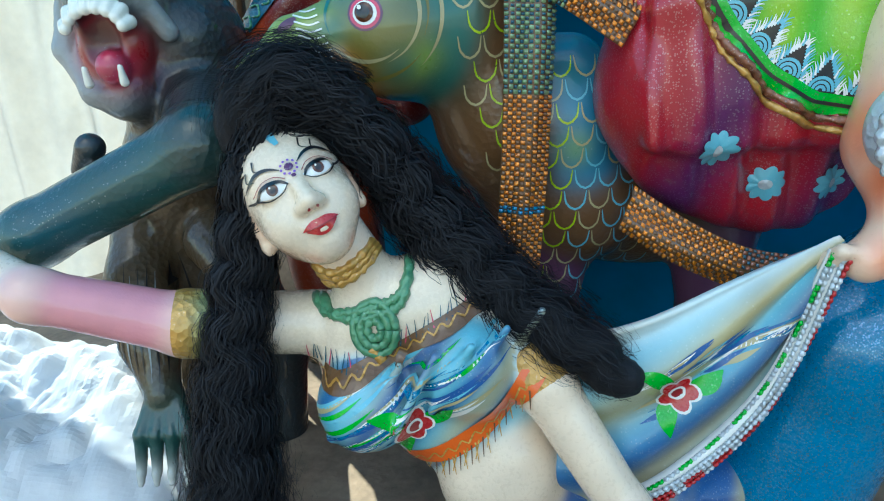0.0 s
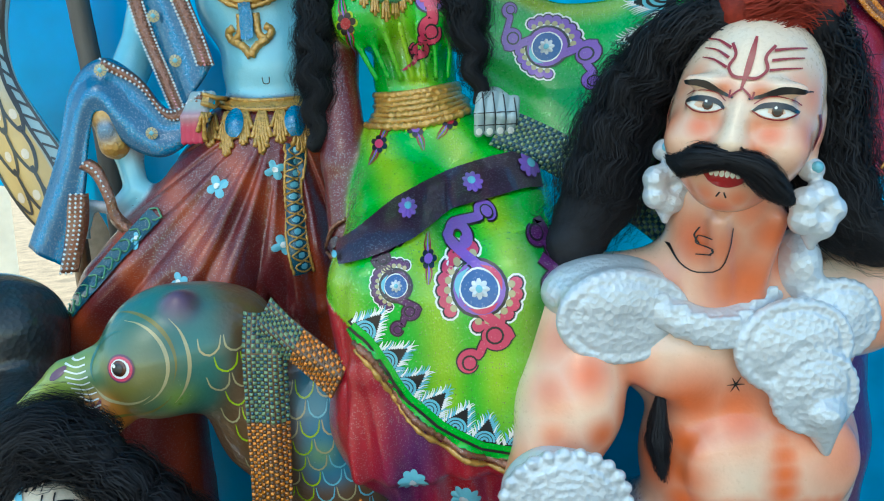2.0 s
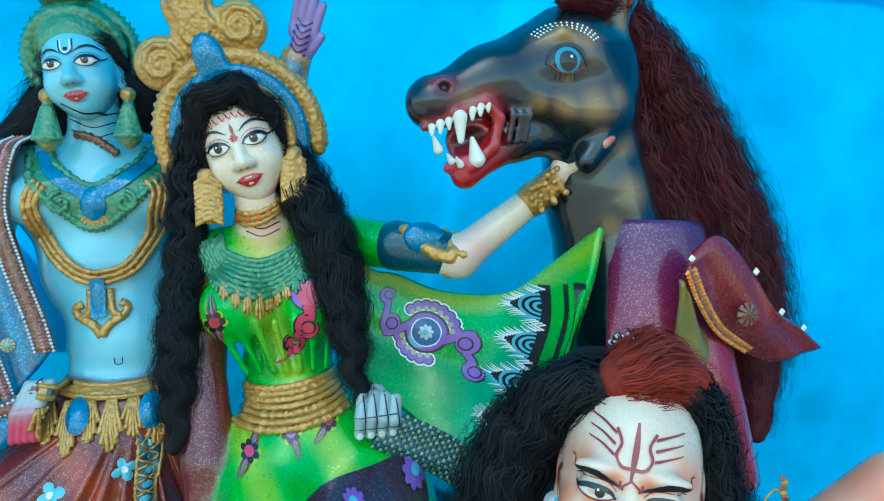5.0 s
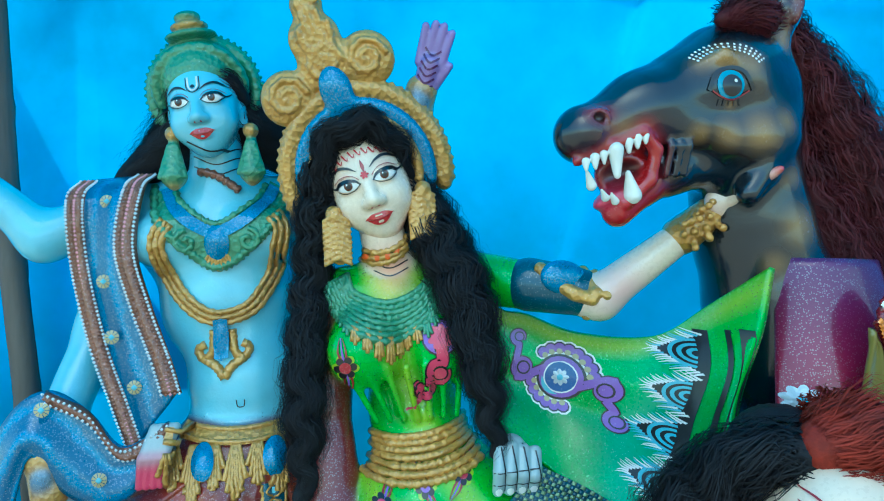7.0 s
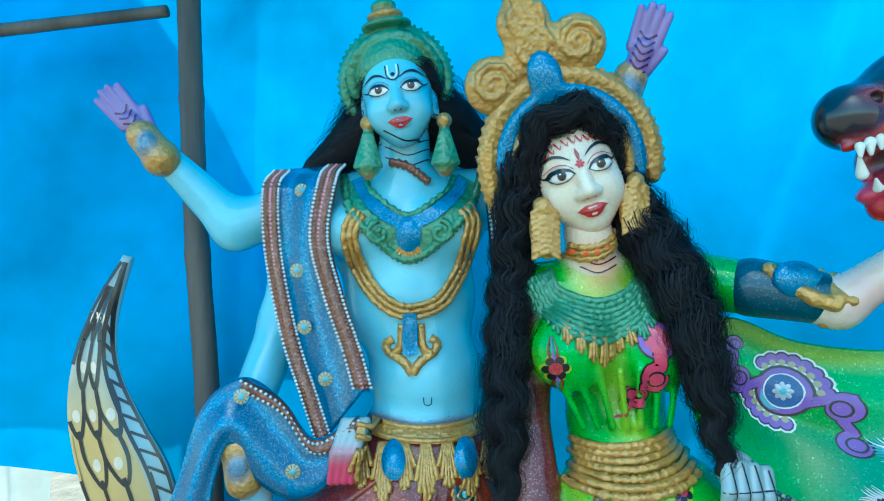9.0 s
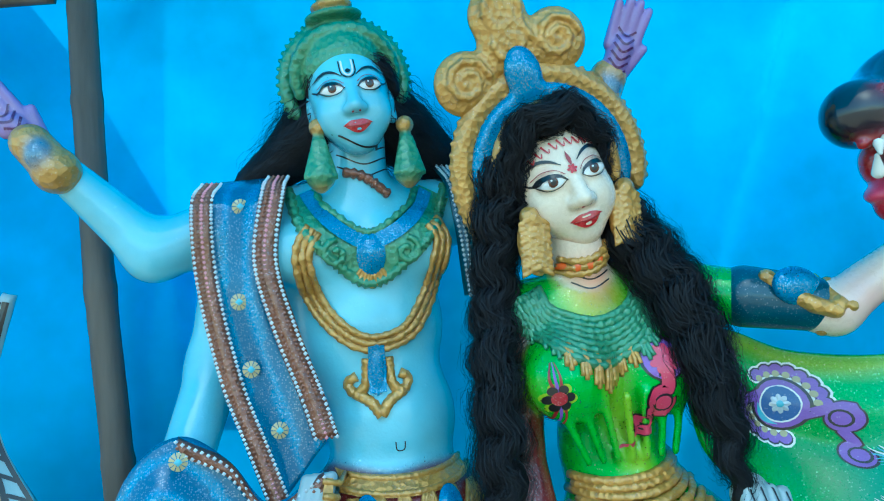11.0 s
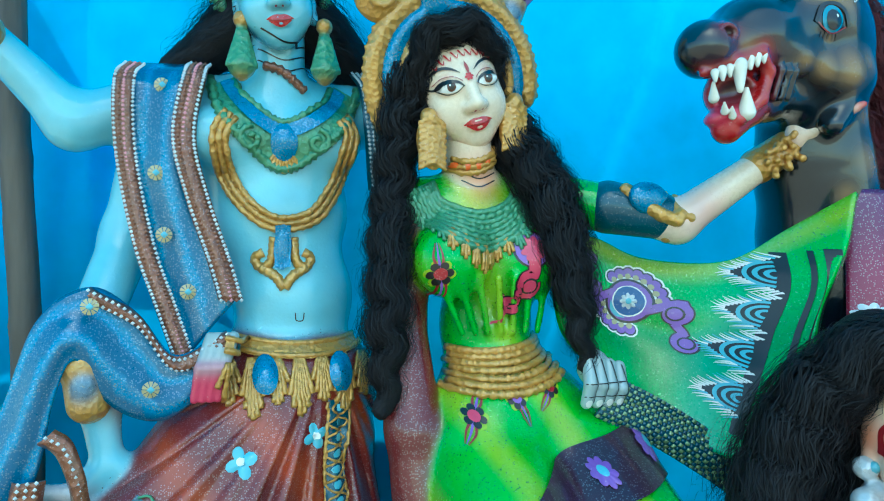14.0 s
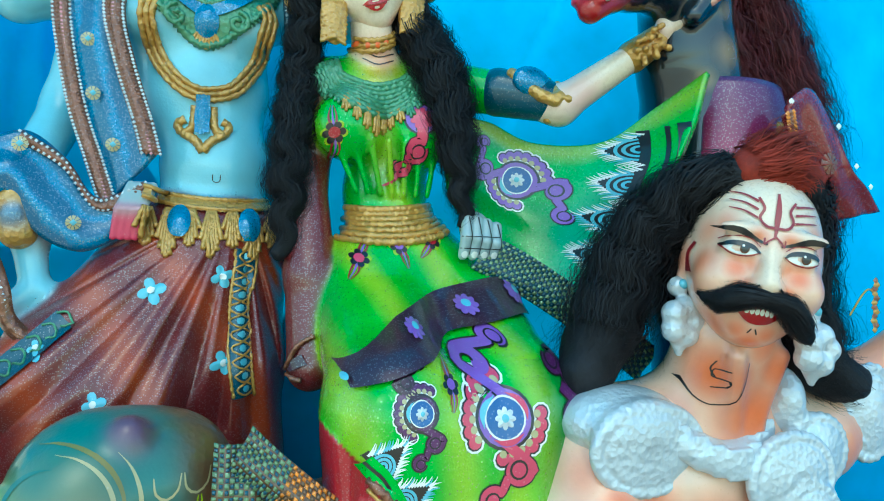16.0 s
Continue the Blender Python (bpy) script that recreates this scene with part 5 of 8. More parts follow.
    fg.stroke([(0.44, 1.415), (0.425, 1.395), (0.405, 1.385)], 0.012, "pink", 0.002, lambda f: 1 - 0.7 * f)
    for x, z, t, col in ((0.350, 1.235, -25, "pink"), (0.425, 1.262, 20, "violet"), (0.495, 1.275, -35, "red")):
        sprig(fg, x, z, 1.0, t, col)
    motif(fg, 0.512, 0.997, 1.0, -4, halo=((95, 215), (265, 370)))
    motif(fg, 0.378, 1.010, 0.58, 6, "plum", "purple", halo=((60, 250),))
    fg.frame_at((0, 0, 0))
    sprig(fg, 0.432, 1.045, 0.8, 0, "violet")
    scroll(fg, 0.615, 1.075, 0.018, 60, "purple", 0.014, -1, (0.635, 1.04))
    scroll(fg, 0.635, 0.995, 0.020, 40, "purple", 0.016, 1, (0.615, 1.04))
    scroll(fg, 0.650, 0.935, 0.018, 20, "purple", 0.014, -1, (0.64, 0.98))
    motif(fg, 0.712, 1.420, 0.95, 52, "violet", "violet", halo=((0, 120), (185, 285)))
    # skirt hem: green bands, black ground and white feathering
    hx = [0.30 + 0.012 * i for i in range(33)]
    hem = lambda d: [(x, float(hem_z(x)) + d) for x in hx]
    flame_edge(fg, [(x, float(hem_z(x)) + 0.024) for x in hx], 1, 0.056, 0.048)
    fg.stroke(hem(0.012), 0.026, "green", 0.0034)
    fg.stroke(hem(0.012), 0.005, "black", 0.0042)
    # feathered edge on the flying end
    ux = smooth_path([(0.905, 1.515), (0.893, 1.44), (0.868, 1.36), (0.838, 1.28), (0.805, 1.19)], 0.012)
    flame_edge(fg, ux.tolist(), -1, 0.078, 0.044)
    fg.stroke((ux + (0.020, 0.002)).tolist(), 0.0035, "black", 0.0018)
    fg.stroke((ux + (0.032, 0.004)).tolist(), 0.0095, "black", 0.0018)
    # painted nails and folds on the fist
    for k in range(4):
        x = 0.550 + 0.021 * k
        fg.blot(x, 1.250, 0.006, 0.007, "white", lift=0.0015, rings=1, n=10)
        for z in (1.262, 1.285):
            fg.stroke([(x - 0.008, z), (x + 0.009, z)], 0.002, "black", 0.0012)
        fg.stroke([(x + 0.010, 1.325), (x + 0.011, 1.25)], 0.0025, "black", 0.0012)
    fg.make("green_goddess_statue", "painted clay statue of a seated goddess in a glittering green sari")
    return fg, hm


G, G_HEAD = green_goddess()


def goddess_ornaments():
    # crown
    inner, blue, flute, rose = Clay(0.0035, 0.003), Clay(0.0035, 0.003), Clay(0.0035, 0.003), Clay(0.0035, 0.003)
    arc = lambda r, y, a0, a1, st, cz=0.025: [(r * math.sin(radians(a)), y, cz + r * 1.08 * math.cos(radians(a))) for a in range(a0, a1, st)]
    inner.limb(arc(0.096, -0.012, -112, 113, 7), 0.010, "gold", 0.003)
    for r in (0.108, 0.120):
        blue.limb(arc(r, 0.006, -112, 113, 7), 0.011, "teal", 0.006)
    blue.ball((0.0, 0.0, 0.185), (0.030, 0.016, 0.045), "teal", 0.012)
    flute.limb(arc(0.146, 0.022, -114, 115, 6), 0.016, "gold", 0.01)
    for a in range(-112, 113, 6):
        x, z = math.sin(radians(a)), math.cos(radians(a))
        flute.limb([(0.132 * x, 0.012, 0.025 + 0.142 * z), (0.163 * x, 0.018, 0.025 + 0.176 * z)], [0.006, 0.0055], "gold", 0.002)
    for x, z, r in ((-0.088, 0.200, 0.052), (0.072, 0.222, 0.052), (-0.006, 0.285, 0.048), (0.0, 0.345, 0.030), (-0.004, 0.235, 0.05)):
        rose.ball((x, 0.020, z), (r, 0.020, r), "gold", 0.014)
        n = 15
        rose.limb([(x + r * 0.72 * (1 - 0.06 * i) * math.cos(i * 0.75), 0.002, z + r * 0.72 * (1 - 0.06 * i) * math.sin(i * 0.75)) for i in range(n)], 0.0055, "gold", 0.002)
    for k in range(-2, 3):
        rose.limb([(0.008 * k, 0.004, 0.235), (0.014 * k, 0.0, 0.335 - 0.008 * k * k)], 0.006, "gold", 0.003)
    thing("gilt_crown", "tall gilt crown with rosettes and a blue glitter band", "crown",
          [("inner_rim", Figure().clay(inner, G_HEAD), ""), ("glitter_band", Figure().clay(blue, G_HEAD), "blue glitter band"), ("fluted_halo", Figure().clay(flute, G_HEAD), ""), ("rosette_crest", Figure().clay(rose, G_HEAD), "")])
    # leaf earrings
    for x, z, s in ((0.294, 1.708, 1), (0.455, 1.750, -1)):
        c = Clay(0.0035, 0.003)
        c.ball((x, 1.300, z), (0.027, 0.012, 0.048), "gold", 0.004, (0, -8 * s, 0))
        for k in range(-4, 5):
            c.limb([(x, 1.288, z + 0.010 * k + 0.006), (x + 0.024, 1.292, z + 0.010 * k - 0.006)], 0.0042, "gold", 0.002)
            c.limb([(x, 1.288, z + 0.010 * k + 0.006), (x - 0.024, 1.292, z + 0.010 * k - 0.006)], 0.0042, "gold", 0.002)
        c.ball((x - 0.004 * s, 1.300, z + 0.048), 0.016, "gold", 0.005)
        thing("leaf_earring", "large gilt leaf-shaped earring on the goddess statue", "earring", [("leaf", Figure().clay(c), "")], "leaf earrings")
    # choker
    ch = G.on()
    for dz in (-0.010, 0.0, 0.010):
        ch.cord([(0.335, 1.683 + dz), (0.36, 1.672 + dz), (0.39, 1.674 + dz), (0.415, 1.688 + dz), (0.424, 1.700 + dz)], 0.0062, "gold", 0.002, 0.3, 0.010)
    bd = G.on()
    for x, z in ((0.350, 1.676), (0.368, 1.672), (0.386, 1.674), (0.402, 1.682)):
        bd.blot(x, z, 0.006, 0.006, "orange", lift=0.007, rings=1, n=8, dome=0.003)
    thing("gold_choker", "beaded gold choker round the goddess statue's neck", "necklace", [("strand", ch, ""), ("bead", bd, "amber beads")])
    # broad collar
    rows, lace = [], G.on()
    for k, f in enumerate(np.linspace(0, 1, 8)):
        pts = [(0.310 - 0.045 * f, 1.642 - 0.02 * f), (0.322 - 0.018 * f, 1.608 - 0.058 * f), (0.377, 1.586 - 0.068 * f), (0.430 + 0.018 * f, 1.600 - 0.055 * f), (0.462 + 0.028 * f, 1.630 - 0.02 * f), (0.480 + 0.022 * f, 1.668 - 0.01 * f)]
        rows.append(("bead_strand", G.on().cord(pts, 0.0065, "green_gold", 0.003, 0.35 if k % 2 else 0.08, 0.008), ""))
    for i in range(17):
        f = i / 16
        x = np.interp(f, [0, 0.3, 0.5, 0.75, 1], [0.268, 0.315, 0.377, 0.448, 0.500])
        z = np.interp(f, [0, 0.3, 0.5, 0.75, 1], [1.608, 1.548, 1.520, 1.545, 1.612])
        d = 0.022 + 0.022 * math.exp(-((f - 0.5) / 0.18) ** 2)
        for k in (-1, 0, 1):
            lace.cord([(x + 0.002 * k, z + 0.006), (x + 0.006 * k + (f - 0.5) * 0.012, z - d + 0.006 * abs(k))], [0.0050, 0.0036], "green_gold" if abs(f - 0.5) > 0.2 else "gold", 0.003)
    thing("lace_collar", "greenish gilt collar of beaded rows with a leafy fringe", "necklace", rows + [("leaf_fringe", lace, "")])
    # belt
    rows = []
    for k in range(7):
        z = 1.355 - 0.0115 * k
        rows.append(("moulding", G.on().cord([(0.335 - 0.003 * k, z - 0.012), (0.38, z - 0.020), (0.44, z - 0.018), (0.50, z - 0.006), (0.535, z + 0.006)], 0.0078, "gold", 0.004, 0.28 if k in (1, 4, 6) else 0.06, 0.009), ""))
    thing("moulded_belt", "wide moulded gilt belt round the goddess statue's waist", "belt", rows)
    # armlet and bangle
    a = Clay(0.0035, 0.004)
    a.limb([(0.655, 1.290, 1.605), (0.735, 1.245, 1.588)], [0.052, 0.046], "teal_dark", 0.004)
    g = Clay(0.0035, 0.004)
    g.limb([(0.745, 1.240, 1.625), (0.750, 1.196, 1.585), (0.745, 1.23, 1.545)], 0.012, "gold", 0.004)
    g.limb([(0.765, 1.230, 1.620), (0.768, 1.190, 1.580), (0.763, 1.225, 1.54)], 0.009, "gold", 0.004)
    g.limb([(0.665, 1.245, 1.635), (0.690, 1.222, 1.605), (0.715, 1.205, 1.585), (0.742, 1.195, 1.575)], 0.013, "gold", 0.004)
    t = Clay(0.0035, 0.004)
    t.ball((0.700, 1.222, 1.616), (0.044, 0.018, 0.032), "teal", 0.004, (0, 12, 0))
    thing("sleeve_armlet", "gilt armlet with blue glitter over a dark teal sleeve", "armlet", [("sleeve_band", Figure().clay(a), ""), ("gilt_rim", Figure().clay(g), ""), ("glitter_boss", Figure().clay(t), "")])
    b = Clay(0.003, 0.003)
    for k in range(5):
        b.limb([(0.905 + 0.011 * k, 1.165 - 0.006 * k, 1.680 + 0.009 * k)] * 2, 0.0345 - 0.0012 * k, "gold", 0.003)
    for k in range(26):
        th = k * 2.4
        b.ball((0.905 + 0.0018 * k + 0.022 * math.cos(th), 1.13 - 0.0010 * k + 0.004 * math.sin(th * 2), 1.680 + 0.0015 * k + 0.026 * math.sin(th)), 0.007, "gold", 0.003)
    thing("gold_bangle", "broad gold bangle on the goddess statue's wrist", "bangle", [("cuff", Figure().clay(b), "")])
    # purple sash with flowers
    sa, ed = G.on(), G.on()
    sp = [(0.250, 1.040), (0.32, 1.068), (0.39, 1.102), (0.46, 1.132), (0.54, 1.155), (0.62, 1.170), (0.675, 1.165)]
    sa.stroke([(0.222, 1.015)] + sp, 0.066, "plum", 0.007, lambda f: min(1, 0.12 + 2.2 * f))
    for d in (0.033, -0.033):
        ed.cord([(0.225, 1.018)] + [(x, z + d) for x, z in sp], 0.005, "copper", 0.007, 0.3, 0.012)
    thing("glitter_sash", "purple glitter sash slung across the goddess statue's lap", "sash", [("band", sa, ""), ("edging", ed, "coppery edging")])
    for x, z, r in ((0.640, 1.175, 0.024), (0.530, 1.150, 0.018), (0.40, 1.115, 0.016), (0.285, 1.05, 0.014)):
        o = G.on()
        o.blot(x, z, r, r, "violet", petals=9, depth=0.25, lift=0.010, dome=0.004)
        e = G.on()
        e.blot(x, z, r * 0.35, r * 0.35, "sky_paint", lift=0.014, dome=0.003, rings=1)
        thing("sash_flower", "violet beaded flower sewn on the purple sash", "flower", [("petals", o, ""), ("eye", e, "")], "flowers on the sash")
    sewn_flower("cloth_flower", G, 0.262, 1.12, 0.024, "sky_paint", 10, "green_gold", "pale teal rosette glued to the maroon cloth")
    for x, z in ((0.385, 0.665), (0.475, 0.605), (0.575, 0.60)):
        sewn_flower("cloth_flower", G, x, z, 0.028, "sky_paint", 9, "silver", "silvery blue rosette glued to the red cloth")
    # sequin trim under the skirt hem
    tr = G.on()
    hx = [0.305 + 0.012 * i for i in range(32)]
    tr.cord([(x, float(hem_z(x)) - 0.008) for x in hx], 0.0065, "copper", 0.001, 0.25, 0.010)
    tr.cord([(x, float(hem_z(x)) - 0.022) for x in hx], 0.0045, "gold", 0.001, 0.35, 0.008)
    thing("sequin_trim", "coppery gold sequin trim along the skirt hem", "trim", [("braid", tr, "")])


goddess_ornaments()


# ---- the horse ----
def horse():
    fg = Figure()
    c = Clay(0.004, 0.006)
    k = "horse"
    c.ball((1.00, 1.12, 1.92), (0.120, 0.085, 0.125), k)
    c.limb([(0.96, 1.12, 1.938), (0.80, 1.085, 1.885), (0.695, 1.065, 1.848)], [0.100, 0.064, 0.044], k, 0.03)
    c.ball((0.682, 1.060, 1.845), (0.040, 0.045, 0.042), k, 0.02)
    c.ball((0.985, 1.065, 1.835), (0.085, 0.040, 0.045), k, 0.03)
    c.ball((0.87, 1.065, 1.85), (0.06, 0.035, 0.03), k, 0.03)
    c.limb([(0.882, 1.042, 1.945), (0.922, 1.030, 1.962), (0.967, 1.037, 1.947), (0.977, 1.045, 1.92)], [0.010, 0.013, 0.012, 0.008], "horse_tan", 0.008)
    c.ball((0.927, 1.060, 1.915), (0.042, 0.035, 0.030), k, 0.015)
    c.limb([(0.96, 1.12, 1.815), (0.85, 1.10, 1.790), (0.800, 1.09, 1.765)], [0.052, 0.040, 0.032], k, 0.02)
    c.limb([(0.800, 1.085, 1.765), (0.745, 1.075, 1.722)], [0.030, 0.026], "mouth", 0.015)
    c.ball((0.765, 1.085, 1.785), (0.050, 0.040, 0.045), "mouth", 0.012)
    c.ball((0.735, 1.045, 1.778), (0.045, 0.030, 0.022), "black", 0.006, (0, -20, 0), True)
    c.limb([(0.668, 1.042, 1.800), (0.722, 1.030, 1.822), (0.775, 1.030, 1.842), (0.800, 1.038, 1.815), (0.790, 1.045, 1.768), (0.748, 1.050, 1.732)], [0.008, 0.009, 0.010, 0.011, 0.011, 0.010], "mouth", 0.006)
    c.ball((0.738, 1.075, 1.745), (0.035, 0.03, 0.016), "pink", 0.008, (0, -25, 0))
    c.ball((0.702, 1.028, 1.866), (0.020, 0.014, 0.015), "mouth", 0.006)
    c.ball((0.700, 1.018, 1.864), (0.010, 0.012, 0.008), "black", 0.003, cut=True)
    for x in (0.822, 0.838, 0.852):
        c.limb([(x, 1.05, 1.865), (x + 0.004, 1.035, 1.82), (x - 0.004, 1.045, 1.775)], 0.006, k, 0.006)
    c.limb([(1.02, 1.15, 1.85), (1.05, 1.17, 1.68), (1.10, 1.17, 1.45)], [0.098, 0.098, 0.13], k, 0.04)
    c.limb([(1.10, 1.19, 1.55), (1.16, 1.18, 1.2), (1.18, 1.16, 0.6), (1.18, 1.16, 0.0)], [0.115, 0.15, 0.14, 0.12], "purple", 0.04)
    c.limb([(1.055, 1.10, 1.99), (1.075, 1.085, 2.06), (1.105, 1.08, 2.125)], [0.030, 0.030, 0.004], k, 0.02)
    c.ball((1.085, 1.055, 2.06), (0.010, 0.012, 0.035), "maroon", 0.006, (0, 15, 0))
    c.limb([(0.972, 1.06, 1.742), (1.0, 1.06, 1.775)], [0.02, 0.02], k, 0.02)
    spots = [((0.98, 1.02, 1.838), 0.042, 0.95), ((0.925, 1.02, 1.835), 0.035, 0.9), ((0.875, 1.03, 1.835), 0.026, 0.7), ((1.03, 1.03, 1.855), 0.03, 0.7), ((1.06, 1.07, 1.77), 0.03, 0.6), ((1.07, 1.07, 1.685), 0.045, 0.75), ((1.02, 1.07, 1.62), 0.03, 0.4), ((1.06, 1.06, 2.00), 0.028, 0.8), ((0.74, 1.03, 1.85), 0.03, 0.4), ((0.93, 1.03, 1.885), 0.012, 0.5)]
    fg.clay(c, tint=airbrush([(p, r * 0.74, q * 0.9) for p, r, q in spots], "horse_tan"))
    # eye
    e = Clay(0.0025, 0.001)
    e.ball((0.927, 1.038, 1.914), (0.036, 0.020, 0.027), "white", 0.002)
    fg.clay(e)
    t = Clay(0.0025, 0.002)
    for x, z, d, r in ((0.676, 1.797, 0.014, 0.007), (0.691, 1.803, 0.016, 0.008), (0.706, 1.808, 0.014, 0.007), (0.726, 1.814, 0.040, 0.013), (0.748, 1.826, 0.016, 0.008), (0.763, 1.832, 0.015, 0.008), (0.777, 1.836, 0.012, 0.007)):
        t.limb([(x, 1.026, z), (x - 0.001, 1.024, z - d)], [r, r * 0.45], "tooth", 0.002)
    for x, z, d, r in ((0.690, 1.762, 0.022, 0.009), (0.758, 1.745, 0.034, 0.015), (0.712, 1.742, 0.012, 0.007), (0.728, 1.736, 0.012, 0.007)):
        t.limb([(x, 1.044, z), (x - 0.010, 1.034, z + d)], [r, r * 0.3], "tooth", 0.002)
    fg.clay(t)
    fg.settle()
    ex, ez = 0.927, 1.914
    fg.blot(ex, ez, 0.024, 0.024, "iris_blue", lift=0.001)
    fg.blot(ex + 0.001, ez - 0.001, 0.017, 0.017, "black", lift=0.0018, rings=2)
    fg.blot(ex + 0.006, ez + 0.005, 0.003, 0.003, "white", lift=0.0024, rings=1, n=8)
    fg.stroke([(ex - 0.039, ez - 0.009), (ex - 0.025, ez + 0.018), (ex, ez + 0.028), (ex + 0.025, ez + 0.020), (ex + 0.041, ez - 0.008)], 0.007, "black", 0.002, None, 0.004)
    fg.stroke([(ex - 0.033, ez - 0.009), (ex - 0.017, ez - 0.018), (ex + 0.005, ez - 0.022), (ex + 0.033, ez - 0.009)], 0.0025, "line_red", 0.002, None, 0.004)
    for r in range(3):
        for i in range(16):
            a = radians(30 + 7.5 * i)
            fg.blot(ex + (0.060 + 0.006 * r) * math.cos(a), ez + 0.014 + (0.046 + 0.006 * r) * math.sin(a), 0.0022, 0.0022, "white", lift=0.001, rings=1, n=6)
    for i in range(5):
        fg.stroke([(ex - 0.020 + 0.009 * i, ez - 0.022), (ex - 0.022 + 0.010 * i, ez - 0.032)], 0.0018, "black", 0.001)

    # cape round the neck
    def cape(u, v):
        a = -0.92 + 2.2 * u
        r = 0.130 + 0.09 * v + 0.010 * math.sin(11 * u + 2 * v) * v
        return (1.130 + r * math.sin(a) * 0.95, 1.165 - r * math.cos(a), 1.632 - 0.020 * u - 0.48 * v)
    fg.sheet(cape, 60, 30, 0.010, lambda u, v: (paint_row("purple") * (1 - min(1, v * 1.5)) + paint_row("red") * min(1, v * 1.5)))
    fg.settle()
    fg.make("horse_statue", "painted clay horse with bared teeth and a purple glitter cape", "statue")

    # the flared maroon collar flap with its sequin edge
    flap, sq, lining = Figure(), Figure(), Figure()
    A = [(1.085, 0.945, 1.530), (1.115, 0.962, 1.480), (1.170, 0.990, 1.420), (1.250, 1.020, 1.375), (1.310, 1.015, 1.350)]
    Bp = [(1.095, 0.945, 1.555), (1.165, 0.955, 1.590), (1.235, 0.960, 1.525), (1.285, 0.960, 1.450), (1.345, 0.975, 1.415), (1.407, 0.997, 1.371)]
    flap.sheet(between(A, Bp), 20, 40, 0.010, lambda u, v: paint_row("red") * (0.25 + 0.2 * u) + paint_row("maroon") * (0.45 - 0.2 * u))
    for d in (0.0, 0.007, 0.014):
        stud_row(sq, [(x + d, y - 0.014, z + 0.4 * d) for x, y, z in A[:4]], 0.007, 0.0062, "copper" if d == 0.007 else "strap_gold")
    beads = []
    for p in (Bp[0], Bp[2], Bp[3], Bp[4]):
        bd = Figure()
        stud_row(bd, [(p[0], p[1] - 0.012, p[2]), (p[0] + 0.001, p[1] - 0.012, p[2])], 0.01, 0.007, "white")
        beads.append(("bead", bd, "white bead"))
    lining.sheet(between([(1.084, 0.953, 1.520), (1.080, 0.970, 1.420), (1.080, 0.975, 1.350)], [(1.095, 0.958, 1.500), (1.150, 0.990, 1.425), (1.235, 1.022, 1.372)]), 8, 14, 0.006, lambda u, v: paint_row("bird_olive"))
    thing("collar_flap", "flared dark red velvet collar flap with gold sequin edging", "collar", [("velvet", flap, ""), ("sequin_edge", sq, "gold sequins"), ("lining", lining, "yellow lining")] + beads)
    sewn_flower("cloth_flower", fg, 1.020, 1.40, 0.026, "silver", 9, "sky_paint", "silver beaded flower sewn on the purple cape")
    ro = Figure()
    for i in range(9):
        a = i * 0.698
        ro.add([(1.215, 0.945, 1.450), (1.215 + 0.022 * math.cos(a), 0.950, 1.450 + 0.022 * math.sin(a)), (1.215 + 0.022 * math.cos(a + 0.5), 0.950, 1.450 + 0.022 * math.sin(a + 0.5))], [(0, 1, 2)], paint_row("copper"))
    thing("velvet_rosette", "coppery rosette sewn on the red velvet flap", "flower", [("petals", ro, "")])


horse()


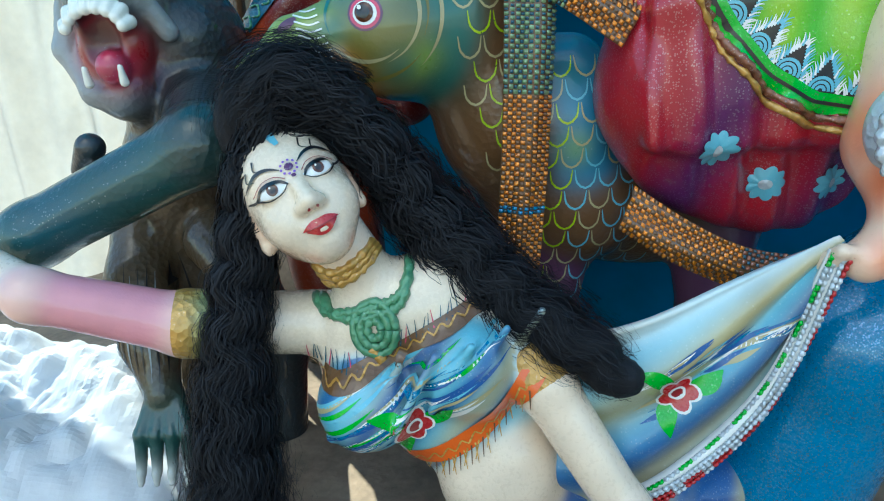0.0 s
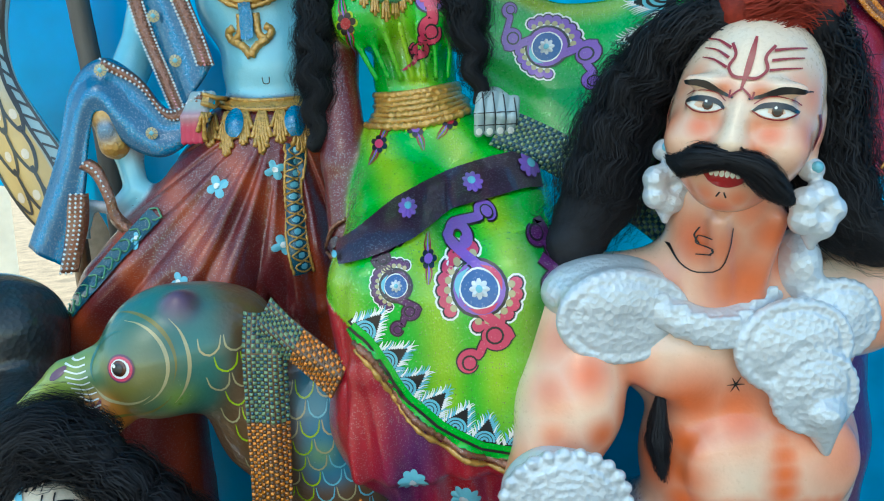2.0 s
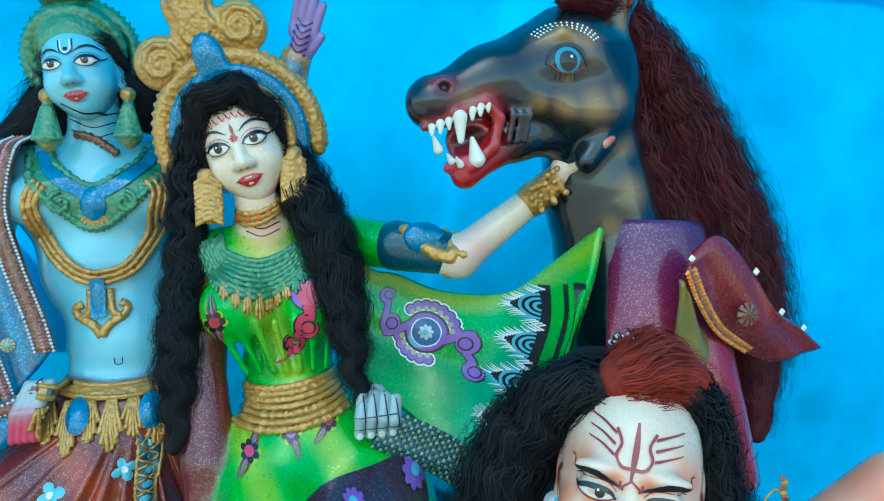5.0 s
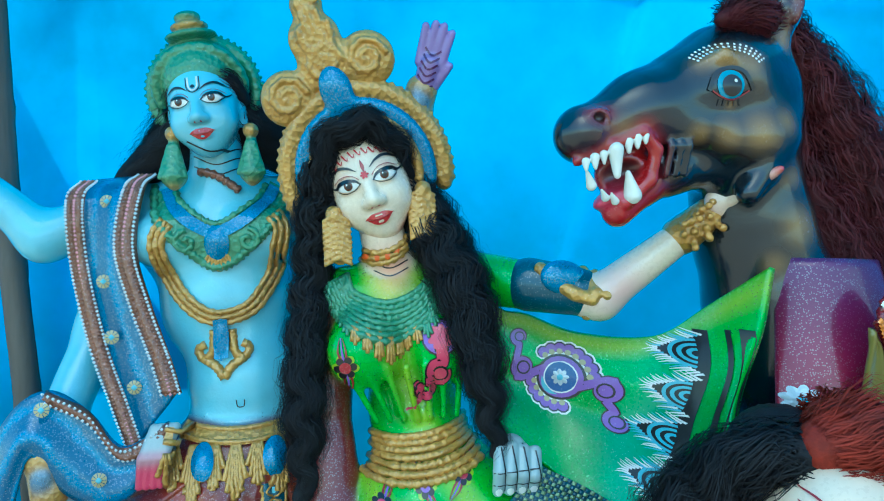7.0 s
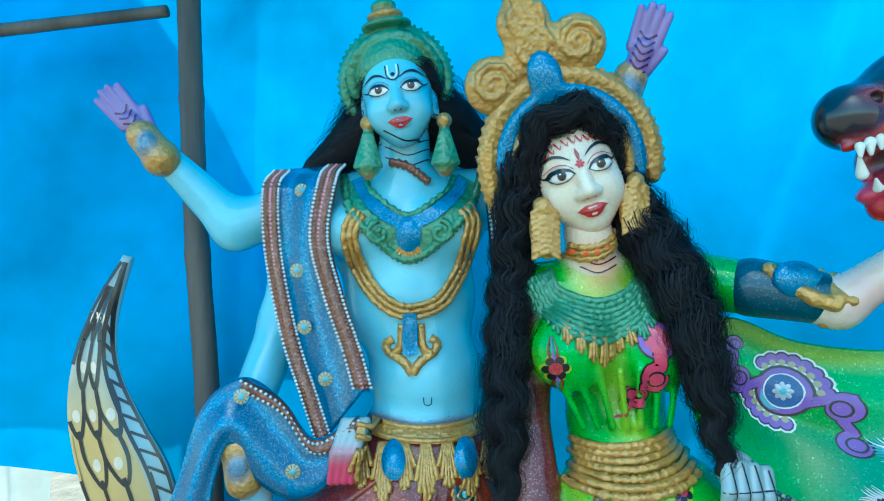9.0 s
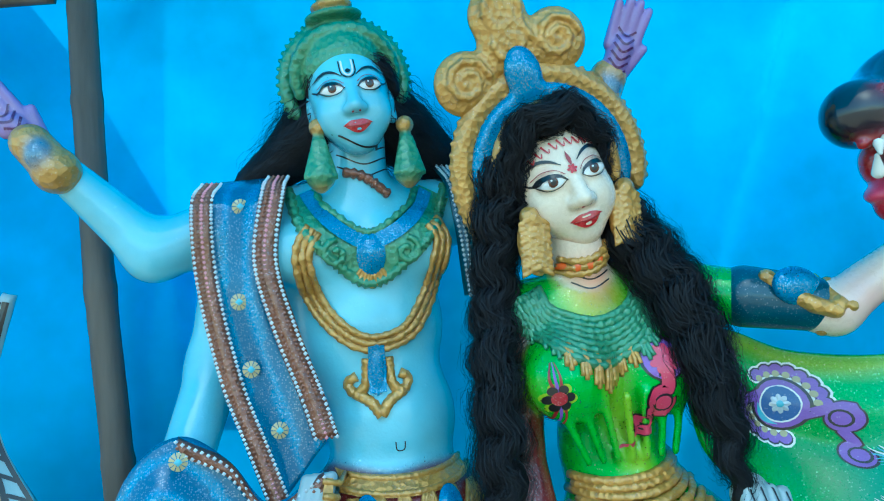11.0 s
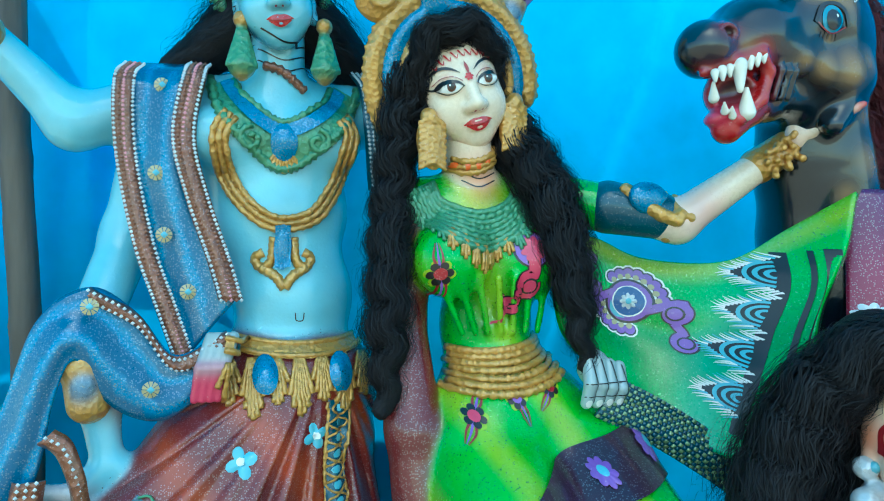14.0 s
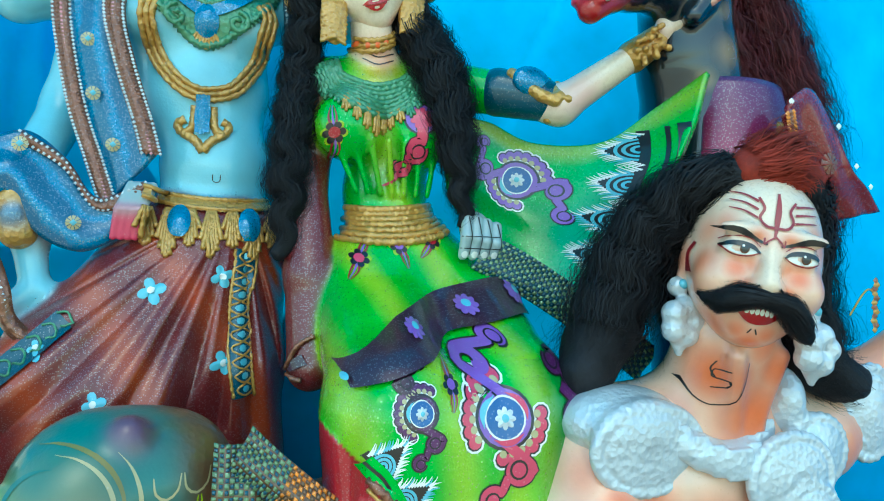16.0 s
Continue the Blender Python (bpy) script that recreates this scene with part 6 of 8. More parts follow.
# ---- the moustached man ----
def strong_man():
    fg = Figure()
    c = Clay(0.005, 0.012)
    sk = "cream"
    c.ball((0.92, 0.95, 0.90), (0.20, 0.12, 0.15), sk)
    c.ball((0.835, 0.872, 0.875), (0.105, 0.052, 0.075), sk, 0.025, (0, 12, 0))
    c.ball((1.00, 0.860, 0.875), (0.100, 0.052, 0.075), sk, 0.025, (0, -12, 0))
    c.ball((0.965, 0.925, 0.68), (0.185, 0.122, 0.20), sk, 0.04)
    for sx in (0.90, 1.03):
        c.ball((sx, 0.838, 0.70), (0.075, 0.030, 0.075), sk, 0.02)
        c.ball((sx, 0.842, 0.57), (0.070, 0.026, 0.060), sk, 0.02)
    c.limb([(0.71, 0.96, 0.955), (1.13, 0.93, 0.945)], 0.082, sk, 0.05)
    c.limb([(0.90, 0.93, 0.97), (0.895, 0.870, 1.12)], [0.092, 0.080], sk, 0.04)
    for sx in (0.85, 0.94):
        c.limb([(sx, 0.80, 1.10), (0.5 * (sx + 0.895), 0.835, 0.985)], [0.012, 0.014], sk, 0.02)
    c.limb([(0.69, 0.94, 0.93), (0.65, 0.90, 0.80), (0.60, 0.86, 0.67)], [0.086, 0.082, 0.062], sk, 0.03)
    c.ball((0.665, 0.86, 0.82), (0.05, 0.045, 0.08), sk, 0.03)
    c.limb([(0.60, 0.86, 0.67), (0.585, 0.78, 0.57), (0.525, 0.785, 0.535)], [0.062, 0.046, 0.030], sk, 0.03)
    for k in range(4):
        c.limb([(0.525, 0.775 + 0.012 * k, 0.545 - 0.01 * k), (0.488, 0.775 + 0.012 * k, 0.55 - 0.014 * k), (0.482, 0.80, 0.535 - 0.012 * k)], 0.010, sk, 0.005)
    c.limb([(1.14, 0.93, 0.935), (1.32, 0.96, 1.0), (1.46, 0.90, 1.14)], [0.085, 0.068, 0.05], sk, 0.04)
    c.ball((0.94, 0.95, 0.38), (0.18, 0.12, 0.09), "teal", 0.02)
    c.limb([(0.82, 0.97, 0.47), (0.66, 1.00, 0.33), (0.56, 1.03, 0.0)], [0.13, 0.135, 0.14], "teal", 0.05)
    c.limb([(1.02, 0.96, 0.48), (1.10, 0.96, 0.25), (1.08, 0.98, 0.0)], [0.13, 0.12, 0.10], "teal", 0.05)
    spots = [((0.83, 0.83, 0.805), 0.05, 0.8), ((0.90, 0.82, 0.80), 0.04, 0.8), ((1.00, 0.81, 0.80), 0.055, 0.8), ((0.918, 0.80, 0.66), 0.03, 0.75), ((0.918, 0.82, 0.74), 0.03, 0.7), ((0.918, 0.82, 0.58), 0.03, 0.7),
             ((0.865, 0.81, 0.698), 0.022, 0.7), ((0.965, 0.81, 0.698), 0.022, 0.7), ((0.865, 0.81, 0.625), 0.022, 0.6), ((0.965, 0.81, 0.625), 0.022, 0.6), ((0.79, 0.87, 0.70), 0.05, 0.85), ((1.06, 0.86, 0.72), 0.05, 0.8),
             ((0.755, 0.88, 0.86), 0.035, 0.8), ((0.72, 0.86, 0.80), 0.03, 0.7), ((0.735, 0.88, 0.92), 0.03, 0.6), ((0.62, 0.82, 0.75), 0.03, 0.6), ((0.57, 0.84, 0.69), 0.04, 0.85), ((0.64, 0.81, 0.66), 0.035, 0.7), ((0.60, 0.75, 0.60), 0.03, 0.6), ((0.62, 0.86, 0.92), 0.03, 0.5),
             ((0.83, 0.83, 1.07), 0.035, 0.8), ((0.96, 0.83, 1.05), 0.04, 0.9), ((0.90, 0.80, 1.0), 0.05, 0.8), ((0.975, 0.84, 1.12), 0.03, 0.7), ((0.895, 0.79, 1.115), 0.025, 0.6), ((1.15, 0.86, 0.93), 0.04, 0.6), ((1.36, 0.92, 1.02), 0.06, 0.8), ((1.44, 0.88, 1.10), 0.06, 0.9), ((0.78, 0.86, 1.0), 0.04, 0.5), ((0.665, 0.82, 0.875), 0.028, 0.7), ((0.615, 0.84, 0.84), 0.025, 0.6), ((0.70, 0.84, 0.73), 0.03, 0.8), ((0.585, 0.74, 0.55), 0.025, 0.7), ((0.54, 0.76, 0.545), 0.02, 0.6), ((0.93, 0.82, 0.87), 0.022, 0.7), ((0.90, 0.80, 0.93), 0.03, 0.3), ((1.08, 0.84, 0.84), 0.04, 0.6)]
    fg.clay(c, tint=airbrush([(p, r * 1.8, min(0.95, k * 1.3)) for p, r, k in [q for q in spots if not (0.84 < q[0][0] < 0.99 and q[0][2] < 0.77)] + [((0.80 + 0.035 * i, 0.815 - 0.012 * math.sin(i * 0.45), 0.792 - 0.010 * math.sin(i * 0.45)), 0.017, 0.95) for i in range(8)] + [((0.965, 0.80, 0.55 + 0.030 * i), 0.019, 0.75) for i in range(8)] + [((0.825, 0.85, 0.54 + 0.05 * i), 0.030, 0.95) for i in range(5)] + [((0.85 + 0.03 * i, 0.81, 0.632), 0.018, 0.7) for i in range(8)] + [((0.86, 0.80, 1.06), 0.030, 0.6), ((0.93, 0.80, 1.08), 0.030, 0.7), ((0.60, 0.80, 0.78), 0.02, 0.8), ((0.68, 0.82, 0.78), 0.02, 0.8), ((0.64, 0.80, 0.60), 0.03, 0.9), ((0.56, 0.80, 0.63), 0.03, 0.8)]], "orange"))
    hm = at(0.892, 0.822, 1.243, roll=-10, yaw=-31, pitch=3, s=1.25)
    m = np.array(hm)
    w = lambda x, y, z: tuple(m[:3, :3] @ np.array((x, y, z)) + m[:3, 3])
    hs = [(w(e * x, y, z), r, q) for e in (-1, 1) for x, y, z, r, q in ((0.034, -0.083, -0.006, 0.015, 0.75), (0.024, -0.090, -0.028, 0.014, 0.8), (0.016, -0.086, 0.034, 0.010, 0.65), (0.058, -0.055, -0.012, 0.022, 0.8), (0.056, -0.060, 0.045, 0.016, 0.55), (0.020, -0.080, -0.082, 0.018, 0.8))]
    hs += [(w(0.05, -0.05, -0.03), 0.03, 0.6), (w(-0.05, -0.05, -0.03), 0.03, 0.7), (w(0.02, -0.08, 0.0), 0.012, 0.7), (w(-0.02, -0.08, 0.0), 0.012, 0.7), (w(0.0, -0.07, -0.095), 0.022, 0.8), (w(0.04, -0.05, -0.08), 0.03, 0.7), (w(-0.04, -0.05, -0.08), 0.03, 0.7), (w(0.06, -0.04, 0.03), 0.02, 0.6), (w(-0.06, -0.04, 0.03), 0.02, 0.5), (w(-0.078, 0.0, -0.01), 0.02, 0.6), (w(0.078, 0.0, -0.01), 0.02, 0.6)]
    fg.clay(head_clay(sk, jaw=1.12, shade=sk, brute=True), hm, tint=airbrush([(p, r * 1.55, min(0.92, k * 1.15)) for p, r, k in hs], "orange"))
    fg.settle()
    s = 1.25
    face_paint(fg, hm, s, brute=True, liner=False, look_side=0.003)
    # trident on the brow
    ln = lambda p, wd, sh=None: fg.stroke([(x * s, z * s) for x, z in p], wd * s, "line_red", 0.0022, sh, 0.003)
    ln([(0.001, 0.088), (0.001, 0.066), (0.0, 0.048), (-0.001, 0.036)], 0.0065, lambda f: 0.35 + 0.65 * math.sin(math.pi * min(0.98, max(0.02, f))))
    for e in (-1, 1):
        ln([(0.0, 0.046), (e * 0.012, 0.047), (e * 0.018, 0.056), (e * 0.014, 0.068), (e * 0.020, 0.080)], 0.003)
        ln([(0.0, 0.036), (e * 0.007, 0.030), (e * 0.010, 0.026), (e * 0.011, 0.034)], 0.002)
        for k in range(3):
            z = 0.058 + 0.010 * k
            ln([(e * 0.020, z - 0.003), (e * 0.034, z + (0.004 if e < 0 else 0.0)), (e * 0.048, z + (0.002 if e > 0 else 0.006))], 0.0030, lambda f: 1 - 0.6 * f)
    # mouth with teeth
    fg.stroke([(-0.024 * s, -0.052 * s), (0, -0.056 * s), (0.026 * s, -0.052 * s)], 0.020 * s, "mouth", 0.0022, lambda f: max(0.1, math.sin(math.pi * f)), 0.003)
    for k in range(6):
        fg.blot((-0.0125 + 0.005 * k) * s, -0.051 * s, 0.0024 * s, 0.0042 * s, "tooth", lift=0.0032, rings=1, n=8)
    fg.stroke([(-0.005 * s, -0.078 * s), (-0.002 * s, -0.072 * s)], 0.002, "black", 0.002)
    fg.stroke([(0.005 * s, -0.078 * s), (0.002 * s, -0.072 * s)], 0.002, "black", 0.002)
    for e in (-1, 1):
        fg.stroke([(e * 0.010 * s, -0.020 * s), (e * 0.016 * s, -0.026 * s), (e * 0.012 * s, -0.032 * s)], 0.0025, "black", 0.002, None, 0.003)
        fg.stroke([(e * 0.074 * s, 0.016 * s), (e * 0.078 * s, 0.0), (e * 0.075 * s, -0.022 * s)], 0.003, "line_red", 0.0015, None, 0.004)
    # lines on throat and breast
    fg.frame_at((0.0, 0.0, 0.0))
    fg.stroke([(0.812, 1.095), (0.812, 1.060), (0.820, 1.032), (0.838, 1.020), (0.857, 1.030), (0.866, 1.060), (0.868, 1.092)], 0.0020, "black", 0.0015)
    fg.stroke([(0.843, 1.076), (0.834, 1.079), (0.833, 1.067), (0.845, 1.061), (0.845, 1.051), (0.834, 1.049)], 0.0018, "black", 0.0015, None, 0.004)
    fg.stroke([(0.834, 1.092), (0.830, 1.079), (0.836, 1.066)], 0.0017, "black", 0.0015, None, 0.004)
    for k in range(6):
        th = k * 1.05
        fg.stroke([(0.895, 0.842), (0.895 + 0.014 * math.cos(th), 0.842 + 0.014 * math.sin(th))], 0.003, "black", 0.0015, lambda f: 1 - 0.7 * f, 0.004)
    fg.make("moustached_man_statue", "painted clay statue of a muscular bare-chested man in a teal wrap")
    return fg, hm


M, M_HEAD = strong_man()


def man_ornaments():
    m = np.array(M_HEAD)
    w = lambda x, y, z: m[:3, :3] @ np.array((x, y, z)) + m[:3, 3]
    # silver shoulder collar: overlapping ruffled lobes
    c = Clay(0.004, 0.004)
    rng = random.Random(8)
    def lobe(cl, x, y, z, rx, rz, n, tilt=0):
        cl.ball((x, y, z), (rx, 0.020, rz), "silver", 0.01, (0, tilt, 0))
        for i in range(n):
            a = 2 * math.pi * i / n
            cl.ball((x + rx * 0.97 * math.cos(a), y - 0.004, z + rz * 0.97 * math.sin(a)), 0.0095, "silver", 0.005)
        for r in (0.25, 0.42, 0.58, 0.74):
            cl.limb([(x + r * rx * math.cos(t), y - 0.020 + 0.012 * r, z + r * rz * math.sin(t)) for t in np.linspace(0.3, 3.4 + rng.random(), 9)], 0.0042, "silver", 0.004)
    lobe(c, 0.725, 0.848, 0.955, 0.098, 0.068, 44)
    c.ball((0.715, 0.905, 0.985), (0.105, 0.075, 0.058), "silver", 0.02)
    left = Figure().clay(c)
    c = Clay(0.004, 0.004)
    for i in range(8):
        f = i / 7
        c.ball((0.775 + 0.17 * f, 0.855 - 0.03 * math.sin(math.pi * f), 0.972 - 0.035 * math.sin(math.pi * f)), (0.036, 0.024, 0.026), "silver", 0.012)
        for k in range(3):
            c.limb([(0.77 + 0.17 * f + 0.008 * k, 0.832 - 0.03 * math.sin(math.pi * f), 0.990 - 0.035 * math.sin(math.pi * f)), (0.775 + 0.17 * f + 0.008 * k, 0.835 - 0.03 * math.sin(math.pi * f), 0.945 - 0.035 * math.sin(math.pi * f))], 0.0042, "silver", 0.003)
    mid = Figure().clay(c)
    c = Clay(0.004, 0.004)
    lobe(c, 0.970, 0.808, 0.905, 0.085, 0.070, 34)
    lobe(c, 1.050, 0.832, 0.935, 0.062, 0.060, 26)
    lobe(c, 1.000, 0.800, 0.835, 0.062, 0.062, 26)
    c.limb([(1.012, 0.800, 0.80), (1.026, 0.802, 0.735)], [0.036, 0.008], "silver", 0.01)
    c.ball((1.0, 0.86, 1.02), (0.035, 0.045, 0.055), "silver", 0.02)
    right = Figure().clay(c)
    thing("silver_collar", "ruffled silver moulded shoulder collar over the bare chest", "collar", [("shoulder_plate", left, ""), ("ruffled_band", mid, ""), ("breast_plate", right, "")])
    # armlets
    for x, y, z, rx, rz, t in ((0.615, 0.778, 0.690, 0.098, 0.085, 10), (1.215, 0.860, 0.985, 0.06, 0.085, -10)):
        c = Clay(0.004, 0.004)
        c.ball((x, y + 0.035, z), (rx * 0.95, 0.05, rz * 0.9), "silver", 0.01, (0, t, 0))
        lobe(c, x, y + 0.004, z, rx, rz, 24, t)
        thing("silver_armlet", "pebbled silver moulded armlet on the man's upper arm", "armlet", [("plate", Figure().clay(c), "")], "silver armlets")
    # earrings
    for e in (-1, 1):
        p = w(e * 0.080, -0.002, -0.045)
        c = Clay(0.0035, 0.003)
        c.ball(tuple(p), 0.017, "silver", 0.004)
        q = p - np.array((0, 0.006, 0.055))
        for k in range(5):
            a = k * 1.257
            c.ball((q[0] + 0.020 * math.cos(a), q[1] - 0.008, q[2] + 0.022 * math.sin(a)), 0.021, "silver", 0.006)
        c.limb([tuple(q - np.array((0, 0, 0.02))), tuple(q - np.array((0, 0, 0.052)))], [0.022, 0.006], "silver", 0.006)
        stone = Clay(0.0035, 0.003)
        stone.ball(tuple(p + np.array((0, -0.012, 0.004))), 0.009, "sky_paint", 0.003)
        thing("silver_earring", "silver lobed drop earring on the moustached man", "earring", [("drop", Figure().clay(c), ""), ("stud", Figure().clay(stone), "pale blue stud")], "silver earrings")
    # moustache of fibre
    W = lambda x, y, z: tuple(w(x, y, z))
    wig("moustache", "thick black fibre moustache on the man statue's lip", HAIR,
        [([W(0.002, -0.104, -0.034), W(-0.024, -0.098, -0.036), W(-0.044, -0.082, -0.048), W(-0.066, -0.064, -0.044)], [0.013, 0.020, 0.019, 0.005]),
         ([W(-0.002, -0.104, -0.034), W(0.024, -0.098, -0.038), W(0.046, -0.082, -0.056), W(0.066, -0.062, -0.074)], [0.013, 0.021, 0.021, 0.010])], "moustache", 500, 0.001, 0.005, 0.0007, 11, 0.03)
    pin, gem = Figure(), Figure()
    pin.tube(smooth_path([(1.085, 0.80, 1.165), (1.10, 0.79, 1.20), (1.115, 0.79, 1.21), (1.125, 0.79, 1.205)], 0.004), 0.0018, "gold")
    for k in range(12):
        stud_row(gem, [(1.130 + 0.006 * math.sin(2 * k), 0.79, 1.225 - 0.0075 * k), (1.131, 0.79, 1.225 - 0.0075 * k)], 0.02, 0.006, "gold" if k % 2 else "copper")
    thing("hair_ornament", "dangling gold sequin ornament caught in the hair", "ornament", [("wire", pin, ""), ("sequin", gem, "")])


man_ornaments()


# ---- the giant bird ----
def big_bird():
    fg = Figure()
    c = Clay(0.0045, 0.008)
    c.ball((-0.055, 1.11, 0.870), (0.135, 0.115, 0.125), "bird_teal")
    c.ball((-0.085, 1.05, 0.855), (0.085, 0.07, 0.09), "bird_olive", 0.04)
    c.limb([(0.03, 1.14, 0.88), (0.12, 1.18, 0.70), (0.20, 1.24, 0.58)], [0.10, 0.125, 0.15], ["bird_brown", "bird_brown"], 0.05)
    c.ball((0.40, 1.34, 0.58), (0.32, 0.24, 0.20), "bird_brown", 0.06)
    c.ball((0.22, 1.13, 0.70), (0.075, 0.08, 0.14), "bird_blue", 0.05)
    c.ball((0.23, 1.15, 0.55), (0.10, 0.08, 0.10), "bird_brown", 0.05)
    c.limb([(-0.145, 1.06, 0.855), (-0.225, 1.035, 0.845), (-0.305, 1.015, 0.812)], [0.060, 0.038, 0.007], "beak_green", 0.01)
    c.limb([(-0.14, 1.05, 0.81), (-0.185, 1.01, 0.765), (-0.180, 0.99, 0.69)], [0.055, 0.042, 0.010], "beak_orange", 0.01)
    c.ball((-0.02, 1.05, 0.960), (0.028, 0.028, 0.034), "bird_purple", 0.02)
    for x in (0.19, 0.50):
        c.limb([(x, 1.20, 0.50), (x - 0.02, 1.16, 0.30), (x, 1.2, 0.0)], [0.09, 0.05, 0.045], "bird_purple", 0.03)
    spots = [((-0.02, 1.0, 0.80), 0.03, 0.6), ((0.21, 1.05, 0.66), 0.03, 0.4)]
    fg.clay(c, tint=lambda V, C: airbrush([((-0.13, 1.0, 0.93), 0.06, 0.8), ((-0.16, 1.0, 0.86), 0.03, 0.7), ((-0.06, 1.0, 0.80), 0.035, 0.6), ((0.0, 1.01, 0.77), 0.05, 0.5), ((0.2, 1.05, 0.78), 0.04, 0.6)], "bird_teal")(V, airbrush(spots, "lime")(V, C)))
    fg.settle()
    eu, ev = -0.106, 0.877
    for r, col, lf in ((0.026, "bird_purple", 0.0012), (0.0225, "pink", 0.0018), (0.0175, "white", 0.0024)):
        fg.blot(eu, ev, r, r * 0.95, col, lift=lf, rings=3)
    fg.blot(eu - 0.001, ev + 0.001, 0.0135, 0.0135, "iris", lift=0.003, dome=0.004)
    fg.blot(eu - 0.001, ev + 0.001, 0.009, 0.009, "black", lift=0.0066, dome=0.002, rings=1)
    fg.blot(eu - 0.005, ev + 0.006, 0.003, 0.003, "white", lift=0.0095, rings=1, n=8)
    for r, a0, a1, col in ((0.062, 1.6, 3.6, "bird_teal"), (0.078, -1.2, 1.6, "sand"), (0.070, 3.6, 5.4, "sand"), (0.090, -0.4, 1.9, "bird_olive"), (0.098, 3.9, 5.6, "bird_olive"), (0.11, -0.8, 0.8, "sand")):
        fg.stroke([(eu + r * math.cos(t), ev + r * 0.95 * math.sin(t)) for t in np.linspace(a0, a1, 9)], 0.006, col, 0.0008, lambda f: math.sin(math.pi * min(0.97, max(0.03, f))))
    # hatching where the beak meets the face
    for i in range(19):
        f = i / 18
        x, z = np.interp(f, [0, 0.35, 0.7, 1], [-0.205, -0.185, -0.155, -0.135]), 0.905 - 0.175 * f
        fg.stroke([(x - 0.022, z + 0.006), (x, z), (x + 0.016, z + 0.004)], 0.0026, "white", 0.0012, None, 0.005)
    fg.blot(-0.225, 0.868, 0.016, 0.007, "bird_purple", turn=35, lift=0.0012)
    fg.blot(-0.165, 0.79, 0.012, 0.034, "maroon", turn=-18, petals=5, depth=0.4, lift=0.001)
    # scales: painted arcs in rows
    rng = random.Random(3)
    for row in range(15):
        for k in range(9):
            z = 0.90 - 0.036 * row
            x = 0.035 + 0.040 * k + (0.02 if row % 2 else 0) + 0.004 * row
            if z > 0.80 and x > 0.12 or x > 0.36 or (x < 0.02 + 0.30 * (0.9 - z) - 0.02):
                continue
            col = "sand" if rng.random() < 0.55 else ("lime" if x < 0.2 else "sky_paint")
            fg.stroke([(x - 0.018, z + 0.012), (x - 0.014, z - 0.010), (x, z - 0.020), (x + 0.014, z - 0.010), (x + 0.018, z + 0.012)], 0.0038, col, 0.001, lambda f: 0.35 + 0.65 * math.sin(math.pi * f), 0.006)
    fg.make("bird_statue", "painted clay giant bird with scaly painted feathers and a hooked beak")
    return fg


BIRD = big_bird()


def straps():
    pale = lambda v: ("strap_pale", "teal_dark") if v < 0.34 else (("teal", "teal_dark") if 0.645 < v < 0.675 else ("strap_gold", "bird_brown"))
    L = [(0.098, 1.045, 0.950), (0.096, 1.015, 0.88), (0.090, 1.015, 0.75), (0.082, 1.02, 0.60), (0.062, 1.03, 0.38)]
    bk = Figure()
    s = woven(Figure(), L, [(x + 0.074, y + 0.004, z - 0.006) for x, y, z in L], 10, 84, half=pale, back=bk)
    thing("woven_strap", "gold and teal basket-woven strap hanging over the bird's neck", "strap", [("backing", bk, ""), ("weave", s, "")], "woven straps")
    L = [(0.150, 1.03, 0.975), (0.205, 1.00, 0.93), (0.285, 0.965, 0.865)]
    bk = Figure()
    s = woven(Figure(), L, [(x - 0.030, y - 0.004, z - 0.055) for x, y, z in L], 10, 26, half=lambda v: ("strap_pale", "teal_dark") if v < 0.45 else ("strap_gold", "bird_brown"), back=bk)
    thing("woven_strap", "slanting gold and teal woven strap beside the skirt", "strap", [("backing", bk, ""), ("weave", s, "")], "woven straps")
    L = [(0.285, 0.985, 0.605), (0.36, 0.955, 0.555), (0.45, 0.945, 0.510), (0.56, 0.945, 0.485)]
    bk = Figure()
    s = woven(Figure(), L, [(x - 0.022, y, z - 0.062) for x, y, z in L], 10, 44, half=lambda v: ("strap_gold", "bird_brown") if v < 0.6 else ("copper", "teal_dark"), back=bk)
    thing("woven_strap", "gold woven strap along the red cloth's lower edge", "strap", [("backing", bk, ""), ("weave", s, "")], "woven straps")
    L = [(0.615, 1.215, 1.290), (0.72, 1.19, 1.235), (0.85, 1.14, 1.145), (0.93, 1.10, 1.075)]
    bk = Figure()
    s = woven(Figure(), L, [(x - 0.045, y - 0.002, z - 0.065) for x, y, z in L], 11, 48, cols=("strap_pale", "teal_dark"), back=bk)
    thing("woven_strap", "dark teal sequin-woven band below the flying sari end", "strap", [("backing", bk, ""), ("weave", s, "")], "woven straps")


straps()


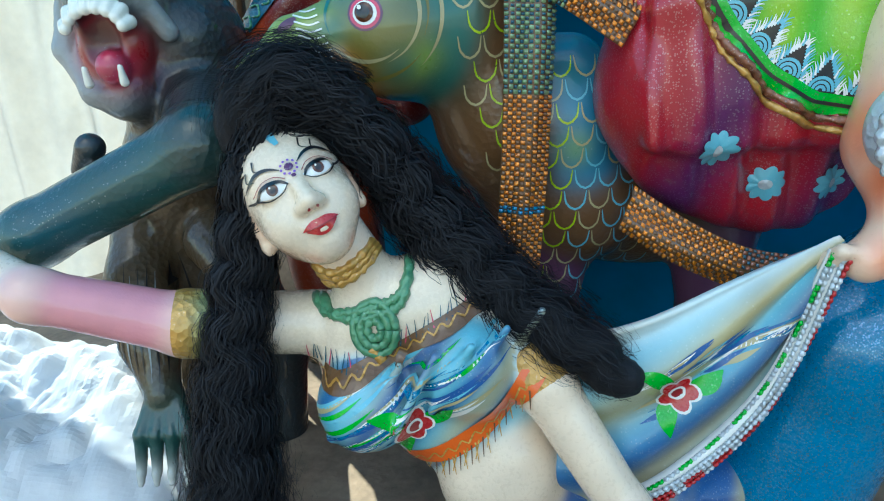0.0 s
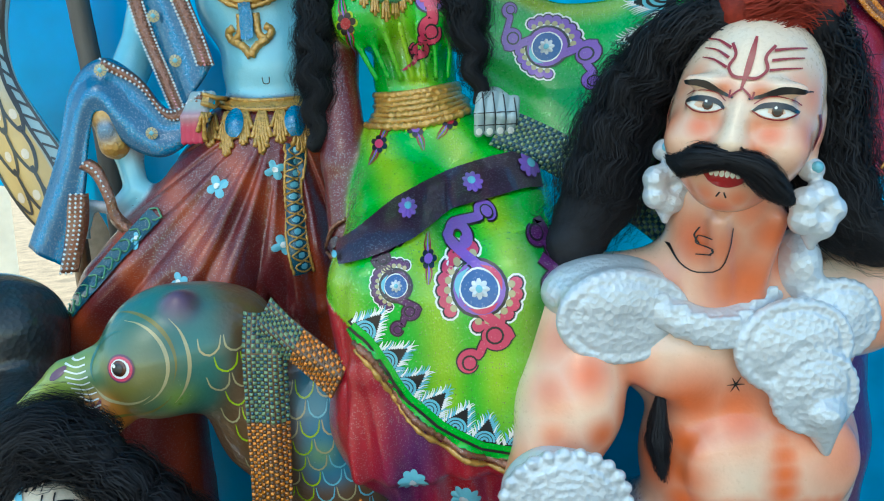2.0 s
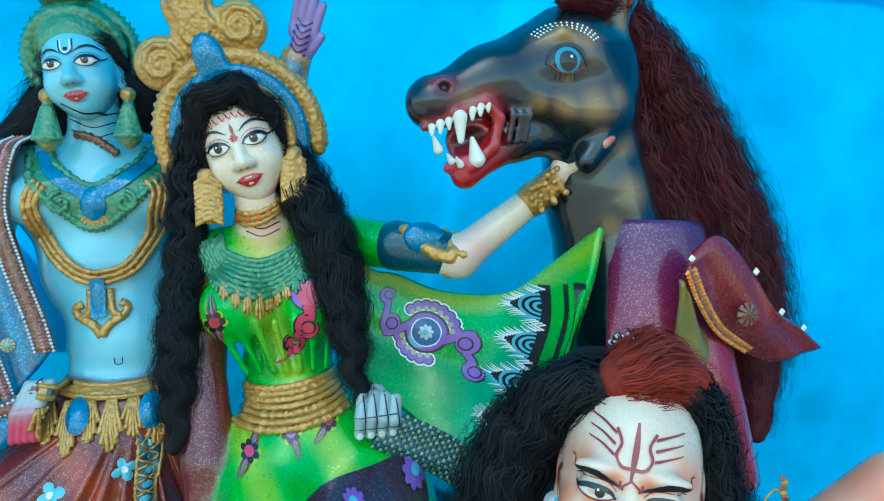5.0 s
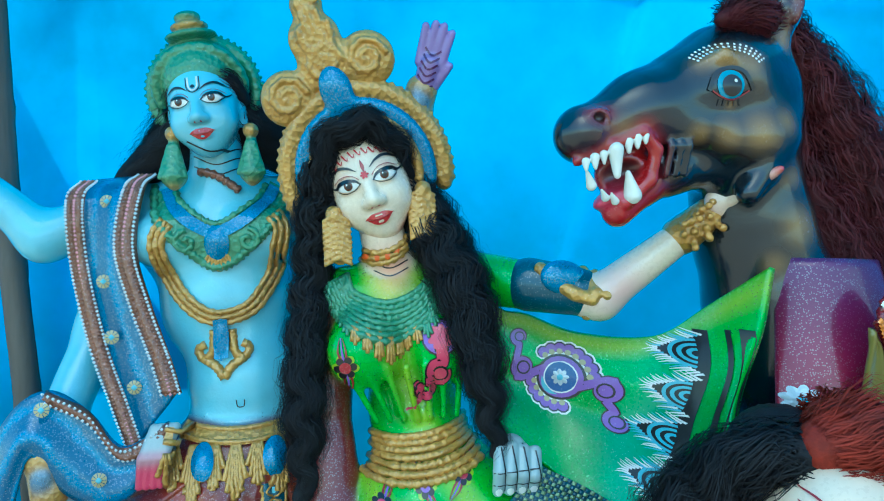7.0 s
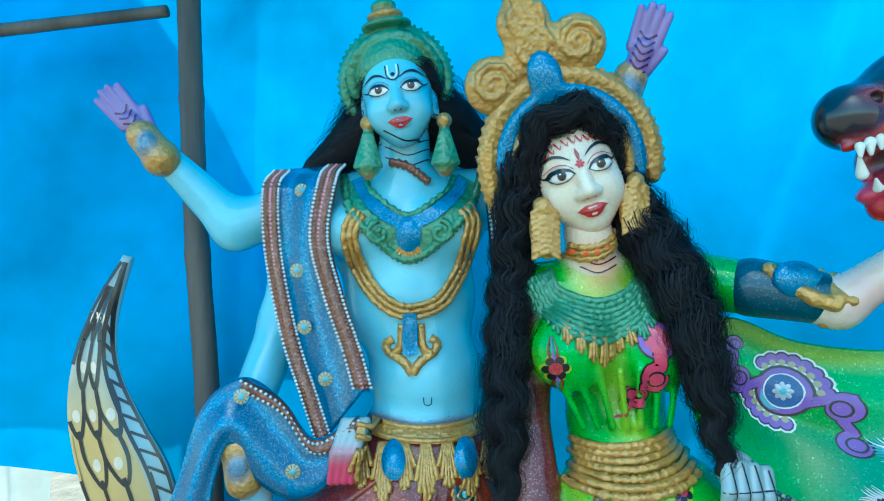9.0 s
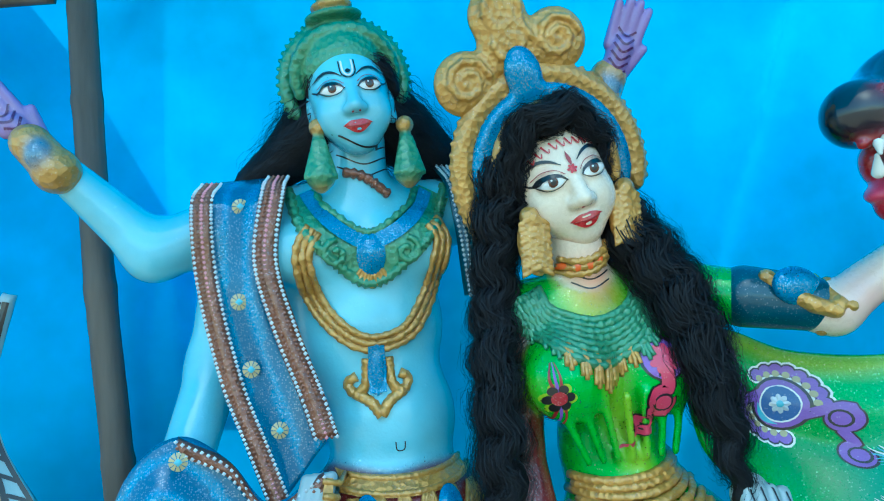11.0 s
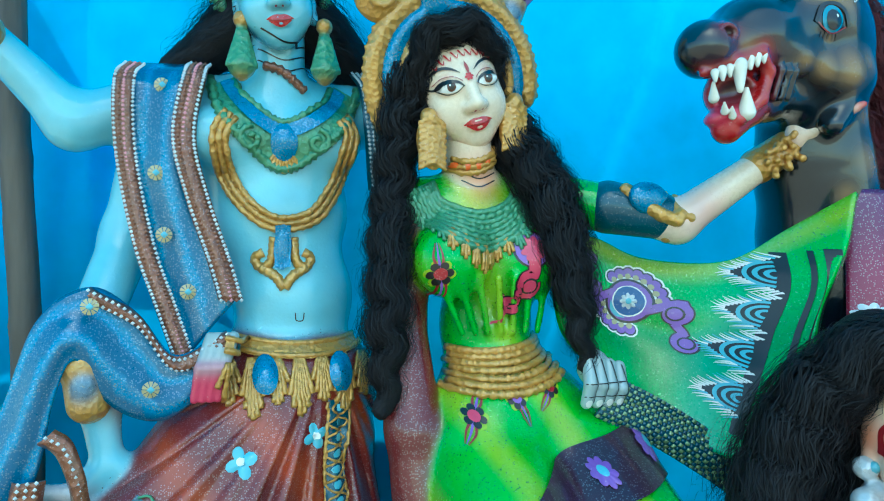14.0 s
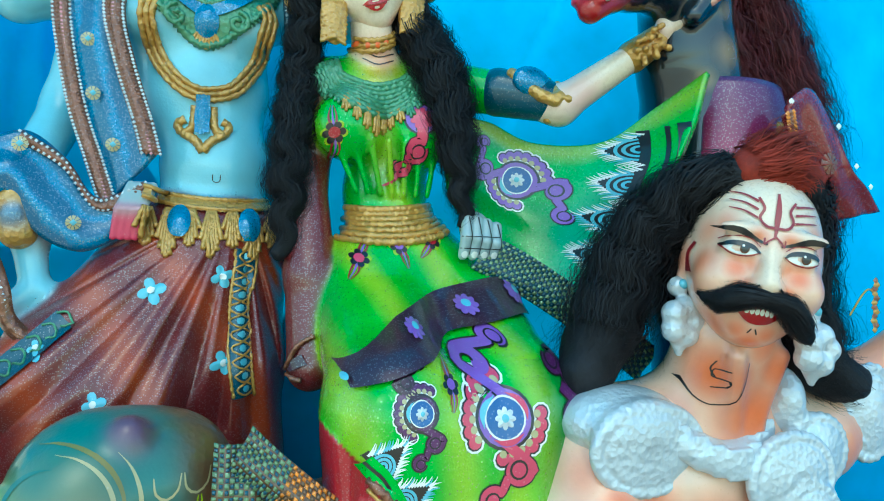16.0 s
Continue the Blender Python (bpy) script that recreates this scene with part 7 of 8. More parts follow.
# ---- the fallen woman ----
def fallen_woman():
    fg = Figure()
    c = Clay(0.0045, 0.006)
    sk = "pale_skin"
    c.ball((-0.085, 0.92, 0.44), (0.145, 0.075, 0.085), sk, turn=(0, -20, 0))
    c.ball((-0.135, 0.865, 0.325), (0.075, 0.070, 0.075), "sky_paint", 0.03)
    c.ball((0.015, 0.865, 0.375), (0.075, 0.070, 0.075), "sky_paint", 0.03)
    c.ball((0.0, 0.92, 0.30), (0.13, 0.08, 0.12), "sky_paint", 0.03)
    c.ball((0.06, 0.90, 0.18), (0.10, 0.08, 0.12), "cream", 0.03)
    c.limb([(0.10, 0.94, 0.06), (0.30, 0.97, 0.06), (0.50, 1.0, 0.05)], [0.11, 0.09, 0.06], "blue_paint", 0.04)
    c.limb([(-0.115, 0.92, 0.47), (-0.165, 0.885, 0.58)], [0.048, 0.044], "cream", 0.02)
    c.limb([(-0.21, 0.93, 0.43), (-0.39, 0.88, 0.455), (-0.58, 0.84, 0.525)], [0.05, 0.045, 0.036], [sk, "rose"], 0.02)
    c.limb([(-0.58, 0.84, 0.525), (-0.68, 0.90, 0.56)], [0.036, 0.026], "cream", 0.02)
    c.limb([(0.05, 0.92, 0.45), (0.125, 0.85, 0.35), (0.235, 0.80, 0.165), (0.28, 0.80, 0.0)], [0.05, 0.043, 0.036, 0.028], "cream", 0.02)
    for i in range(6):
        c.limb([(-0.19 + 0.05 * i, 0.80 + 0.02 * abs(i - 2), 0.28 + 0.016 * i), (-0.13 + 0.05 * i, 0.80 + 0.014 * abs(i - 3), 0.38 + 0.018 * i)], 0.006, "sky_paint", 0.012)
    fg.clay(c, tint=lambda V, C: np.where((C[:, 2] > C[:, 0] * 1.25)[:, None], fold_tint(0.85, "blue_paint", 70, -0.8)(V, fold_tint(0.8, "sand", 45, -0.6)(V, C)), airbrush([((-0.48, 0.82, 0.48), 0.05, 0.8), ((-0.30, 0.85, 0.44), 0.04, 0.3)], "rose")(V, C)))
    hm = at(-0.203, 0.887, 0.625, roll=21, yaw=22, pitch=-24, s=0.97)
    fg.clay(head_clay(sk), hm, tint=blush(hm, "orange", 0.45))
    # the pulled end of the sari
    top = [(0.06, 0.885, 0.44), (0.16, 0.875, 0.41), (0.27, 0.85, 0.435), (0.39, 0.835, 0.495), (0.495, 0.80, 0.565)]
    low = [(0.12, 0.90, 0.09), (0.22, 0.87, 0.10), (0.335, 0.855, 0.175), (0.445, 0.84, 0.31), (0.507, 0.80, 0.545)]
    f0 = between(low, top)

    def pull(u, v):
        p = f0(u, v)
        return (p[0], p[1] + 0.016 * math.sin(17 * u - 3 * v) * (1 - v) ** 0.5, p[2])

    def pull_paint(u, v):
        t = 0.5 + 0.5 * math.sin(14 * u - 5 * v + 1)
        r = paint_row("sky_paint") * (1 - t) + paint_row("sand") * t
        b = math.exp(-((u - 0.25 - 0.15 * v) / 0.13) ** 2) * 0.9
        w = math.exp(-((u - 0.97) / 0.12) ** 2) * 0.6
        r = r * (1 - b) + paint_row("blue_paint") * b
        return r * (1 - w) + paint_row("white") * w

    fg.sheet(pull, 40, 70, 0.010, pull_paint)
    fg.settle()
    face_paint(fg, hm, 0.98)
    fg.blot(0, 0.034, 0.0055, 0.0055, "purple", lift=0.002, rings=1, n=12)
    for k in range(10):
        fg.blot(0.010 * math.cos(k * 0.628), 0.034 + 0.010 * math.sin(k * 0.628), 0.0018, 0.0018, "violet", lift=0.002, rings=1, n=6)
    fg.blot(0.0, 0.020, 0.0028, 0.0028, "purple", lift=0.002, rings=1, n=8)
    fg.stroke([(0.0, 0.108), (0.0, 0.086), (0.002, 0.070)], 0.016, "sky_paint", 0.003, lambda f: 1 - 0.6 * f, 0.004)
    for x in (-0.050, -0.036, 0.030, 0.044):
        fg.stroke([(x, 0.075 - 6 * x * x), (x - 0.004, 0.062 - 6 * x * x), (x + 0.004, 0.056 - 6 * x * x)], 0.0024, "black", 0.002, lambda f: 1 - 0.6 * f, 0.003)
    fg.frame_at((0, 0, 0))
    # loose brushwork on the bodice and the pulled sari end
    rng = random.Random(21)
    for k in range(46):
        f = k / 45
        x, z = -0.20 + 0.24 * f, 0.29 + 0.10 * f + rng.uniform(-0.05, 0.06)
        L = rng.uniform(0.03, 0.09)
        fg.stroke([(x - L * 0.8, z - L * 0.45), (x, z), (x + L * 0.7, z + L * 0.5)], rng.uniform(0.003, 0.010), rng.choice(("white", "blue_paint", "green", "teal", "sand", "sky_paint")), 0.0012, lambda q: max(0.08, math.sin(math.pi * q)))
    for k in range(40):
        f = rng.random()
        x, z = 0.285 + 0.165 * f, 0.28 + 0.16 * f + rng.uniform(0.0, 0.10) * (1 - f)
        L = rng.uniform(0.02, 0.06)
        fg.stroke([(x - L * 0.7, z - L * 0.5), (x, z), (x + L * 0.7, z + L * 0.62)], rng.uniform(0.003, 0.010), rng.choice(("white", "blue_paint", "teal", "sand", "sky_paint", "blue_paint")), 0.0012, lambda q: max(0.08, math.sin(math.pi * q)))
    # bodice borders and flowers
    b1 = [(-0.225, 0.385), (-0.17, 0.375), (-0.10, 0.405), (-0.02, 0.445), (0.045, 0.475)]
    fg.stroke(b1, 0.026, "bird_brown", 0.002)
    zig = [(x, z + (0.005 if i % 2 else -0.005)) for i, (x, z) in enumerate(smooth_path(b1, 0.011))]
    fg.stroke(zig, 0.0028, "gold", 0.0035, None, 0.004)
    b2 = [(-0.12, 0.205), (-0.04, 0.235), (0.03, 0.285), (0.08, 0.345), (0.115, 0.395)]
    fg.stroke(b2, 0.030, "orange", 0.002)
    fg.stroke([(x, z + (0.006 if i % 2 else -0.006)) for i, (x, z) in enumerate(smooth_path(b2, 0.012))], 0.0028, "gold", 0.0035, None, 0.004)
    for i in range(34):
        f = i / 33
        x, z = np.interp(f, [0, 0.3, 0.65, 1], [-0.11, -0.03, 0.035, 0.10]), np.interp(f, [0, 0.3, 0.65, 1], [0.195, 0.225, 0.275, 0.36])
        fg.stroke([(x, z), (x + 0.006 * math.sin(i * 2.1), z - 0.030)], 0.0025, "gold" if i % 3 else "bird_brown", 0.003, lambda f: 1 - 0.6 * f)
        x, z = np.interp(f, [0, 0.3, 0.65, 1], [-0.22, -0.15, -0.06, 0.04]), np.interp(f, [0, 0.3, 0.65, 1], [0.392, 0.385, 0.43, 0.478])
        fg.stroke([(x, z), (x + 0.005 * math.sin(i * 1.7), z + 0.026)], 0.0022, "pink" if i % 5 == 0 else "teal_dark", 0.002, lambda f: 1 - 0.7 * f)
    for u, v, s in ((-0.068, 0.300, 1.0), (0.315, 0.330, 1.0)):
        for a in (20, 140, 250):
            fg.stroke([(u, v), (u + s * 0.040 * math.cos(radians(a)), v + s * 0.040 * math.sin(radians(a))), (u + s * 0.07 * math.cos(radians(a + 12)), v + s * 0.07 * math.sin(radians(a + 12)))], 0.026 * s, "green", 0.002, lambda f: max(0.05, math.sin(math.pi * f)))
        fg.blot(u, v, 0.033 * s, 0.033 * s, "white", petals=5, depth=0.3, lift=0.0032)
        fg.blot(u, v, 0.029 * s, 0.029 * s, "lip", petals=5, depth=0.32, lift=0.0040)
        fg.blot(u, v, 0.013 * s, 0.013 * s, "white", lift=0.0048, rings=1)
        fg.blot(u, v, 0.009 * s, 0.009 * s, "line_red", lift=0.0054, rings=1)
    fg.make("fallen_woman_statue", "painted clay statue of a falling woman in a flowered sari")
    return fg, top, low


WOMAN, SARI_TOP, SARI_LOW = fallen_woman()


def woman_ornaments():
    ch = WOMAN.on()
    for d in (-0.010, 0.0, 0.010):
        ch.cord([(-0.195, 0.530 + d), (-0.165, 0.522 + d), (-0.13, 0.540 + d), (-0.098, 0.572 + d)], 0.0062, "gold", 0.002, 0.3, 0.009)
    thing("gold_choker", "twisted gold choker round the fallen woman's throat", "necklace", [("strand", ch, "")])
    nk, pd = WOMAN.on(), WOMAN.on()
    for d in (0.0, 0.011):
        nk.cord([(-0.205 + d, 0.478), (-0.185 + d, 0.462), (-0.14, 0.470 - d), (-0.105, 0.478 - d)], 0.0075, "green_gold", 0.003, 0.25, 0.010)
        nk.cord([(-0.105, 0.478 - d), (-0.075, 0.492 - d), (-0.062, 0.52), (-0.058 - d, 0.545)], 0.0075, "green_gold", 0.003, 0.25, 0.010)
    for r in (0.030, 0.020, 0.010):
        pd.cord([(-0.113 + r * math.cos(t), 0.447 + 1.25 * r * math.sin(t)) for t in np.linspace(0, 6.28, 14)], 0.0065, "green_gold", 0.004, 0.15)
    pd.cord([(-0.12, 0.42), (-0.105, 0.398)], 0.008, "gold", 0.003)
    thing("pendant_necklace", "greenish gilt necklace with an oval pendant", "necklace", [("chain", nk, ""), ("pendant", pd, "")])
    bg = WOMAN.on()
    c = Clay(0.0035, 0.003)
    for k in range(5):
        p = (-0.345 - 0.011 * k, 0.893 - 0.003 * k, 0.4485 + 0.002 * k)
        c.limb([p, p], 0.052 - (0.003 if k % 2 else 0), "green_gold" if k in (1, 2) else "gold", 0.003)
    thing("upper_arm_bangle", "greenish gold bangle on the fallen woman's arm", "bangle", [("cuff", bg.clay(c), "")])
    c = Clay(0.0035, 0.003)
    for k in range(3):
        p = (0.105 + 0.008 * k, 0.870 - 0.008 * k, 0.378 - 0.011 * k)
        c.limb([p, p], 0.050 - (0.003 if k % 2 else 0), "gold", 0.003)
    thing("gold_armlet", "gold armlet on the fallen woman's other arm", "armlet", [("cuff", Figure().clay(c), "")])
    # embroidered border of the sari end
    fb = Figure()
    L = [(x, y - 0.012, z) for x, y, z in SARI_LOW[1:]]
    R = [(x - 0.018, y - 0.012, z + 0.03) if i < 3 else (x - 0.03, y - 0.010, z + 0.006) for i, (x, y, z) in enumerate(SARI_LOW[1:])]
    pat = ("silver", "lip", "silver", "green")
    fn = between(L, R)
    fb.sheet(fn, 6, 60, 0.006, lambda u, v: paint_row("white"))
    for i in range(5):
        for j in range(60):
            p, q = np.array(fn((i + 0.5) / 5, (j + 0.5) / 60)), np.array(fn((i + 0.5) / 5, min(1, (j + 1.4) / 60)))
            fb.tube([p + (0, -0.005, 0), (p + q) / 2 + (0, -0.008, 0), q + (0, -0.005, 0)], 0.0032, "lip" if i < 2 and (j // 2) % 3 else ("green" if i > 3 and (j // 3) % 2 else "silver"), sides=5)
    thing("embroidered_border", "red white and green embroidered border on the sari end", "border", [("stitching", fb, "")])


woman_ornaments()


# ---- the dark beast ----
def beast():
    fg = Figure()
    c = Clay(0.005, 0.010)
    c.ball((-0.53, 1.32, 0.87), (0.150, 0.13, 0.13), "beast")
    c.limb([(-0.55, 1.24, 0.925), (-0.56, 1.17, 0.935)], [0.085, 0.07], "beast", 0.03)
    c.limb([(-0.545, 1.26, 0.80), (-0.56, 1.19, 0.785)], [0.075, 0.055], "beast", 0.03)
    c.limb([(-0.64, 1.19, 0.93), (-0.655, 1.19, 0.86), (-0.61, 1.17, 0.785), (-0.56, 1.16, 0.765)], 0.022, "beast_grey", 0.015)
    c.limb([(-0.63, 1.175, 0.955), (-0.57, 1.135, 0.965), (-0.50, 1.15, 0.94), (-0.47, 1.18, 0.88)], 0.018, "beast_grey", 0.012)
    c.ball((-0.565, 1.175, 0.862), (0.062, 0.045, 0.078), "mouth", 0.01)
    c.ball((-0.565, 1.122, 0.862), (0.040, 0.030, 0.052), "black", 0.004, cut=True)
    c.ball((-0.555, 1.135, 0.825), (0.028, 0.025, 0.030), "pink", 0.006)
    c.limb([(-0.50, 1.32, 0.80), (-0.54, 1.30, 0.60), (-0.58, 1.30, 0.40)], [0.10, 0.11, 0.10], "beast_brown", 0.04)
    c.limb([(-0.60, 1.26, 0.58), (-0.60, 1.18, 0.44), (-0.56, 1.10, 0.34), (-0.53, 1.05, 0.26)], [0.06, 0.055, 0.05, 0.032], "beast_brown", 0.03)
    for k in range(4):
        x = -0.565 + 0.028 * k
        c.limb([(-0.545 + 0.012 * k, 1.05, 0.26), (x, 1.01, 0.20), (x - 0.006, 1.0, 0.13)], [0.016, 0.013, 0.009], "beast_green", 0.006)
        c.limb([(x - 0.006, 0.995, 0.13), (x - 0.006, 0.99, 0.112)], [0.009, 0.006], "white", 0.002)
    c.limb([(-0.58, 1.32, 0.4), (-0.66, 1.36, 0.2), (-0.64, 1.32, 0.0)], [0.10, 0.07, 0.06], "beast_brown", 0.04)
    c.limb([(-0.50, 1.34, 0.4), (-0.42, 1.40, 0.2), (-0.42, 1.36, 0.0)], [0.10, 0.07, 0.06], "beast", 0.04)
    c.limb([(-1.02, 1.06, 0.43), (-0.84, 1.03, 0.485), (-0.66, 1.00, 0.575), (-0.38, 1.02, 0.70)], [0.045, 0.062, 0.052, 0.058], "beast_green", 0.02)
    c.limb([(-0.38, 1.02, 0.70), (-0.45, 1.25, 0.74)], [0.06, 0.08], "beast", 0.03)
    c.limb([(-0.62, 1.10, 0.66), (-0.585, 1.07, 0.70)], [0.020, 0.024], "beast", 0.01)
    c.limb([(-0.45, 1.20, 0.50), (-0.36, 1.10, 0.44)], [0.06, 0.05], "beast_brown", 0.02)
    fg.clay(c, tint=airbrush([((-0.60, 0.96, 0.60), 0.07, 0.6), ((-0.5, 1.0, 0.68), 0.05, 0.5)], "teal_dark"))
    t = Clay(0.003, 0.002)
    for k in range(8):
        a = radians(20 + 20 * k)
        t.limb([(-0.556 + 0.056 * math.cos(a), 1.112, 0.872 + 0.064 * math.sin(a)), (-0.556 + 0.050 * math.cos(a), 1.098, 0.872 + 0.044 * math.sin(a))], [0.012, 0.010], "tooth", 0.002)
    for x in (-0.595, -0.535):
        t.limb([(x, 1.125, 0.80), (x, 1.118, 0.825)], [0.008, 0.005], "tooth", 0.002)
    fg.clay(t)
    fg.settle()
    for k in range(12):
        x = -0.66 + 0.012 * k
        fg.stroke([(x, 0.46 + 0.01 * (k % 3)), (x + 0.010, 0.38), (x + 0.016, 0.29)], 0.004, "beast_grey" if k % 3 == 0 else "black", 0.0015, lambda f: math.sin(math.pi * max(0.05, min(0.95, f))))
    fg.make("beast_statue", "painted clay dark shaggy beast with an open toothed mouth")


beast()


# ---- the wing ----
def wing():
    fg = Figure()
    outer = [(-0.575, 1.66, 1.70), (-0.635, 1.655, 1.60), (-0.68, 1.65, 1.48), (-0.690, 1.64, 1.36), (-0.660, 1.63, 1.22), (-0.60, 1.62, 1.10), (-0.53, 1.61, 1.03)]
    inner = [(-0.570, 1.66, 1.70), (-0.600, 1.655, 1.56), (-0.590, 1.65, 1.45), (-0.535, 1.64, 1.34), (-0.475, 1.63, 1.24), (-0.445, 1.62, 1.14), (-0.44, 1.61, 1.03)]
    fn = between(outer, inner)

    def paint(u, v):
        k = min(1, max(0, (v - 0.25) / 0.3))
        r = paint_row("hand_grey") * (1 - k) + paint_row("wing_yellow") * k
        return r if u < 0.75 else paint_row("hand_grey") * 0.8 + paint_row("sky_paint") * 0.2

    fg.sheet(fn, 24, 70, 0.018, paint)
    fg.settle()
    for row in range(6):
        n = 3
        for k in range(n):
            v0, v1 = 0.10 + 0.150 * row, 0.10 + 0.150 * (row + 1.15)
            u0 = (k + (0.5 if row % 2 else 0.0)) / n * 0.8
            u1 = u0 + 0.8 / n
            if v1 > 0.99 or u1 > 0.85:
                continue
            P = [fn(u0, v0), fn(u0 + 0.01, v0 * 0.45 + v1 * 0.55), fn((u0 + u1) / 2, v1), fn(u1 - 0.01, v0 * 0.45 + v1 * 0.55), fn(u1, v0)]
            fg.stroke([(p[0], p[2]) for p in P], 0.008, "black", 0.0014)
            c = fn((u0 + u1) / 2, v0 * 0.4 + v1 * 0.6)
            fg.blot(c[0], c[2], 0.007 + 0.006 * (row / 8), 0.014, "cream", lift=0.0012, rings=1, turn=15)
    for e in (0.02, 0.78, 0.98):
        fg.stroke([(fn(e, v)[0], fn(e, v)[2]) for v in np.linspace(0.02, 0.98, 24)], 0.007, "black", 0.0016)
    for i in range(14):
        v = 0.16 + 0.058 * i
        a, b = fn(0.80, v), fn(0.97, v + 0.03)
        fg.stroke([(a[0], a[2]), (b[0], b[2])], 0.006, "black", 0.0016)
    fg.tube(smooth_path([(-0.49, 1.64, 0.0), (-0.48, 1.63, 0.5), (-0.48, 1.63, 1.1)], 0.03), 0.022, "bird_brown")
    fg.make("wing_board", "painted yellow feathered wing board with black outlines", "wing")


wing()


# ---- hair ----
wig("goddess_hair", "long black fibre hair hanging over the goddess statue's shoulders", HAIR,
    [([(0.335, 1.36, 1.895), (0.285, 1.36, 1.85), (0.262, 1.36, 1.78), (0.240, 1.36, 1.62), (0.222, 1.32, 1.42), (0.215, 1.31, 1.24)], [0.045, 0.040, 0.030, 0.034, 0.040, 0.022]),
     ([tuple(G_HEAD @ Vector(p)) for p in ((-0.074, -0.010, -0.005), (-0.070, -0.034, 0.056), (-0.042, -0.052, 0.100), (0.0, -0.058, 0.114), (0.042, -0.052, 0.100), (0.070, -0.034, 0.056), (0.074, -0.010, -0.005))], [0.016, 0.019, 0.022, 0.022, 0.022, 0.019, 0.016]),
     ([(0.42, 1.38, 1.86), (0.465, 1.36, 1.76), (0.515, 1.27, 1.62), (0.540, 1.225, 1.45), (0.555, 1.215, 1.31)], [0.050, 0.048, 0.045, 0.038, 0.014])], strands=900, curl=0.010, fly=0.3, wave=0.009)
wig("blue_god_hair", "black fibre hair flaring behind the blue god statue", HAIR,
    [([(0.05, 1.56, 2.05), (-0.05, 1.57, 1.94), (-0.15, 1.58, 1.875)], [0.09, 0.078, 0.030]),
     ([(0.02, 1.455, 2.062), (0.05, 1.452, 2.066), (0.09, 1.46, 2.055), (0.12, 1.48, 2.02)], [0.022, 0.022, 0.022, 0.016]),
     ([(0.02, 1.455, 2.062), (-0.01, 1.465, 2.045), (-0.03, 1.48, 2.01)], [0.022, 0.020, 0.014]),
     ([(0.05, 1.56, 2.05), (0.15, 1.57, 1.96), (0.24, 1.58, 1.895)], [0.09, 0.085, 0.05])], seed=2, strands=350)
wig("man_hair", "thick black fibre hair falling on the moustached man's shoulders", HAIR,
    [([(0.865, 0.83, 1.385), (0.812, 0.885, 1.36), (0.765, 0.95, 1.27), (0.725, 0.975, 1.13), (0.670, 0.95, 1.05)], [0.040, 0.055, 0.068, 0.080, 0.055]),
     ([(0.975, 0.795, 1.370), (1.035, 0.850, 1.30), (1.060, 0.88, 1.19), (1.085, 0.87, 1.08), (1.150, 0.85, 1.045)], [0.036, 0.048, 0.06, 0.072, 0.045]),
     ([(0.90, 0.93, 1.35), (0.92, 0.97, 1.15)], [0.095, 0.09])], seed=3, strands=900, curl=0.008, fly=0.3, wave=0.003)
wig("armpit_tuft", "tuft of dark brown fibre under the man statue's arm", HAIR,
    [([(0.788, 0.858, 0.815), (0.782, 0.850, 0.75), (0.790, 0.846, 0.68)], [0.006, 0.017, 0.006])], "tuft", seed=9, strands=500, curl=0.003, fly=0.7)
wig("red_topknot", "rusty red fibre tuft on the crown of the man's head", RUST_HAIR,
    [([(0.880, 0.82, 1.392), (0.93, 0.81, 1.402), (0.985, 0.81, 1.382)], [0.044, 0.062, 0.046]),
     ([(0.94, 0.87, 1.40), (1.02, 0.94, 1.36), (1.13, 1.01, 1.26), (1.19, 1.03, 1.14)], [0.05, 0.065, 0.075, 0.05])], "wig", seed=6, strands=700, curl=0.005, fly=0.3)
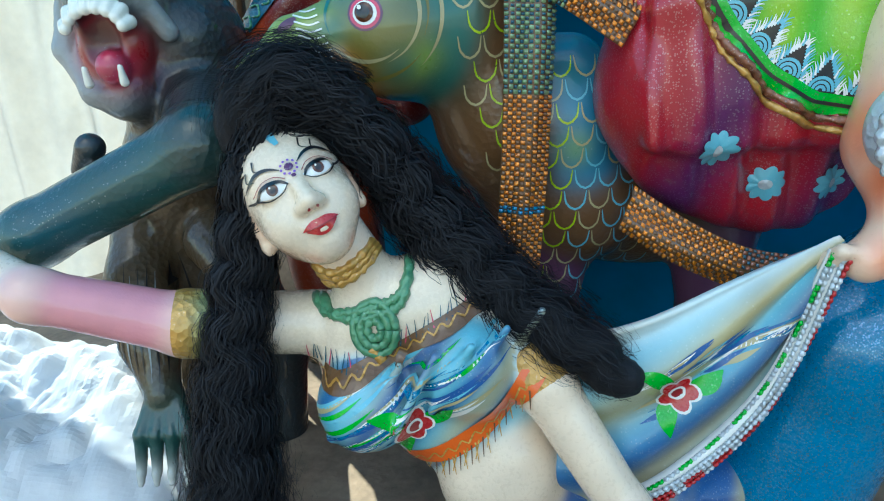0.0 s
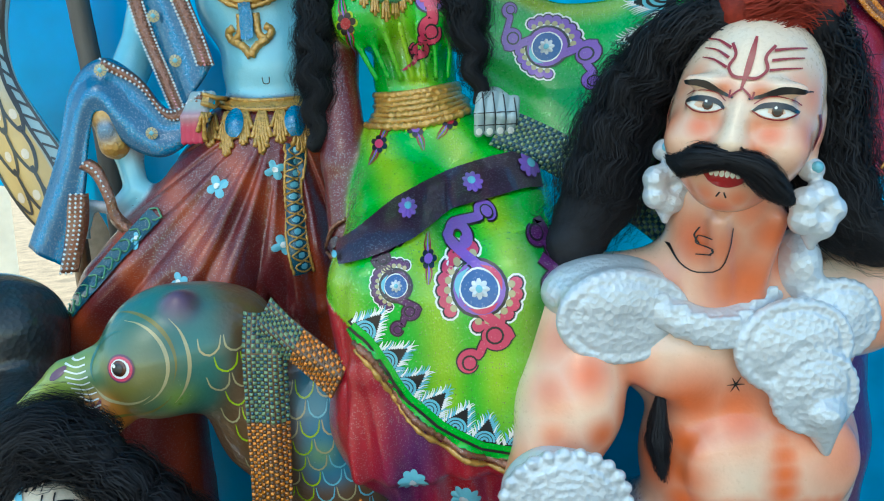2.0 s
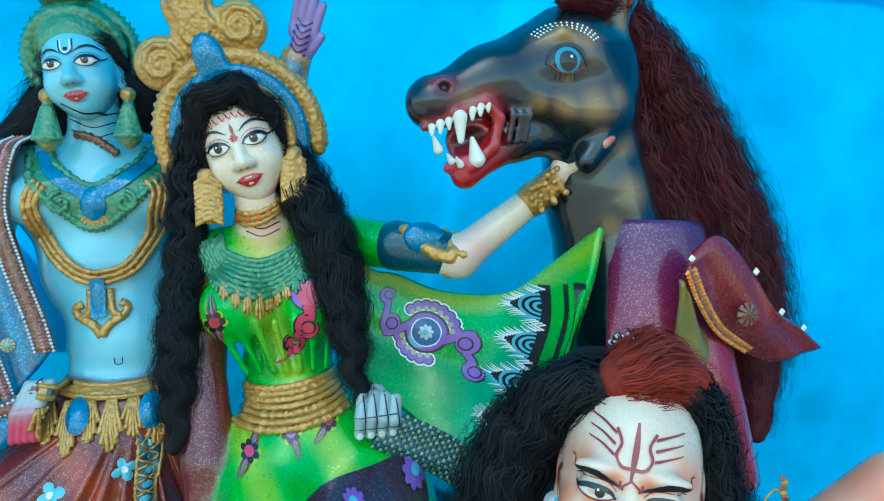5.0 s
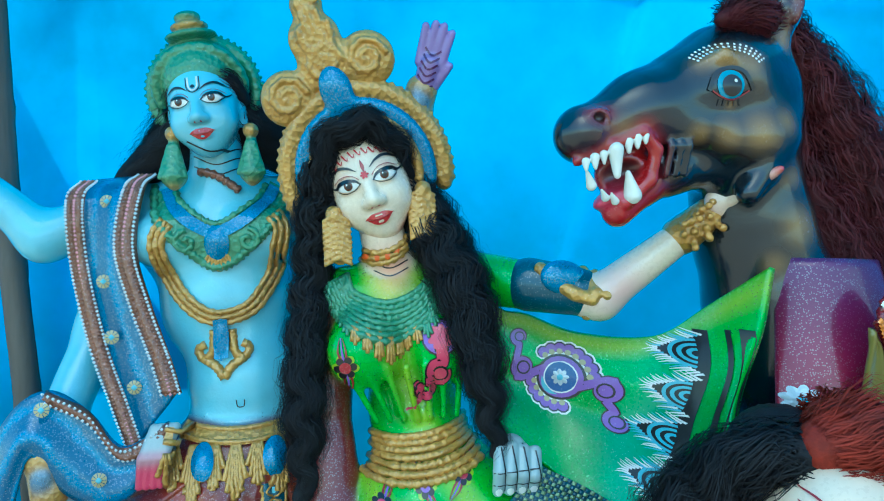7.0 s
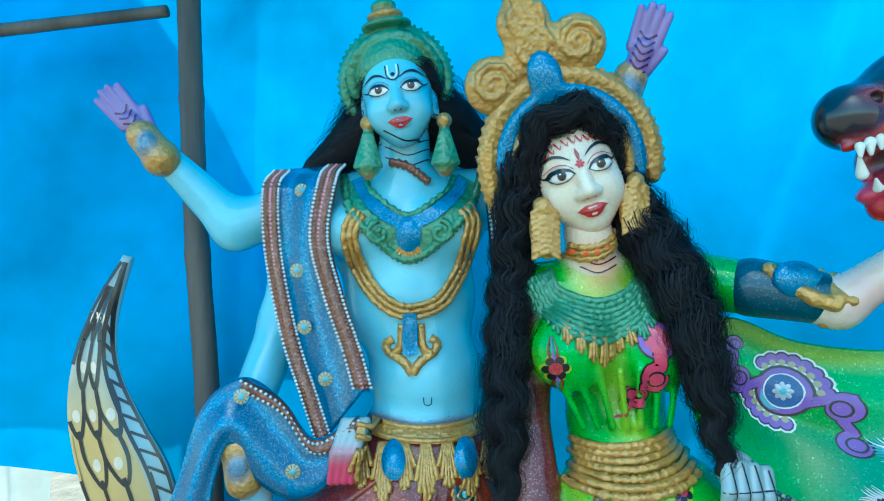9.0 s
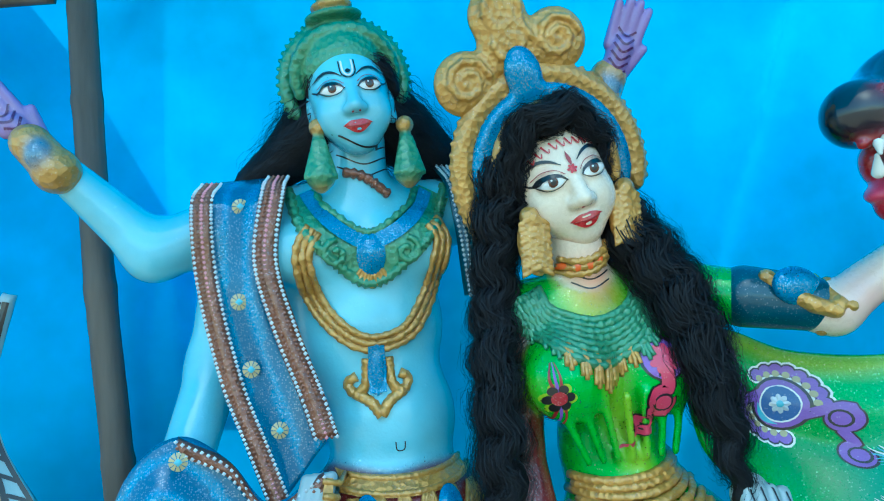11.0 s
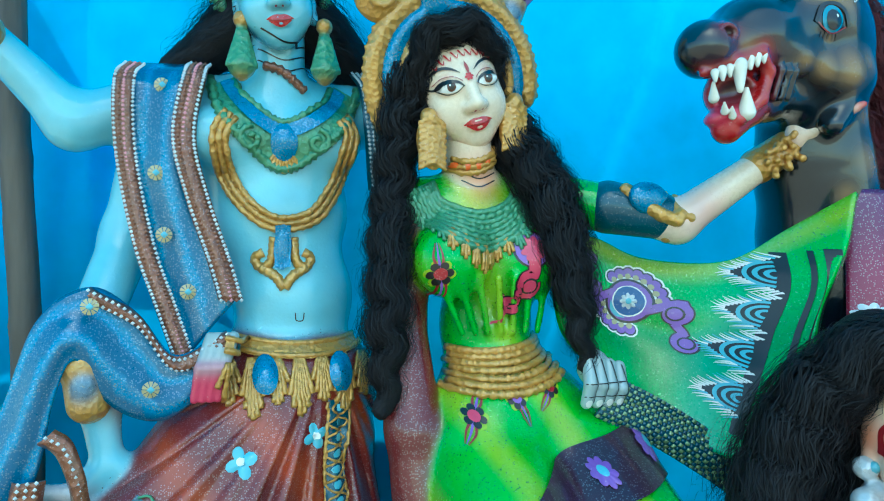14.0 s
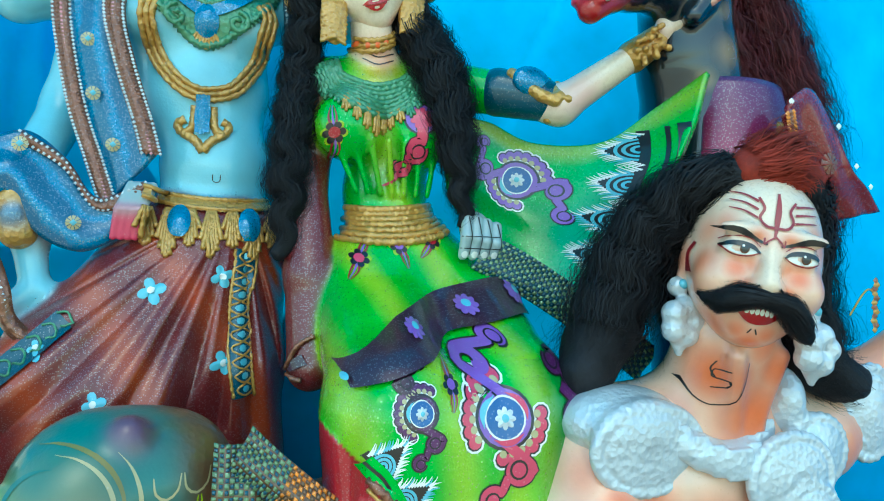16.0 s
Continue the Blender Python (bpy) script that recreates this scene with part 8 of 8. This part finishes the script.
wig("woman_hair", "long black fibre hair spread round the fallen woman statue", HAIR,
    [([(-0.13, 0.93, 0.745), (-0.19, 0.93, 0.775), (-0.25, 0.93, 0.77), (-0.285, 0.93, 0.72)], [0.050, 0.068, 0.068, 0.05]),
     ([(-0.24, 0.90, 0.745), (-0.275, 0.89, 0.66), (-0.29, 0.88, 0.56), (-0.315, 0.85, 0.42), (-0.33, 0.82, 0.25), (-0.335, 0.81, 0.02)], [0.03, 0.034, 0.042, 0.055, 0.068, 0.075]),
     ([(-0.15, 0.93, 0.735), (-0.09, 0.94, 0.68), (-0.03, 0.95, 0.58), (0.08, 0.90, 0.47), (0.17, 0.85, 0.41), (0.235, 0.83, 0.36)], [0.05, 0.050, 0.065, 0.055, 0.055, 0.035])], seed=4, strands=1000, curl=0.009, fly=0.3, wave=0.006)
wig("horse_mane", "shaggy dark red fibre mane on the horse statue", RED_HAIR,
    [([(1.11, 1.17, 2.08), (1.21, 1.20, 1.95), (1.31, 1.21, 1.77), (1.385, 1.19, 1.57), (1.40, 1.16, 1.40), (1.36, 1.12, 1.18)], [0.045, 0.085, 0.095, 0.090, 0.075, 0.03]),
     ([(1.12, 1.20, 1.97), (1.18, 1.22, 1.78), (1.25, 1.20, 1.58), (1.27, 1.16, 1.40)], [0.05, 0.075, 0.08, 0.06]),
     ([(1.05, 1.10, 2.045), (0.99, 1.06, 2.045), (0.93, 1.04, 2.03)], [0.03, 0.035, 0.015])], "mane", seed=5, strands=1100, curl=0.010, fly=0.5, wave=0.003)


# ---- loose things at the side ----
def crumpled(u, v):
    x, y = -1.55 + 1.0 * u, 1.02 + 0.62 * v
    h = math.sin(math.pi * u) ** 0.6 * math.sin(math.pi * v) ** 0.6
    q = Vector((x * 4.5, y * 4.5, 2))
    return (x, y, 0.0 + h * (0.21 + 0.10 * noise.noise(q) + 0.07 * abs(noise.noise(q * 2.1)) + 0.03 * abs(noise.noise(q * 4.7))))


V, F = slab(crumpled, 110, 80, 0.002)
tagged(raw("plastic_sheet", V, F, SHEET, False), "crumpled heap of translucent white plastic sheeting on the earth", "plastic sheet")
